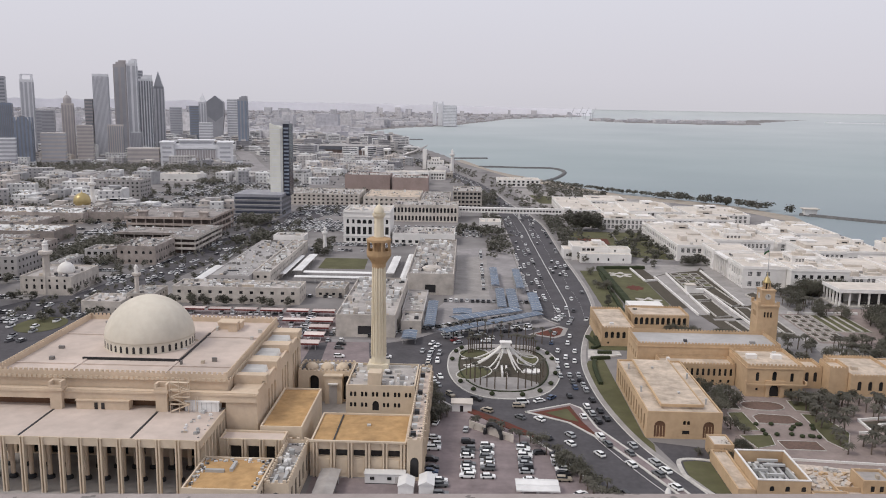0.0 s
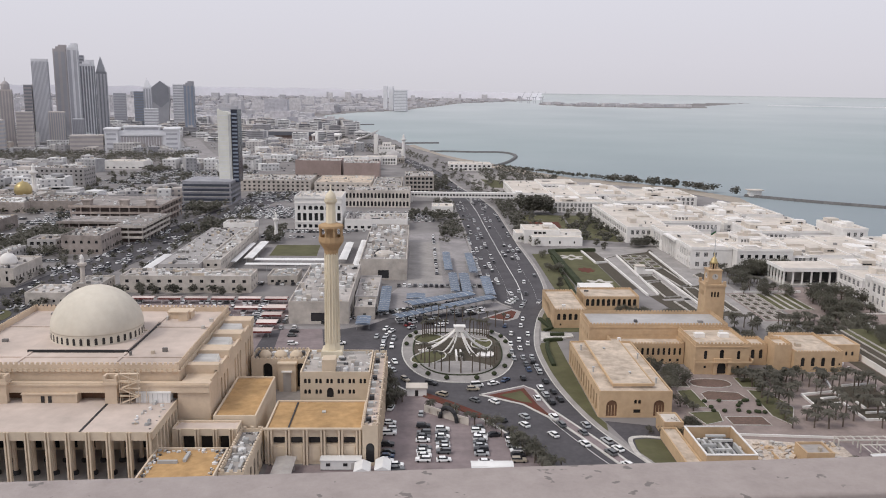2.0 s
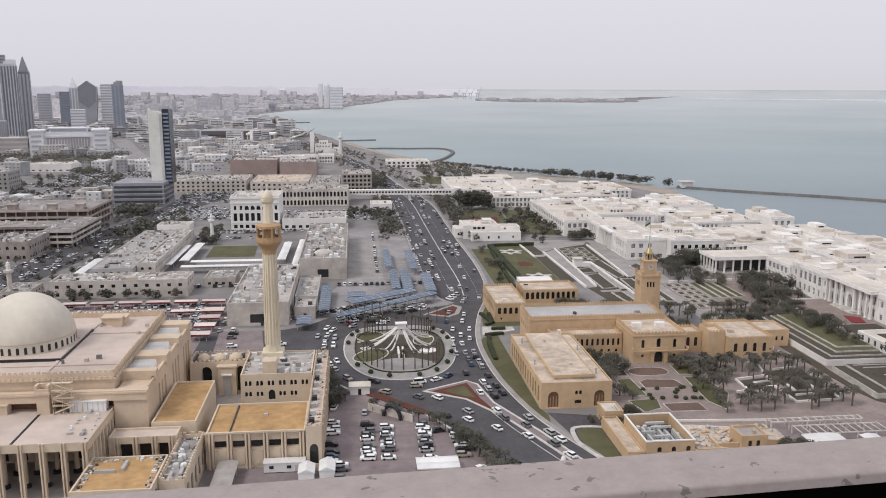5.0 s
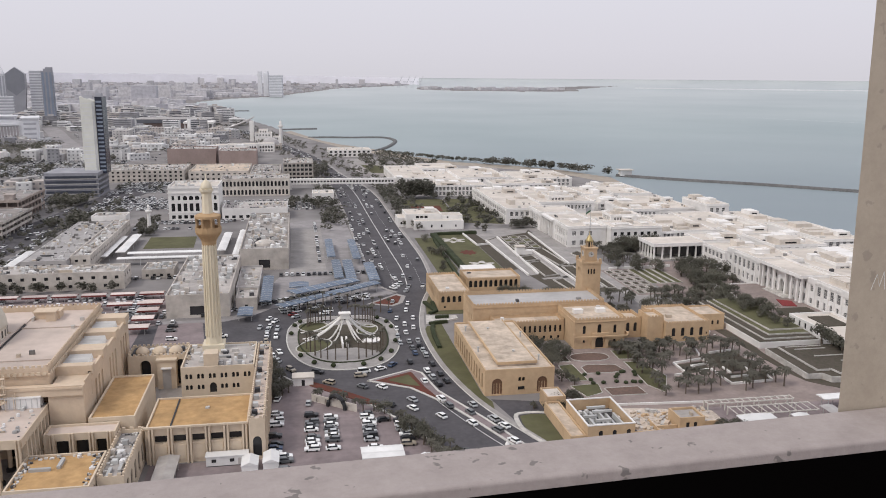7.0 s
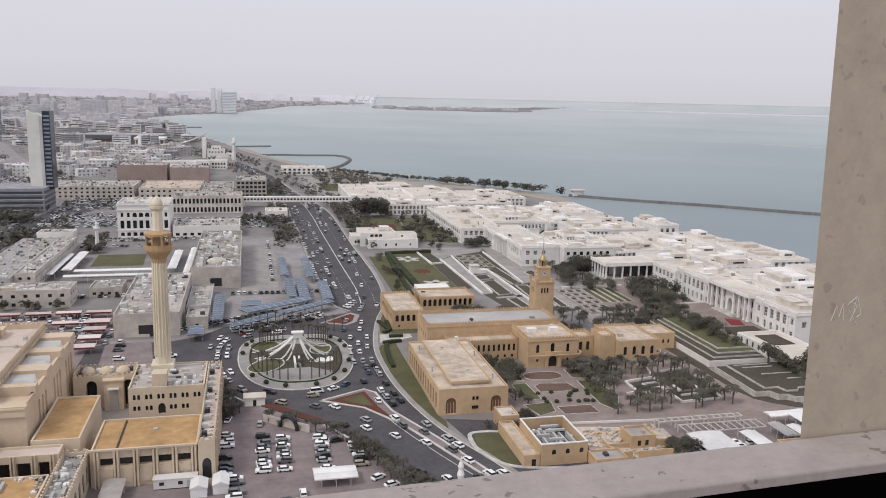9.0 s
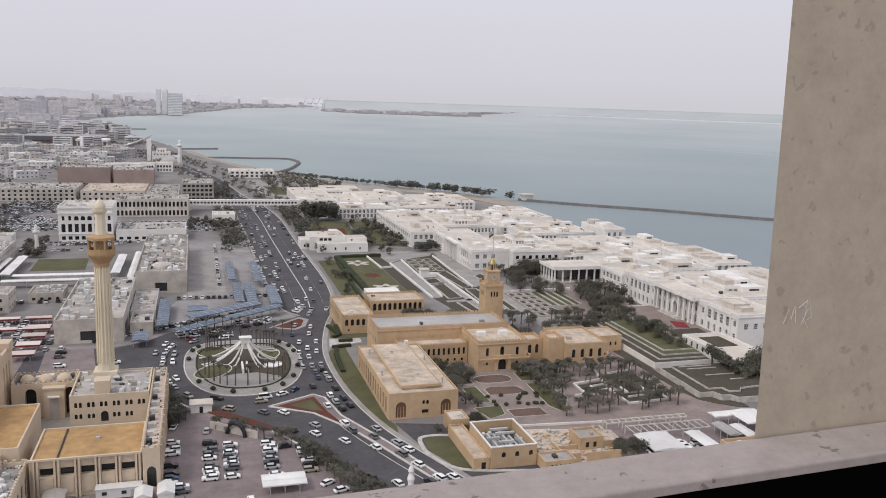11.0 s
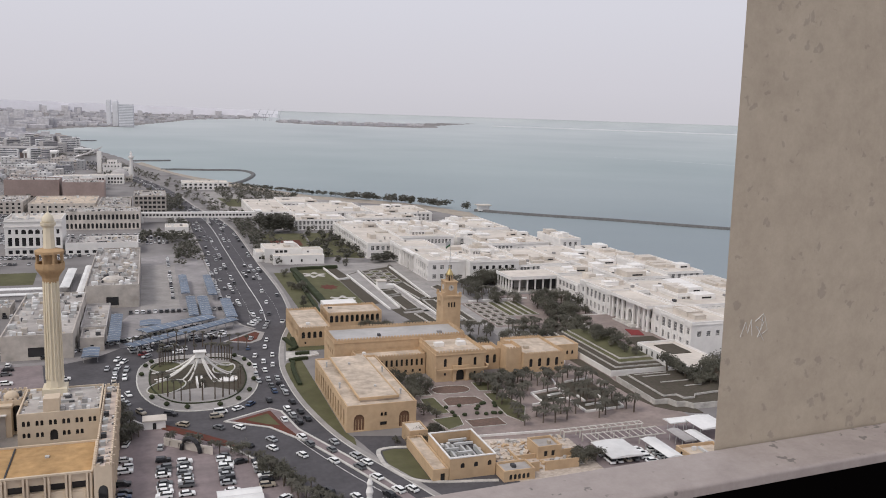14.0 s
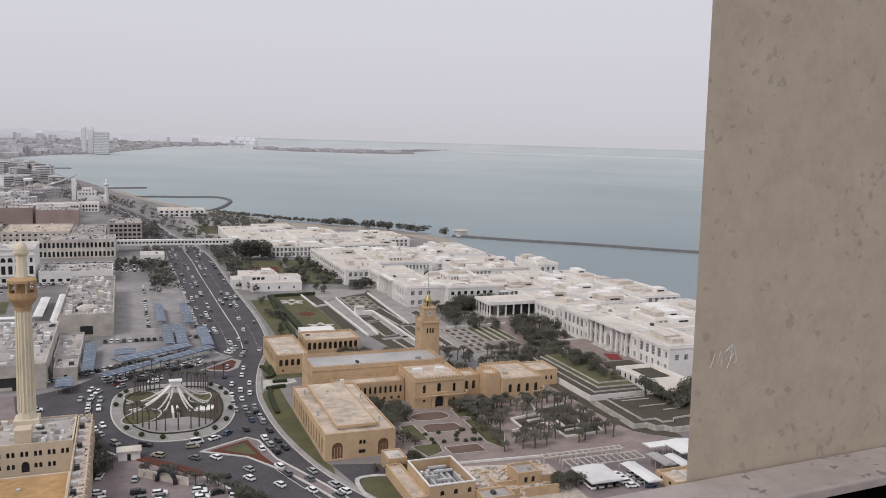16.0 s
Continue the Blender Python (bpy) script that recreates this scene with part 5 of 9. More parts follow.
def roof_steps(palace_, x0, x1, y0, y1, z, seed, n=5):
    """Low raised roofs, light wells and stair heads on a broad flat roof."""
    g = random.Random(seed)
    for _ in range(n):
        w, d, h = g.uniform(4, (x1 - x0) * 0.45), g.uniform(4, (y1 - y0) * 0.45), g.uniform(0.6, 2.4)
        x, y = g.uniform(x0 + 1, x1 - w - 1), g.uniform(y0 + 1, y1 - d - 1)
        m = Mesh().box(x, x + w, y, y + d, z, z + h)
        m.box(x - 0.2, x + w + 0.2, y - 0.2, y + 0.1, z + h, z + h + 0.35).box(x - 0.2, x + w + 0.2, y + d - 0.1, y + d + 0.2, z + h, z + h + 0.35)
        m.box(x - 0.2, x + 0.1, y + 0.1, y + d - 0.1, z + h, z + h + 0.35).box(x + w - 0.1, x + w + 0.2, y + 0.1, y + d - 0.1, z + h, z + h + 0.35)
        obj("roof_volume", m, g.choice((WHITE, WHITE_ROOF)), palace_)


state_wing(p_a, 165, 190, 487, 516, 0, 13.2, [(4, 7.4, 2.4, 2.6, 0), (9, 7.4, 2.4, 2.6, 0), (14.5, 7.4, 2.4, 2.6, 0), (4, 1.4, 2.4, 2.8, 0), (9, 1.4, 2.4, 2.8, 0)])
state_wing(p_a, 164, 190, 543, 572, 0, 13.2)
block(p_a, 166.5, 190, 516.3, 542.7, 0, 12.0, WHITE, WHITE_ROOF, parapet=0.8, left=[(13.2, 0.2, 3.6, 7.5, 2)] + [(13.2 + o * k, 0.6 + 5.4 * f, 1.7, 3.6, 1) for o in (-1, 1) for k in (4.8, 8.6) for f in (0, 1)], depth=0.7, pane=PALACE_PANE, mull=True)
for o in (-11, -6.7, -2.9, 2.9, 6.7, 11):
    obj("column", Mesh().box(164.6, 165.5, 529.5 + o - 0.4, 529.5 + o + 0.4, 0, 11.2), WHITE, p_a)
obj("portico_slab", Mesh().box(163.6, 167, 516.5, 542.5, 11.2, 12.4), WHITE, p_a)
block(p_a, 190.3, 224, 480, 503, 0, 13.6, WHITE, WHITE_ROOF, parapet=0.9, front=[(3 + i * 4.4, 7.8, 2.2, 2.3, 0) for i in range(7)] + [(12 + i * 4.4, 0.6, 2.4, 4.0, 1) for i in range(3)], depth=0.5, ledge=0.3)
roof_steps(p_a, 167, 188, 489, 514, 12.2, 31, 3)
roof_steps(p_a, 192, 222, 482, 501, 12.7, 32, 4)
p_b = white_palace("white rendered palace block with rows of square windows", [
    (147, 178, 572, 676, 11.5, 7, 17, 0), (178.3, 222, 596, 650, 12.0, 14, 0, 0), (184, 232, 662, 700, 10.0, 12, 0, 0), (150, 178, 682, 706, 9.0, 6, 4, 0), (190, 210, 610, 630, 14.5, 6, 0, 0)], 2)
p_c = white_palace("low white rendered palace block near the sea", [
    (110, 166, 718, 760, 9.5, 15, 7, 0), (152, 200, 772, 850, 9.5, 10, 0, 0), (172, 232, 716, 750, 10.5, 13, 0, 0), (206, 262, 768, 830, 8.5, 12, 0, 0)], 3)
p_g = white_palace("long low white palace wing with a bare white roof", [
    (92, 127, 780, 892, 9.0, 8, 14, 0), (127.3, 151.6, 774, 842, 8.2, 6, 0, 0), (127.3, 166, 852, 905, 9.6, 8, 0, 0)], 77, 1)
p_d = white_palace("white palace range stepping down towards the water", [
    (234, 264, 486, 548, 9.0, 8, 0, 0), (232, 258, 560, 600, 11.0, 7, 0, 0), (230, 256, 610, 652, 8.5, 6, 0, 0), (262, 296, 580, 650, 8.0, 8, 0, 0), (268, 300, 500, 566, 7.5, 8, 0, 0),
    (238, 262, 662, 710, 7.5, 6, 0, 0), (266, 300, 668, 740, 7.0, 8, 0, 0), (298, 316, 566, 606, 12.5, 3, 0, 0)], 4)
p_e = white_palace("white palace with a tall pillared gate towards the gardens", [
    (252.5, 298, 345, 408, 13.0, 11, 0, 0), (252.5, 302, 300, 340, 12.6, 12, 0, 0), (262, 282, 362, 386, 14.8, 5, 0, 0), (302.5, 322, 300, 362, 11.5, 5, 0, 0)], 5, pane=PALACE_PANE)
state_wing(p_e, 229, 252, 304, 334.6, 3.0, 15.8, [(4 + i * 5, 8.8, 2.2, 2.6, 0) for i in range(4)])
state_wing(p_e, 229, 252, 373.6, 407.5, 1.6, 14.9)
roof_steps(p_e, 231, 250, 306, 333, 14.8, 33, 3)
roof_steps(p_e, 231, 250, 376, 406, 13.9, 34, 3)
p_f = white_palace("white courtyard palace with a tall plain end wall", [
    (231, 258, 414, 440, 11.0, 6, 5, 0), (262, 294, 416, 452, 13.0, 6, 0, 0), (298, 324, 424, 484, 13.5, 5, 0, 0), (302, 324, 364, 416, 12.5, 5, 0, 0), (240.5, 252, 340, 370, 11.0, 3, 0, 0), (300, 322, 488, 545, 10.5, 4, 0, 0), (237, 262, 452, 476, 9.5, 6, 4, 0), (266, 294, 460, 490, 10.0, 7, 0, 0)], 6, pane=PALACE_PANE)
# the gate of pillars
gate = thing("pillared_gate", "white pillared palace gate with a tall central arch", "gate building")
gw = Mesh()
facade(gw, gate, (229.4, 373), (229.4, 335.2), 0, 15.0, [(18.9, 3.2, 3.6, 6.6, 2)] + [(18.9 + k * u, v, 1.7, 3.9, 0 if v > 5 else 1) for k in (-1, 1) for u in (7.2, 12.2, 16.4) for v in (3.6, 9.2)], depth=0.8, mat=GLASS)
obj("gate_wall", gw, WHITE, gate)
pw = Mesh()
facade(pw, gate, (228.2, 357.3), (228.2, 350.9), 3.0, 13.2, [(3.2, 0.2, 3.6, 7.0, 2)], depth=1.0, build=False)
pw.box(228.21, 229.38, 350.6, 350.9, 3.0, 13.2).box(228.21, 229.38, 357.3, 357.6, 3.0, 13.2).box(228.0, 229.38, 350.5, 357.7, 13.203, 13.7)
obj("portal", pw, WHITE, gate)
for o in (-17.6, -14.6, -9.8, -5.0, 5.0, 9.8, 14.6, 17.6):
    obj("pillar", Mesh().box(226.6, 227.6, 354.1 + o - 0.5, 354.1 + o + 0.5, 3.0, 14.6).box(226.4, 227.8, 354.1 + o - 0.7, 354.1 + o + 0.7, 3.0, 3.6), WHITE, gate)
obj("gate_roof", Mesh().box(225.6, 240, 335.2, 373.0, 15.003, 15.3), WHITE_ROOF, gate)
obj("gate_fascia", Mesh().box(225.3, 225.59, 335.0, 373.2, 14.6, 16.2).box(225.6, 240, 334.9, 335.19, 14.6, 16.2).box(225.6, 240, 373.01, 373.3, 14.6, 16.2).box(240.01, 240.3, 334.9, 373.3, 0, 16.2), WHITE, gate)
obj("gate_steps", Mesh().box(223.6, 229.38, 345, 363, 3.0, 3.4).box(224.8, 229.38, 346, 362, 3.4, 3.8), STONE_EDGE, gate)
# the open hall of columns
pavilion = thing("column_pavilion", "white open pavilion carried by slim columns", "pavilion")
obj("roof_slab", Mesh().box(202.6, 235.2, 444, 466, 8.2, 9.4), WHITE_ROOF, pavilion)
obj("fascia", Mesh().box(202.2, 235.6, 443.6, 443.99, 7.9, 9.9).box(202.2, 202.59, 444.0, 466, 7.9, 9.9).box(235.21, 235.6, 444, 466, 7.9, 9.9), WHITE, pavilion)
for i in range(7):
    obj("column", Mesh().box(203.0 + i * 5.2, 203.8 + i * 5.2, 444.4, 445.2, 0, 8.2), WHITE, pavilion)
for i in range(1, 6):
    obj("column", Mesh().box(203.0, 203.8, 444.4 + i * 4.1, 445.2 + i * 4.1, 0, 8.2), WHITE, pavilion)
obj("glazed_wall", Mesh().box(216, 235, 449, 449.4, 0, 8.2).box(208, 208.4, 452, 465.8, 0, 8.2), GLASS, pavilion)
obj("back_wall", Mesh().box(208.4, 235, 456, 457, 0, 8.2), WHITE, pavilion)
obj("plinth", Mesh().box(201.8, 235.8, 443.2, 466, 0, 0.6), STONE_EDGE, pavilion)
# villa by the lawn
villa = thing("white_villa", "small white villa with a porch and stepped roofs", "villa")
block(villa, 78.5, 113, 558, 567, 0, 6.2, WHITE, WHITE_ROOF, front=[(5, 1.6, 1.2, 2.0, 1), (12, 1.6, 1.2, 2.0, 1), (19, 1.6, 1.2, 2.0, 1), (29, 1.8, 1.0, 1.6, 0)], left=row(9, 2, 1.2, 1.8, 1.6, 1), parapet=0.5)
block(villa, 74, 99, 567.3, 592, 0, 9.6, WHITE, WHITE_ROOF, front=[(8, 6.6, 2.4, 1.8, 0), (11, 6.6, 2.4, 1.8, 0), (14, 6.6, 2.4, 1.8, 0)], left=row(24, 5, 1.2, 2.0, 3.0), parapet=0.5, depth=0.8)
block(villa, 99.3, 114, 567.3, 580, 0, 8.4, WHITE, WHITE_ROOF, front=[(4, 6.4, 1.2, 1.2, 0)], parapet=0.5)
block(villa, 68.5, 78.2, 572, 588, 0, 6.6, WHITE, WHITE_ROOF, front=row(9.5, 3, 1.2, 1.8, 1.8, 1), left=row(16, 4, 1.2, 1.8, 1.8, 1), parapet=0.5)
roof_steps(villa, 75, 98, 570, 590, 9.1, 36, 2)
slab("red_court", [(84, 632), (112, 636), (114, 664), (88, 662)], 0.16, FLOWERS, "red planted court behind the villa", "planting bed", 0.15)
slab("villa_garden", [(116, 584), (146, 574), (146, 700), (124, 700)], 0.08, GRASS, "dry planted ground behind the villa", "lawn", 0.1)
slab("red_court_rim", [(78, 622), (118, 626), (122, 700), (80, 700)], 0.10, GRASS, "dry green field round the red court", "lawn", 0.1)

# footbridge across the avenue
bridge = thing("footbridge", "pale enclosed footbridge with a row of windows across the avenue", "footbridge")
bw = Mesh()
facade(bw, bridge, (-7, 778), (92, 774), 5.2, 9.2, [(2 + i * 3.0, 1.1, 1.9, 1.7, 0) for i in range(32)], depth=0.3)
facade(bw, bridge, (92, 779), (-7, 783), 5.2, 9.2, [])
bw.prism([(-7, 778), (92, 774), (92, 779), (-7, 783)], 9.2, 9.6)
bw.prism([(-7, 778), (92, 774), (92, 779), (-7, 783)], 4.6, 5.2)
obj("span", bw, WHITE, bridge)
for x in (-6, 22, 50, 72, 90):
    obj("pier", Mesh().box(x - 1, x + 1, 777, 780, 0, 4.6), WHITE, bridge)
for x0, x1 in ((-13, -7.2), (92.2, 98)):
    obj("stair_tower", Mesh().box(x0, x1, 773, 784, 0, 11), WHITE, bridge)
# flagpole
flag_pole = thing("flagpole", "tall slim flagpole with a flag hanging limp", "flagpole")
obj("pole", Mesh().tube([(157.5, 428, 0), (157.5, 428, 36)], 0.28, 8, 0.12), DUCT, flag_pole)
fl = Mesh()
for i, (c0, c1) in enumerate(((0, 1.1), (1.1, 2.2), (2.2, 3.3))):
    fl.add([(157.5 - 0.2 - j * 0.9, 428 + 0.25 * math.sin(j * 1.7), 35.5 - c - j * 0.55) for j in range(4) for c in (c0, c1)], [(2 * j, 2 * j + 1, 2 * j + 3, 2 * j + 2) for j in range(3)])
flag_cloth = island_material("flag_bands", [(0.02, 0.02, 0.02), (0.5, 0.5, 0.5), (0.04, 0.12, 0.05)])
obj("flag", fl, flag_cloth, flag_pole)

# ---- old city blocks, bus lots and sheds ----
def house(label, x0, x1, y0, y1, z, wall=None, roof=None, seed=0, wc=3.6, ww=1.4, wh=1.6, arch=0, clutter=8, name="house", category="house", floor=3.5, big=0.9, parapet=0.9):
    h = thing(name, label, category)
    wall, roof = wall or CREAM, roof or CREAM_ROOF
    if x1 < -182:
        wall, roof = OLD_RENDER if wall is CREAM else wall, OLD_ROOF if roof is CREAM_ROOF else roof
    floors = max(1, int((z - 0.5) / floor))
    front, side = [], []
    for f in range(floors):
        v = 1.2 + f * (z - 0.8) / floors
        front += row(x1 - x0, max(1, int((x1 - x0) / wc)), ww, wh, v, arch, 0.8)
        side += row(y1 - y0, max(1, int((y1 - y0) / wc)), ww, wh, v, arch, 0.8)
    right = side if x1 < 0 else ()
    left = side if x0 > 0 else ()
    block(h, x0, x1, y0, y1, 0, z, wall, roof, front=front, right=right, left=left, parapet=parapet, depth=0.3)
    roof_clutter(h, x0 + 1.5, x1 - 1.5, y0 + 1.5, y1 - 1.5, z - parapet, clutter, random.Random(seed), big)
    return h


bus = house("cream service building with a cluttered flat roof", -58, -31, 364, 446, 10.5, seed=1, wc=26, ww=7, wh=4, clutter=46, big=1.3, name="service_building", category="service building", floor=9, parapet=1.2)
obj("roof_walk", Mesh().box(-51, -39, 370, 440, 9.3, 9.6), CREAM_ROOF, bus)
garage = house("long cream garage building crowded with roof plant", -32, -6, 452, 572, 12.0, seed=2, wc=24, ww=6, wh=4.5, clutter=60, big=1.4, name="garage_building", category="garage", floor=11, parapet=1.2)
obj("roof_hump", Mesh().lathe(-19, 470, [(6, 10.8), (5.6, 11.8), (4, 12.8), (0.3, 13.4)], 16), CREAM, garage)
house("grey side annex of the garage", -30.5, -19.5, 396, 442, 5.0, seed=3, wall=GREY, wc=7, clutter=4, name="annex", category="annex building")
house("small grey kiosk block by the bus lot", -29, -19.6, 372, 390, 6.0, seed=4, wc=6, clutter=2, wall=CREAM)
wb = thing("office_building", "white arcaded office building with tall arched windows", "office building")
cols = [3.2 + i * 4.25 for i in range(8)]
block(wb, -92.4, -57, 620, 654, 0, 25.0, WHITE, WHITE_ROOF, front=[(u, 1.2, 2.6, 2.6, 0) for u in cols] + [(u, 6.6, 2.6, 5.8, 0) for u in cols] + [(u, 14.8, 3.0 if 1 < i < 6 else 1.8, 3.2, 1 if 1 < i < 6 else 0) for i, u in enumerate(cols)],
      right=row(34, 7, 2.4, 3.6, 6.6) + row(34, 7, 2.4, 2.6, 1.2), parapet=1.2, depth=0.9, ledge=0.5)
obj("string_course", Mesh().box(-92.8, -56.6, 619.5, 619.99, 19.6, 20.3).box(-92.8, -56.6, 619.6, 619.99, 5.2, 5.7), WHITE, wb)
roof_clutter(wb, -90, -60, 622, 652, 23.8, 16, random.Random(5), 1.2)
house("white low office building with square windows", -55, -8, 618, 650, 8.5, WHITE, CREAM_ROOF, 6, 5.0, 2.6, 2.0, 0, 12, "office_building", "office building", 4.2)
house("pink-cream colonnaded office building", -66, -7, 740, 774, 15.5, CREAM, CREAM_ROOF, 7, 3.2, 1.9, 4.4, 1, 14, "office_building", "office building", 6.0)
house("cream ministry building with many windows", -14, 16, 846, 900, 17.5, CREAM, CREAM_ROOF, 8, 4.0, 2.8, 2.4, 0, 10, "office_building", "office building", 4.0)
house("low cream block with a broad bare roof", -44, -16, 790, 880, 13.0, CREAM, CREAM_ROOF, 81, 4.0, 1.8, 1.8, 0, 6, "office_building", "office building", 4.0)
house("brown brick museum block", -146, -92, 992, 1030, 20.0, BROWN, CREAM_ROOF, 9, 30, 1.5, 1.5, 0, 6, "museum", "museum", 18)
house("dark brown brick museum wing", -88, -46, 985, 1020, 18.0, BROWN, CREAM_ROOF, 10, 30, 1.5, 1.5, 0, 6, "museum", "museum", 16)
house("cream flat-roofed market building", -190, -110, 850, 905, 12.0, CREAM, CREAM_ROOF, 11, 5, 2.2, 1.8, 0, 14, "market_building", "market")
house("pale yellow-roofed low block", -106, -48, 850, 920, 10.0, CREAM, TAN_ROOF, 12, 5, 2.2, 1.8, 0, 16, "market_building", "market")
house("white shore building with square openings", 40, 96, 1085, 1125, 9.0, WHITE, WHITE_ROOF, 13, 6, 3.0, 2.4, 0, 4, "office_building", "office building", 4.2)
house("white guardhouse by the avenue", 12, 30, 700, 722, 7.0, WHITE, WHITE_ROOF, 14, 3.5, 1.2, 1.6, 0, 3, "guardhouse", "guardhouse")
market = house("long cream market row with a cluttered roof", -153, -86, 421, 439, 9.0, CREAM, CREAM_ROOF, 15, 5.5, 1.8, 1.6, 0, 44, "market_building", "market", 3.5, 0.9)
# ridge-roofed market hall and flat wings
mh = thing("market_hall", "long low market hall with a plain grey flat roof", "market")
block(mh, -144, -121.3, 455, 577, 0, 8.0, GREY, GREY, parapet=0.3, front=row(22.7, 5, 1.6, 1.4, 4.6))
house("long cream market wing crowded with roof plant", -121, -111, 462, 575, 9.0, CREAM, CREAM_ROOF, 16, 4, 1.6, 1.4, 0, 46, "market_building", "market", 4.0, 0.9)
house("white end block of the market hall", -136, -114, 577.5, 592, 11.5, WHITE, CREAM_ROOF, 17, 5, 1.8, 1.6, 0, 5, "market_building", "market", 4.0)
# sports ground with long white canopies
slab("sports_field", [(-94, 519), (-64, 519), (-66, 556), (-95, 556)], 0.06, GRASS, "worn green sports field behind long canopies", "sports field", 0.1)


def canopy(x0, x1, y0, y1, z, mat, label, category="canopy", posts=4, turn=0.0, group="", rim=None, ribs=False):
    c = thing("canopy", label, category, group)
    cx, cy = (x0 + x1) / 2, (y0 + y1) / 2
    c.matrix_basis = pose(cx, cy, 0, 0, 0, turn)
    w, d = x1 - x0, y1 - y0
    long_x = w > d
    m = Mesh()
    half, ln = (d / 2, w / 2) if long_x else (w / 2, d / 2)
    prof = [(-half, z - 0.4), (half, z - 0.4), (half, z - 0.25), (0, z + 0.2), (-half, z - 0.25)]
    ends = [[((e, a, b) if long_x else (-a, e, b)) for a, b in prof] for e in (-ln, ln)]
    m.add(ends[0] + ends[1], [(4, 3, 2, 1, 0), (5, 6, 7, 8, 9)] + [(i, (i + 1) % 5, 5 + (i + 1) % 5, 5 + i) for i in range(5)])
    obj("roof", m, mat, c)
    if ribs:
        for i in range(int(2 * ln / 4.0) + 1):
            e = -ln + 0.12 + i * (2 * ln - 0.24) / int(2 * ln / 4.0)
            rib = [((e + o, a, b) if long_x else (-a, e + o, b)) for o in (-0.12, 0.12) for a, b in ((-half, z - 0.24), (0, z + 0.21), (half, z - 0.24), (half, z - 0.16), (0, z + 0.29), (-half, z - 0.16))]
            obj("roof_rib", Mesh().add(rib, [(0, 1, 4, 5), (1, 2, 3, 4), (11, 10, 7, 6), (10, 9, 8, 7), (5, 4, 10, 11), (4, 3, 9, 10)]), DUCT, c)
    for s in (-1, 1):
        a, b = sorted((s * (d / 2 + 0.005), s * (d / 2 + 0.08)))
        obj("fascia", Mesh().box(-w / 2 - 0.05, w / 2 + 0.05, a, b, z - (0.95 if rim else 0.55), z - 0.2), rim or mat, c)
    for i in range(posts):
        for s in (-0.42, 0.42):
            px = -w / 2 + w * (i + 0.5) / posts if long_x else w * s
            py = d * s if long_x else -d / 2 + d * (i + 0.5) / posts
            obj("post", Mesh().tube([(px, py, 0), (px, py, z - 0.4)], 0.12, 5), DUCT, c)
    return c


for a in ((-110, -106.5, 481, 541), (-104.5, -99, 492, 547), (-47.5, -42.5, 490, 546), (-38, -34.5, 471, 554), (-155, -150, 462, 502)):
    canopy(*a, 4.2, WHITE_METAL, "long white sheet-metal canopy", posts=5, group="white canopies")
for a in ((-97, -50, 487, 492.5), (-100, -50, 473.5, 478.5)):
    canopy(*a, 4.2, WHITE_METAL, "long white sheet-metal canopy", posts=6, group="white canopies")
house("low white workshop beside the canopies", -81, -65, 440, 458, 5.0, CREAM, CREAM_ROOF, 17, 4, 1.6, 1.4, 0, 26, "workshop", "workshop")
# blue bus canopies, in straight pairs and two long oblique ones
for a in ((-18.4, -13.2, 372, 420), (15.4, 20.0, 462, 513), (29.3, 33.9, 456, 510), (17.1, 21.8, 411, 453), (22.9, 28.2, 410, 452), (34.1, 39.5, 404, 444)):
    canopy(*a, 4.4, BLUE_ROOF, "blue-grey sheet-metal bus canopy with pale ribs", posts=5, group="blue bus canopies", ribs=True)
canopy(-30.0, 30.0, 380, 386.4, 4.4, BLUE_ROOF, "very long blue-grey oblique bus canopy", posts=11, turn=38.4, group="blue bus canopies", ribs=True).location = (13.7, 381.5, 0)
canopy(-19.2, 19.2, 404, 412, 4.4, BLUE_ROOF, "long blue-grey oblique bus canopy", posts=7, turn=34.4, group="blue bus canopies", ribs=True).location = (11.2, 396.5, 0)
canopy(-27.2, -20.8, 352, 365, 3.8, BLUE_ROOF, "small square blue canopy beside the street", posts=2, group="blue bus canopies", ribs=True)
canopy(-5.4, 4.0, 397, 407, 4.0, BLUE_ROOF, "small blue-grey bus canopy by the yard", posts=2, group="blue bus canopies", ribs=True)
slab("lot", [(-62, 352), (-62, 360), (-30, 360), (-6, 452), (-6, 600), (33, 620), (35, 490), (38, 410), (45, 392), (20, 383), (-12, 372), (-24, 358)], 0.03, TARMAC_LOT, "worn grey bus station yard", "yard", 0.2)
slab("lot_2", [(-5.5, 442), (14, 444), (15, 570), (-5, 572)], 0.07, LIGHT_PAVING, "pale bare concrete yard", "yard", 0.1)
MAROON = material("maroon_fascia", (0.20, 0.05, 0.045), scale=1, stain=0.3)
# faded shades over the car rows behind the mosque
for i in range(6):
    canopy(-140 + i * 13, -129 + i * 13, 398, 402.5, 3.2, RED_SHADE, "white car shade with a dark red edge", "car shade", posts=3, group="car shades", rim=MAROON)
    canopy(-138 + i * 13, -127 + i * 13, 380, 384.5, 3.2, RED_SHADE, "white car shade with a dark red edge", "car shade", posts=3, group="car shades", rim=MAROON)
for i in range(4):
    canopy(-71, -62, 342 + i * 13, 348 + i * 13, 3.2, RED_SHADE, "white car shade with a dark red edge", "car shade", posts=3, group="car shades", rim=MAROON)
slab("lot_3", [(-170, 300), (-140, 300), (-66, 318), (-60, 356), (-60, 406), (-160, 406)], 0.04, PAVING, "grey-pink paved yard behind the mosque", "yard", 0.2)
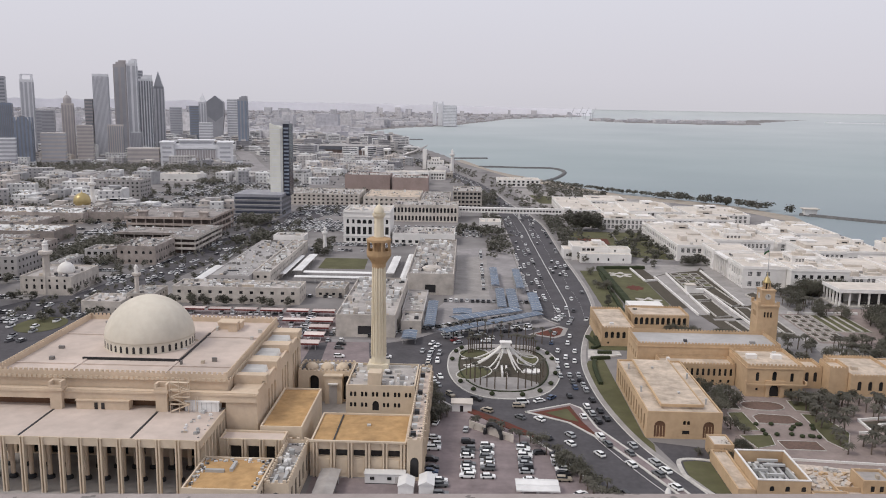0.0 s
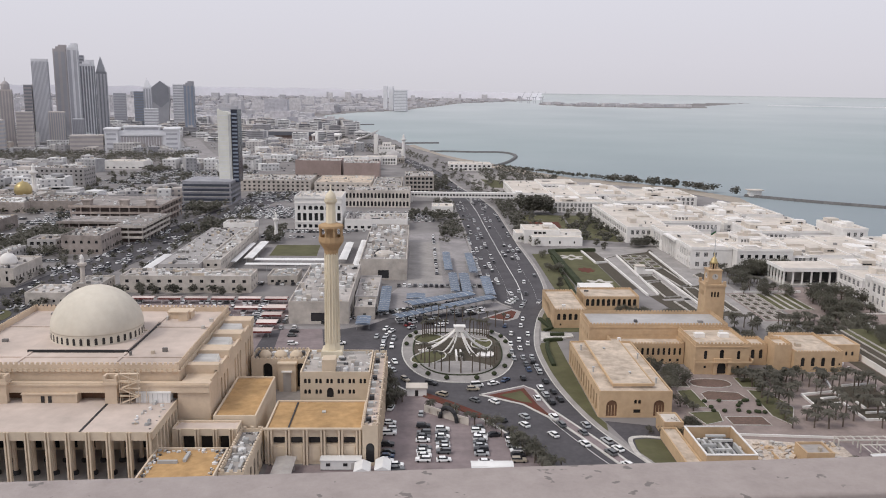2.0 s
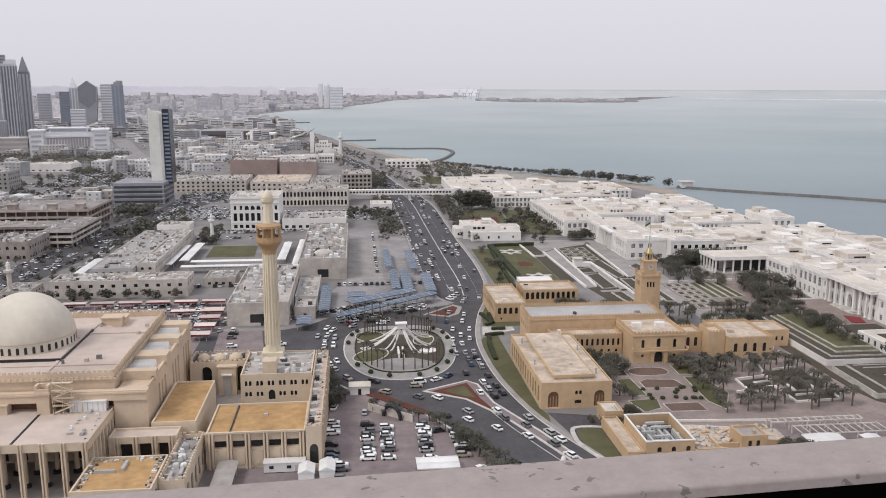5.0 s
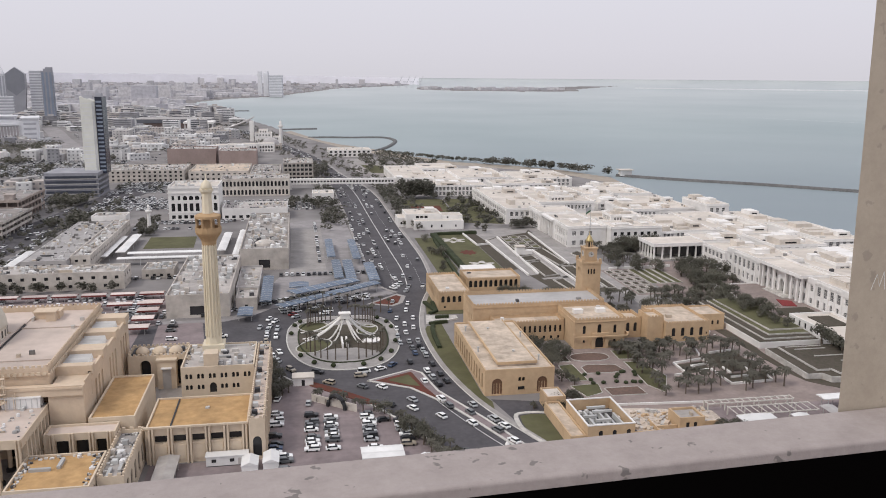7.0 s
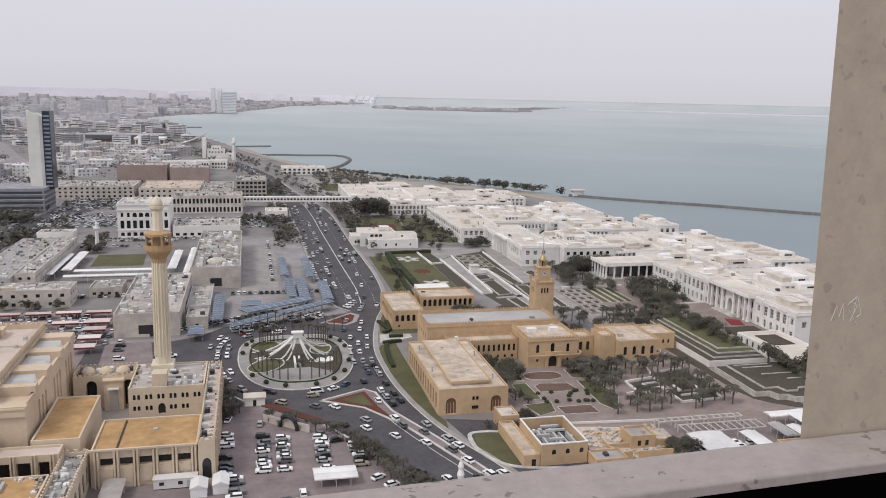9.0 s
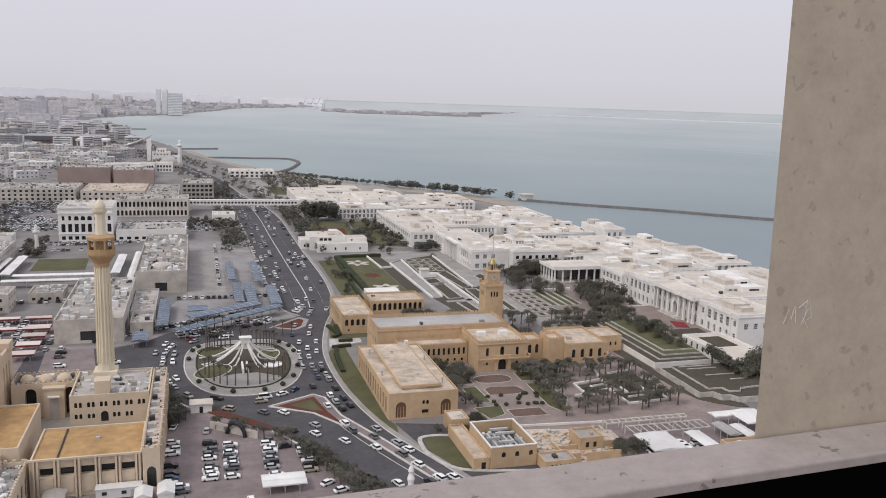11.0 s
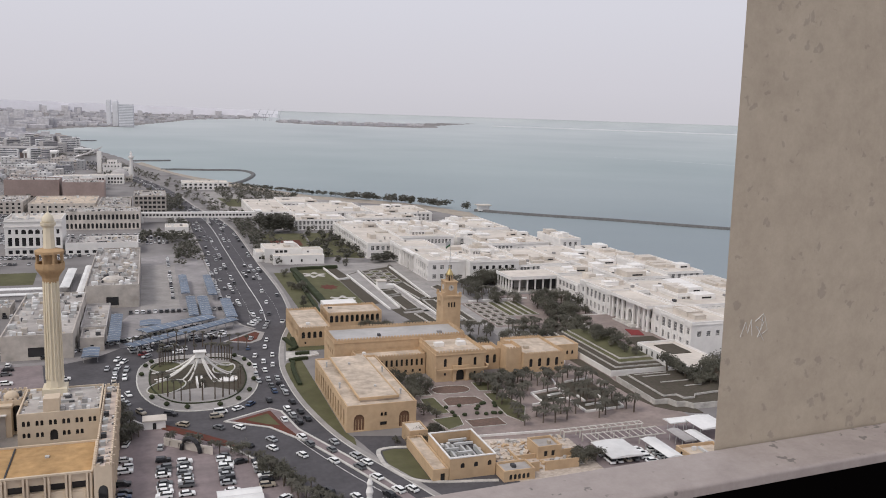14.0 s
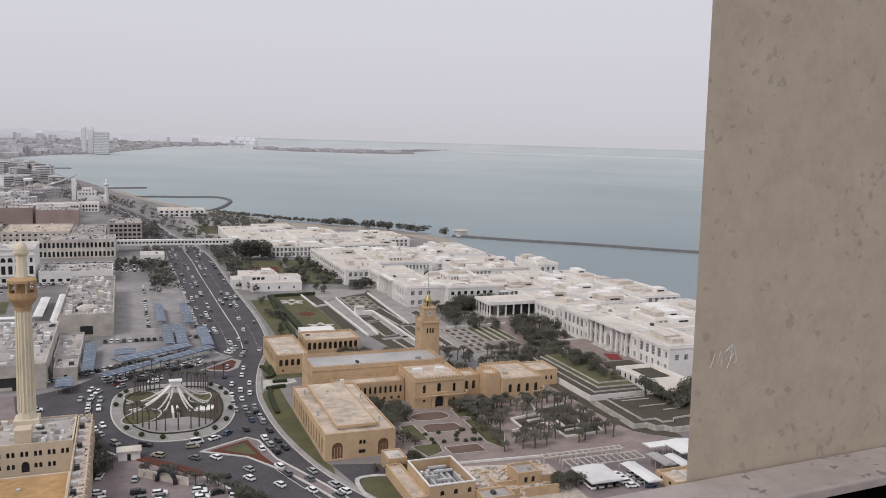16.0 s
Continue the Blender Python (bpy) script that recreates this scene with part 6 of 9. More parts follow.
slab("lot_4", [(-58, 300), (-58, 322), (-60, 355), (-42, 356), (-37, 318), (-40, 300)], 0.075, PAVING, "mauve block-paved forecourt beside the mosque", "pavement", 0.1)
# old mosque with a small dome and minaret, left of the avenue
om = thing("small_mosque", "small cream mosque with a white dome", "mosque")
block(om, -240, -212, 432, 466, 0, 10, CREAM, CREAM_ROOF, front=row(28, 6, 1.4, 2.6, 3.0, 1) + row(28, 6, 1.2, 1.4, 7.0), right=row(34, 8, 1.4, 2.4, 3.0, 1))
obj("dome", Mesh().lathe(-222, 448, [(4.6, 9), (4.7, 10.5), (4.2, 12.6), (2.6, 14.3), (0.3, 15.3), (0.1, 16.5)], 18), WHITE, om, smooth=True)
def slim_minaret(label, x, y, h, r, mat=None):
    t = thing("small_minaret", label, "minaret", "small minarets")
    mat = mat or CREAM
    obj("shaft", Mesh().lathe(x, y, [(r * 1.3, 0), (r * 1.2, h * 0.35), (r, h * 0.4), (r, h * 0.7)], 8), mat, t)
    obj("balcony", Mesh().lathe(x, y, [(r, h * 0.7), (r * 1.9, h * 0.74), (r * 1.9, h * 0.79), (r * 0.9, h * 0.79)], 12), mat, t)
    obj("tip", Mesh().lathe(x, y, [(r * 0.8, h * 0.79), (r * 0.75, h * 0.88), (r, h * 0.9), (r * 0.55, h * 0.93), (r * 0.8, h * 0.945), (r * 0.5, h * 0.965), (r * 0.18, h * 0.973), (r * 0.25, h * 0.985), (0.05, h)], 10), WHITE, t)
slim_minaret("cream minaret of the small mosque", -226, 434, 30, 1.9)
slim_minaret("slim pale minaret beside the avenue", -168, 412, 22, 1.2)
slim_minaret("white minaret above the old city", -352, 770, 34, 2.0, WHITE)
slim_minaret("white minaret by the market", -98, 570, 20, 1.1, WHITE)
slim_minaret("white minaret near the shore", -23, 1298, 36, 2.2, WHITE)
gd = thing("golden_dome_mosque", "cream mosque with a golden dome", "mosque")
block(gd, -372, -335, 735, 775, 0, 9, CREAM, CREAM_ROOF, front=row(37, 8, 1.4, 2.4, 3))
obj("dome", Mesh().lathe(-354, 752, [(7.2, 8), (7.6, 12), (6.8, 15.5), (4.2, 18.2), (0.4, 19.6), (0.1, 22)], 18), GOLD, gd, "golden dome", smooth=True)
house("cream house beside the avenue with a flat roof", -190, -170, 396, 414, 6.0, CREAM, CREAM_ROOF, 18, 4, 1.2, 1.3, 0, 4)
house("cream house with a shaded roof", -172, -158, 408, 428, 7.5, CREAM, CREAM_ROOF, 19, 4, 1.2, 1.3, 0, 5)
# blocks along the left side of the avenue
house("cream corner market building with arches", -224, -199, 520, 556, 12.0, CREAM, CREAM_ROOF, 20, 4.2, 1.8, 2.0, 1, 14, "market_building", "market", 4.0)
def deck_range(label, x0, x1, y0, y1, z, floors, seed, wall=None):
    """An open-fronted range: floor decks with parapets carried by columns before a set-back core."""
    h = thing("market_building", label, "market")
    wall = wall or OLD_RENDER
    obj("core", Mesh().box(x0 + 3, x1 - 3, y0 + 3, y1, 0, z - 0.6), DECK_SHADE, h)
    step = z / floors
    for f in range(1, floors + 1):
        zz = f * step
        out_ = 0.9 if f == floors else 0.0
        obj("deck", Mesh().box(x0 - out_, x1 + out_, y0 - out_, y1, zz - 0.6, zz), OLD_ROOF, h)
        obj("deck_parapet", Mesh().box(x0 - out_, x1 + out_, y0 - out_ - 0.25, y0 - out_ - 0.003, zz - 0.7, zz + 1.0).box(x1 + out_ + 0.003, x1 + out_ + 0.25, y0 - out_, y1, zz - 0.7, zz + 1.0), wall, h)
    for i in range(int((x1 - x0) / 7) + 1):
        x = x0 + 0.5 + i * (x1 - x0 - 1) / int((x1 - x0) / 7)
        obj("column", Mesh().box(x - 0.4, x + 0.4, y0 + 0.1, y0 + 0.9, 0, z - 0.6), wall, h)
    for i in range(1, int((y1 - y0) / 7) + 1):
        y = y0 + 0.5 + i * (y1 - y0 - 1) / int((y1 - y0) / 7)
        obj("column", Mesh().box(x1 - 0.9, x1 - 0.1, y - 0.4, y + 0.4, 0, z - 0.6), wall, h)
    roof_clutter(h, x0 + 2, x1 - 2, y0 + 2, y1 - 2, z, 16, random.Random(seed), 0.9)
    return h


MARKET_TAN = material("dusty_tan_render", (0.50, 0.42, 0.37), second=(0.41, 0.34, 0.30), scale=0.4, stain=0.35, stain_scale=0.1)
# Set-back cores are coloured dark for the shade under the decks.
DECK_SHADE = material("deck_shade_brown", (0.20, 0.155, 0.135), second=(0.11, 0.09, 0.085), scale=0.25, amount=0.9, stain=0.4)
deck_range("tan open-fronted market range with shop galleries", -206, -186, 560, 622, 11.0, 3, 21, CREAM)
deck_ = deck_range("long tan market range with open parking decks", -262, -196, 628, 690, 15.0, 3, 22, MARKET_TAN)
for x in (-252, -224, -204):
    obj("stair_house", Mesh().box(x - 3, x + 3, 634, 640, 15, 18.6).box(x - 3.6, x + 3.6, 633.4, 640.6, 18.6, 19.2), OLD_RENDER, deck_)
deck_range("low tan open car deck beside the market", -256, -207, 592, 624, 8.5, 2, 23)
house("small dark fronted shop block", -246, -228, 522, 540, 9.0, GREY, CREAM_ROOF, 24, 4, 2.4, 2.0, 0, 3, "shop", "shop")
house("pale grey hotel block with regular windows", -388, -338, 850, 880, 22.0, GREY, CREAM_ROOF, 25, 5, 2.0, 1.8, 0, 8, "hotel", "hotel", 4)
house("white low flat warehouse", -400, -350, 1070, 1100, 10.0, WHITE, WHITE_ROOF, 26, 8, 3, 1.6, 0, 6, "warehouse", "warehouse", 5)
for i, (x0, x1, y0, y1, z) in enumerate(((-420, -325, 690, 730, 9), (-430, -340, 640, 680, 8), (-400, -300, 590, 625, 9), (-330, -275, 700, 740, 9))):
    house("long pale market shed with a dusty roof", x0, x1, y0, y1, z, CREAM, CREAM_ROOF if i % 2 else WHITE_METAL, 30 + i, 9, 3, 1.4, 0, 14, "market_shed", "market shed", 5)
for i, (x0, x1, y0, y1, z) in enumerate(((-300, -262, 470, 505, 13), (-262, -242, 380, 412, 16), (-286, -246, 340, 372, 13), (-300, -264, 400, 450, 12), (-320, -280, 520, 555, 10), (-272, -240, 250, 300, 12),
                                         (-248, -240, 480, 508, 8), (-350, -305, 545, 580, 9), (-330, -300, 440, 500, 14), (-360, -330, 470, 520, 12))):
    house("cream old-town house with roof clutter", x0, x1, y0, y1, z, CREAM if i % 3 else GREY, CREAM_ROOF, 40 + i, 4.2, 1.6, 1.6, 0, 12, "house", "house", 3.6)


# ---- the wide low city beyond: too many blocks to count ----
def on_land(x, y, gap=12):
    return float(signed_to_line(np.array([x]), np.array([y]), COAST)[0]) > gap


def near_line(x, y, line, d):
    return any(abs(x - a) < d and abs(y - b) < d and math.hypot(x - a, y - b) < d for a, b in line)


CITY = island_material("far_city_render", [(0.56, 0.535, 0.52), (0.66, 0.645, 0.635), (0.48, 0.46, 0.455), (0.72, 0.71, 0.70), (0.42, 0.415, 0.42), (0.56, 0.51, 0.475), (0.34, 0.335, 0.35), (0.76, 0.755, 0.75)])
CITY_WIN = island_material("far_city_windows", [(0.12, 0.12, 0.135), (0.19, 0.19, 0.205), (0.26, 0.255, 0.265)], rough=0.4)
PARK = [(-640, -330, 1120, 1290)]
q = random.Random(77)
hazed_blocks = Mesh()
blocks, wins, trees_far, cars_far, mid_roofs = Mesh(), Mesh(), [], [], []
RAMP = smooth_line([(-470, 1725), (-420, 1580), (-372, 1428), (-320, 1275), (-275, 1150)])
STREETS = smooth_line([(-125, 900), (-150, 1010), (-190, 1150), (-290, 1330), (-360, 1500), (-420, 1800)])


def city_block(x, y, w, d, h, turn):
    px, py, pz, k = far(x, y)
    (blocks if math.hypot(x, y) < 2300 else hazed_blocks).turned_box(px, py, w * k, d * k, pz - 0.5, H + (h - H) * k, turn)
    if math.hypot(x, y) < 2300 and q.random() < 0.75:
        s = w * k * q.uniform(0.2, 0.5)
        blocks.turned_box(px + q.uniform(-.2, .2) * w * k, py + q.uniform(-.2, .2) * d * k, s, s * q.uniform(0.5, 1), H + (h - H) * k, H + (h + q.uniform(1.5, 3.5) - H) * k, turn)
    dist = math.hypot(x, y)
    if dist < 2300:
        c, s = math.cos(radians(turn)), math.sin(radians(turn))
        floors = max(1, int(h / 3.6))
        for f in range(floors):
            z0 = H + (0.9 + f * h / floors + 0.3 - H) * k
            zz = z0 + min(1.7, h / floors * 0.5) * k
            if dist < 1500:
                n = max(2, int(w / 4.5))
                for i in range(n):
                    u = -w / 2 + w * (i + 0.5) / n
                    a, b = (u - 0.9) * k, (u + 0.9) * k
                    yy = -d / 2 * k - 0.06
                    wins.add([(px + c * a - s * yy, py + s * a + c * yy, z0), (px + c * b - s * yy, py + s * b + c * yy, z0), (px + c * b - s * yy, py + s * b + c * yy, zz), (px + c * a - s * yy, py + s * a + c * yy, zz)], [(0, 1, 2, 3)])
            else:
                yy, a, b = -d / 2 * k - 0.1, -w * 0.45 * k, w * 0.45 * k
                wins.add([(px + c * a - s * yy, py + s * a + c * yy, z0), (px + c * b - s * yy, py + s * b + c * yy, z0), (px + c * b - s * yy, py + s * b + c * yy, zz), (px + c * a - s * yy, py + s * a + c * yy, zz)], [(0, 1, 2, 3)])


TAKEN = [(-176, -95, 640, 765), (-315, -60, 1570, 1790), (-125, -10, 1120, 1390), (-175, -2, 300, 640), (-60, 120, 300, 1130), (-220, -40, 740, 1040), (-272, -180, 300, 700), (-440, -270, 330, 780), (-400, -330, 840, 1110), (-305, -165, 690, 760), (-335, -165, 795, 1065), (30, 345, 250, 1300), (-110, 40, 640, 760)]
made = 0
for i in range(9000):
    dist = 520 + 2600 * q.random() ** 1.25
    az = radians(q.uniform(-42, 12))
    x, y = dist * math.sin(az), dist * math.cos(az)
    if any(a < x < b and c < y < d for a, b, c, d in TAKEN) or any(a < x < b and c < y < d for a, b, c, d in PARK):
        continue
    if not on_land(x, y, 40) or near_line(x, y, KERB_RIGHT, 45) or near_line(x, y, STREETS, 24) or near_line(x, y, RAMP, 30) or near_line(x, y, LEFT_AVENUE, 34):
        continue
    w, d = q.uniform(10, 34), q.uniform(10, 30)
    h = q.choice((5, 7, 8, 9, 11, 13, 16)) if dist < 1500 else q.choice((6, 8, 10, 14, 18, 26))
    if q.random() < 0.36:
        cars_far.append((x, y))
        continue
    if q.random() < 0.17:
        trees_far.append((x, y))
        continue
    city_block(x, y, w, d, h, q.choice((0, 0, 8, -12, 25)))
    mid_roofs.append((x, y, w, d, h))
    made += 1
    if made > 2300:
        break
for i in range(4200):
    dist = 2500 + 11000 * q.random() ** 1.6
    az = radians(q.uniform(-42, 8))
    x, y = dist * math.sin(az), dist * math.cos(az)
    if on_land(x, y, 60):
        city_block(x, y, q.uniform(15, 70), q.uniform(20, 70), q.choice((6, 9, 12, 16)) if q.random() < 0.965 else q.uniform(25, 70), 0)
for i in range(90):
    t = q.random()
    x, y = 950 + 1100 * t + q.uniform(-40, 40), 6250 - 500 * math.sin(t * 3) + q.uniform(0, 700)
    city_block(x, y, q.uniform(20, 80), 40, q.uniform(5, 20), 0)
tagged(obj("city_blocks", blocks, CITY), "dense low dusty city blocks fading into haze", "city", kind="stuff")
# Haze is put into these paler colours past 2.3 km.
HAZED_CITY = island_material("far_hazed_render", [(0.58, 0.56, 0.58), (0.63, 0.61, 0.62), (0.53, 0.52, 0.54), (0.68, 0.66, 0.67), (0.50, 0.49, 0.52)])
tagged(obj("backdrop", hazed_blocks, HAZED_CITY), "low city at the edge of sight beyond the bay, paled for haze", "distant city", kind="structure")
tagged(obj("city_windows", wins, CITY_WIN), "dark windows of the distant city blocks", "windows", kind="stuff")
BLUE_T_SAIL = material("dark_hall_fascia", (0.14, 0.145, 0.165), scale=0.1, stain=0.1)
sail = thing("long_roof_hall", "long grey flat-roofed hall near the shore", "hall")
obj("roof", Mesh().box(-306, -162, 1690, 1770, 15, 18), GREY, sail)
obj("fascia", Mesh().box(-306, -162, 1689.5, 1689.99, 10, 17), BLUE_T_SAIL, sail)
obj("wall", Mesh().box(-298, -170, 1698, 1765, 0, 15), BROWN, sail)
assembly = thing("assembly_hall", "assembly hall with a grey swept concrete roof", "assembly hall")
obj("wall", Mesh().box(-118, -78, 1600, 1640, 0, 10), WHITE, assembly)
sw = Mesh()
curve = [(-134 + i * 7, 4 + 20 * (i / 8) ** 1.4) for i in range(9)]
outline = curve + [(x, z + 1.4) for x, z in reversed(curve)]
n_ = len(outline)
sw.add([(x, 1590, z) for x, z in outline] + [(x, 1650, z) for x, z in outline],
       [(i, i + 1, n_ - 2 - i, n_ - 1 - i) for i in range(8)] + [(n_ + i + 1, n_ + i, 2 * n_ - 1 - i, 2 * n_ - 2 - i) for i in range(8)] + [((i + 1) % n_, i, n_ + i, n_ + (i + 1) % n_) for i in range(n_)])
obj("swept_roof", sw, GREY, assembly, "grey swept concrete roof")
portico_hall = thing("portico_hall", "white hall fronted by a row of tall columns", "hall")
obj("wall", Mesh().box(-196, -152, 1588, 1625, 0, 15), GREY, portico_hall)
obj("roof", Mesh().box(-201, -148, 1578, 1628, 15.0, 18.5), WHITE, portico_hall)
for i in range(8):
    obj("column", Mesh().box(-199.5 + i * 6.9, -197.6 + i * 6.9, 1580, 1582, 0, 15.0), WHITE, portico_hall)
villa_far = thing("shore_residence", "white stepped residence with a tower near the shore", "residence")
for x0, x1, y0, y1, z in ((-72, -66, 1352, 1366, 32), (-64, -38, 1340, 1372, 14), (-58, -44, 1346, 1366, 19), (-36, -26, 1330, 1350, 9)):
    block(villa_far, x0, x1, y0, y1, 0, z, WHITE, WHITE_ROOF, front=row(x1 - x0, max(1, int((x1 - x0) / 4.5)), 1.8, 2.2, z - 4.5) if x1 - x0 > 8 else (), parapet=0.8)
domed = thing("domed_hall", "pale hall with a low ribbed dome", "hall")
block(domed, -52, -20, 1190, 1220, 0, 8, CREAM, CREAM_ROOF, front=row(32, 8, 2.0, 3.0, 2.5, 1))
obj("dome", Mesh().lathe(-36, 1204, [(12, 7.2), (11.4, 10.5), (9.4, 13.6), (5.6, 16.2), (0.4, 17.2)], 20), GREY, domed)
for k, (x0, x1) in enumerate(((-112, -92), (-91.7, -72), (-71.7, -52), (-51.7, -30))):
    block(domed, x0, x1, 1140 + k * 7, 1162 + k * 7, 0, 12, WHITE, WHITE_ROOF, front=row(x1 - x0, 5, 2.4, 3.0, 6.0, 1) + row(x1 - x0, 5, 2.0, 2.2, 1.6), parapet=1.0)
# breakwaters, jetties and the marina wall
ROCK = material("rubble_rock", (0.13, 0.128, 0.128), second=(0.20, 0.195, 0.19), scale=0.4, amount=0.8)
for ln, wd in (([(340, 850), (390, 805), (457, 756), (520, 700), (640, 600), (760, 480)], 3.4), ([(38, 1435), (90, 1424), (143, 1421), (158, 1370), (152, 1310), (130, 1222), (106, 1163)], 4.5),
               ([(20, 1430), (66, 1432)], 5), ([(-230, 2445), (-133, 2486)], 9), ([(-30, 1640), (40, 1660)], 6)):
    line = smooth_line(ln, 8)
    m = Mesh()
    for i in range(len(line) - 1):
        (ax, ay), (bx, by) = line[i], line[i + 1]
        a0, b0 = offset_line(line, wd)[i], offset_line(line, wd)[i + 1]
        a1, b1 = offset_line(line, -wd)[i], offset_line(line, -wd)[i + 1]
        pts = [eye_scaled(*p, z) for p, z in ((a0, -3), (b0, -3), (b1, -3), (a1, -3), ((ax + (a0[0] - ax) * .4, ay + (a0[1] - ay) * .4), 1.4), ((bx + (b0[0] - bx) * .4, by + (b0[1] - by) * .4), 1.4),
                                                ((bx + (b1[0] - bx) * .4, by + (b1[1] - by) * .4), 1.4), ((ax + (a1[0] - ax) * .4, ay + (a1[1] - ay) * .4), 1.4))]
        m.add(pts, [(4, 7, 6, 5), (0, 1, 5, 4), (2, 3, 7, 6), (1, 2, 6, 5), (3, 0, 4, 7)])
    tagged(obj("breakwater", m, ROCK), "dark rubble breakwater with a flat crown in the sea", "breakwater", kind="structure")
hut = thing("breakwater_hut", "small pale hut on the root of the breakwater", "hut")
obj("wall", Mesh().box(342, 354, 842, 850, 0, 6), WHITE, hut)
obj("roof", Mesh().box(340, 356, 840, 852, 6, 6.8), WHITE_ROOF, hut)

# small plant on the roofs: units, tanks, ducts, dishes, too many to count
eq = Mesh()
q = random.Random(55)
for x0, x1, y0, y1, z, mat_name in ROOFS:
    dusty = mat_name in ("dusty_roof_screed", "old_town_roof", "white_sheet_metal", "grey_concrete")
    n = int((x1 - x0) * (y1 - y0) * (0.040 if dusty else 0.004 if mat_name == "white_roof_screed" else 0.003))
    for i in range(min(n, 170)):
        w, d = q.uniform(0.5, 2.2), q.uniform(0.5, 2.2)
        if q.random() < 0.12:
            w, d = q.choice(((w * 4, 0.6), (0.6, d * 4)))
        if x1 - x0 < w + 1 or y1 - y0 < d + 1:
            continue
        eq.turned_box(q.uniform(x0 + w / 2, x1 - w / 2), q.uniform(y0 + d / 2, y1 - d / 2), w, d, z, z + q.uniform(0.4, 1.5), 0)
for x, y, w, d, h in mid_roofs:
    if math.hypot(x, y) < 1600:
        px, py, pz, k = far(x, y)
        for i in range(q.randint(3, 9)):
            s_ = q.uniform(0.8, 2.4)
            eq.turned_box(px + q.uniform(-.38, .38) * w, py + q.uniform(-.38, .38) * d, s_, s_ * q.uniform(0.6, 2), h - 0.02, h + q.uniform(0.5, 1.8), 0)
tagged(obj("roof_equipment", eq, CLUTTER), "countless small units, tanks and ducts on roofs", "roof equipment", kind="stuff")

# a strip added in haze colour over the dark land edge at the horizon
edge = Mesh()
lo, hi = [], []
for i in range(120):
    a = radians(-48 + 56.3 * i / 119)
    s_ = max(0, (i - 84) / 35)
    top = -0.05 + (0.04 * math.sin(i * 1.7) * math.sin(i * 0.37) + 0.02 * math.sin(i * 5.1)) * (1 - s_) - 0.16 * s_
    for out_, e in ((lo, -0.9), (hi, top)):
        out_.append((4480 * math.sin(a), 4480 * math.cos(a), H + 4480 * math.tan(radians(e))))
back = [(x * 1.01, y * 1.01, z) for x, y, z in hi]
edge.add(lo + hi + back, [f for i in range(119) for f in ((i, i + 1, 121 + i, 120 + i), (120 + i, 121 + i, 241 + i, 240 + i))])
HORIZON_HAZE = material("horizon_haze", (0.90, 0.89, 0.93), second=(0.86, 0.85, 0.89), scale=0.004, stain=0.05)
tagged(obj("backdrop_2", edge, HORIZON_HAZE), "haze-coloured strip added along the horizon", "distant land", kind="structure")

slab("road_4", ribbon(RAMP, -15, 15), 0.4, TARMAC_LOT, "pale curved highway sweeping into the city", "road", 0.4)
# broad asphalt junction at the near end of the left avenue
slab("road_3", [(-240, 260), (-150, 300), (-165, 400), (-186, 430), (-225, 430), (-245, 380)], 0.035, ASPHALT, "broad dark asphalt junction beside the old town", "road", 0.2)

# ---- the far skyline of towers ----
# Cladding and glass colours are lifted to carry the haze of distance.
PALE_T = material("pale_hazed_cladding", (0.74, 0.74, 0.76), second=(0.68, 0.68, 0.70), scale=0.1, stain=0.1)
STEEL_T = material("grey_hazed_cladding", (0.46, 0.46, 0.49), second=(0.42, 0.42, 0.45), scale=0.1, stain=0.1)
BROWN_T = material("brown_hazed_cladding", (0.42, 0.39, 0.39), second=(0.375, 0.35, 0.35), scale=0.1, stain=0.1)
BEIGE_T = material("beige_hazed_cladding", (0.56, 0.51, 0.48), second=(0.50, 0.46, 0.44), scale=0.1, stain=0.1)
SLATE_T = material("slate_hazed_glass", (0.25, 0.255, 0.28), second=(0.22, 0.225, 0.245), scale=0.1, rough=0.3, stain=0.1)
BLUE_T = material("blue_hazed_glass", (0.25, 0.285, 0.35), second=(0.22, 0.255, 0.315), scale=0.1, rough=0.3, stain=0.1)
CONC_T = material("hazed_grey_glass_bands", (0.35, 0.35, 0.375), second=(0.32, 0.32, 0.345), scale=0.1, rough=0.4, stain=0.1)


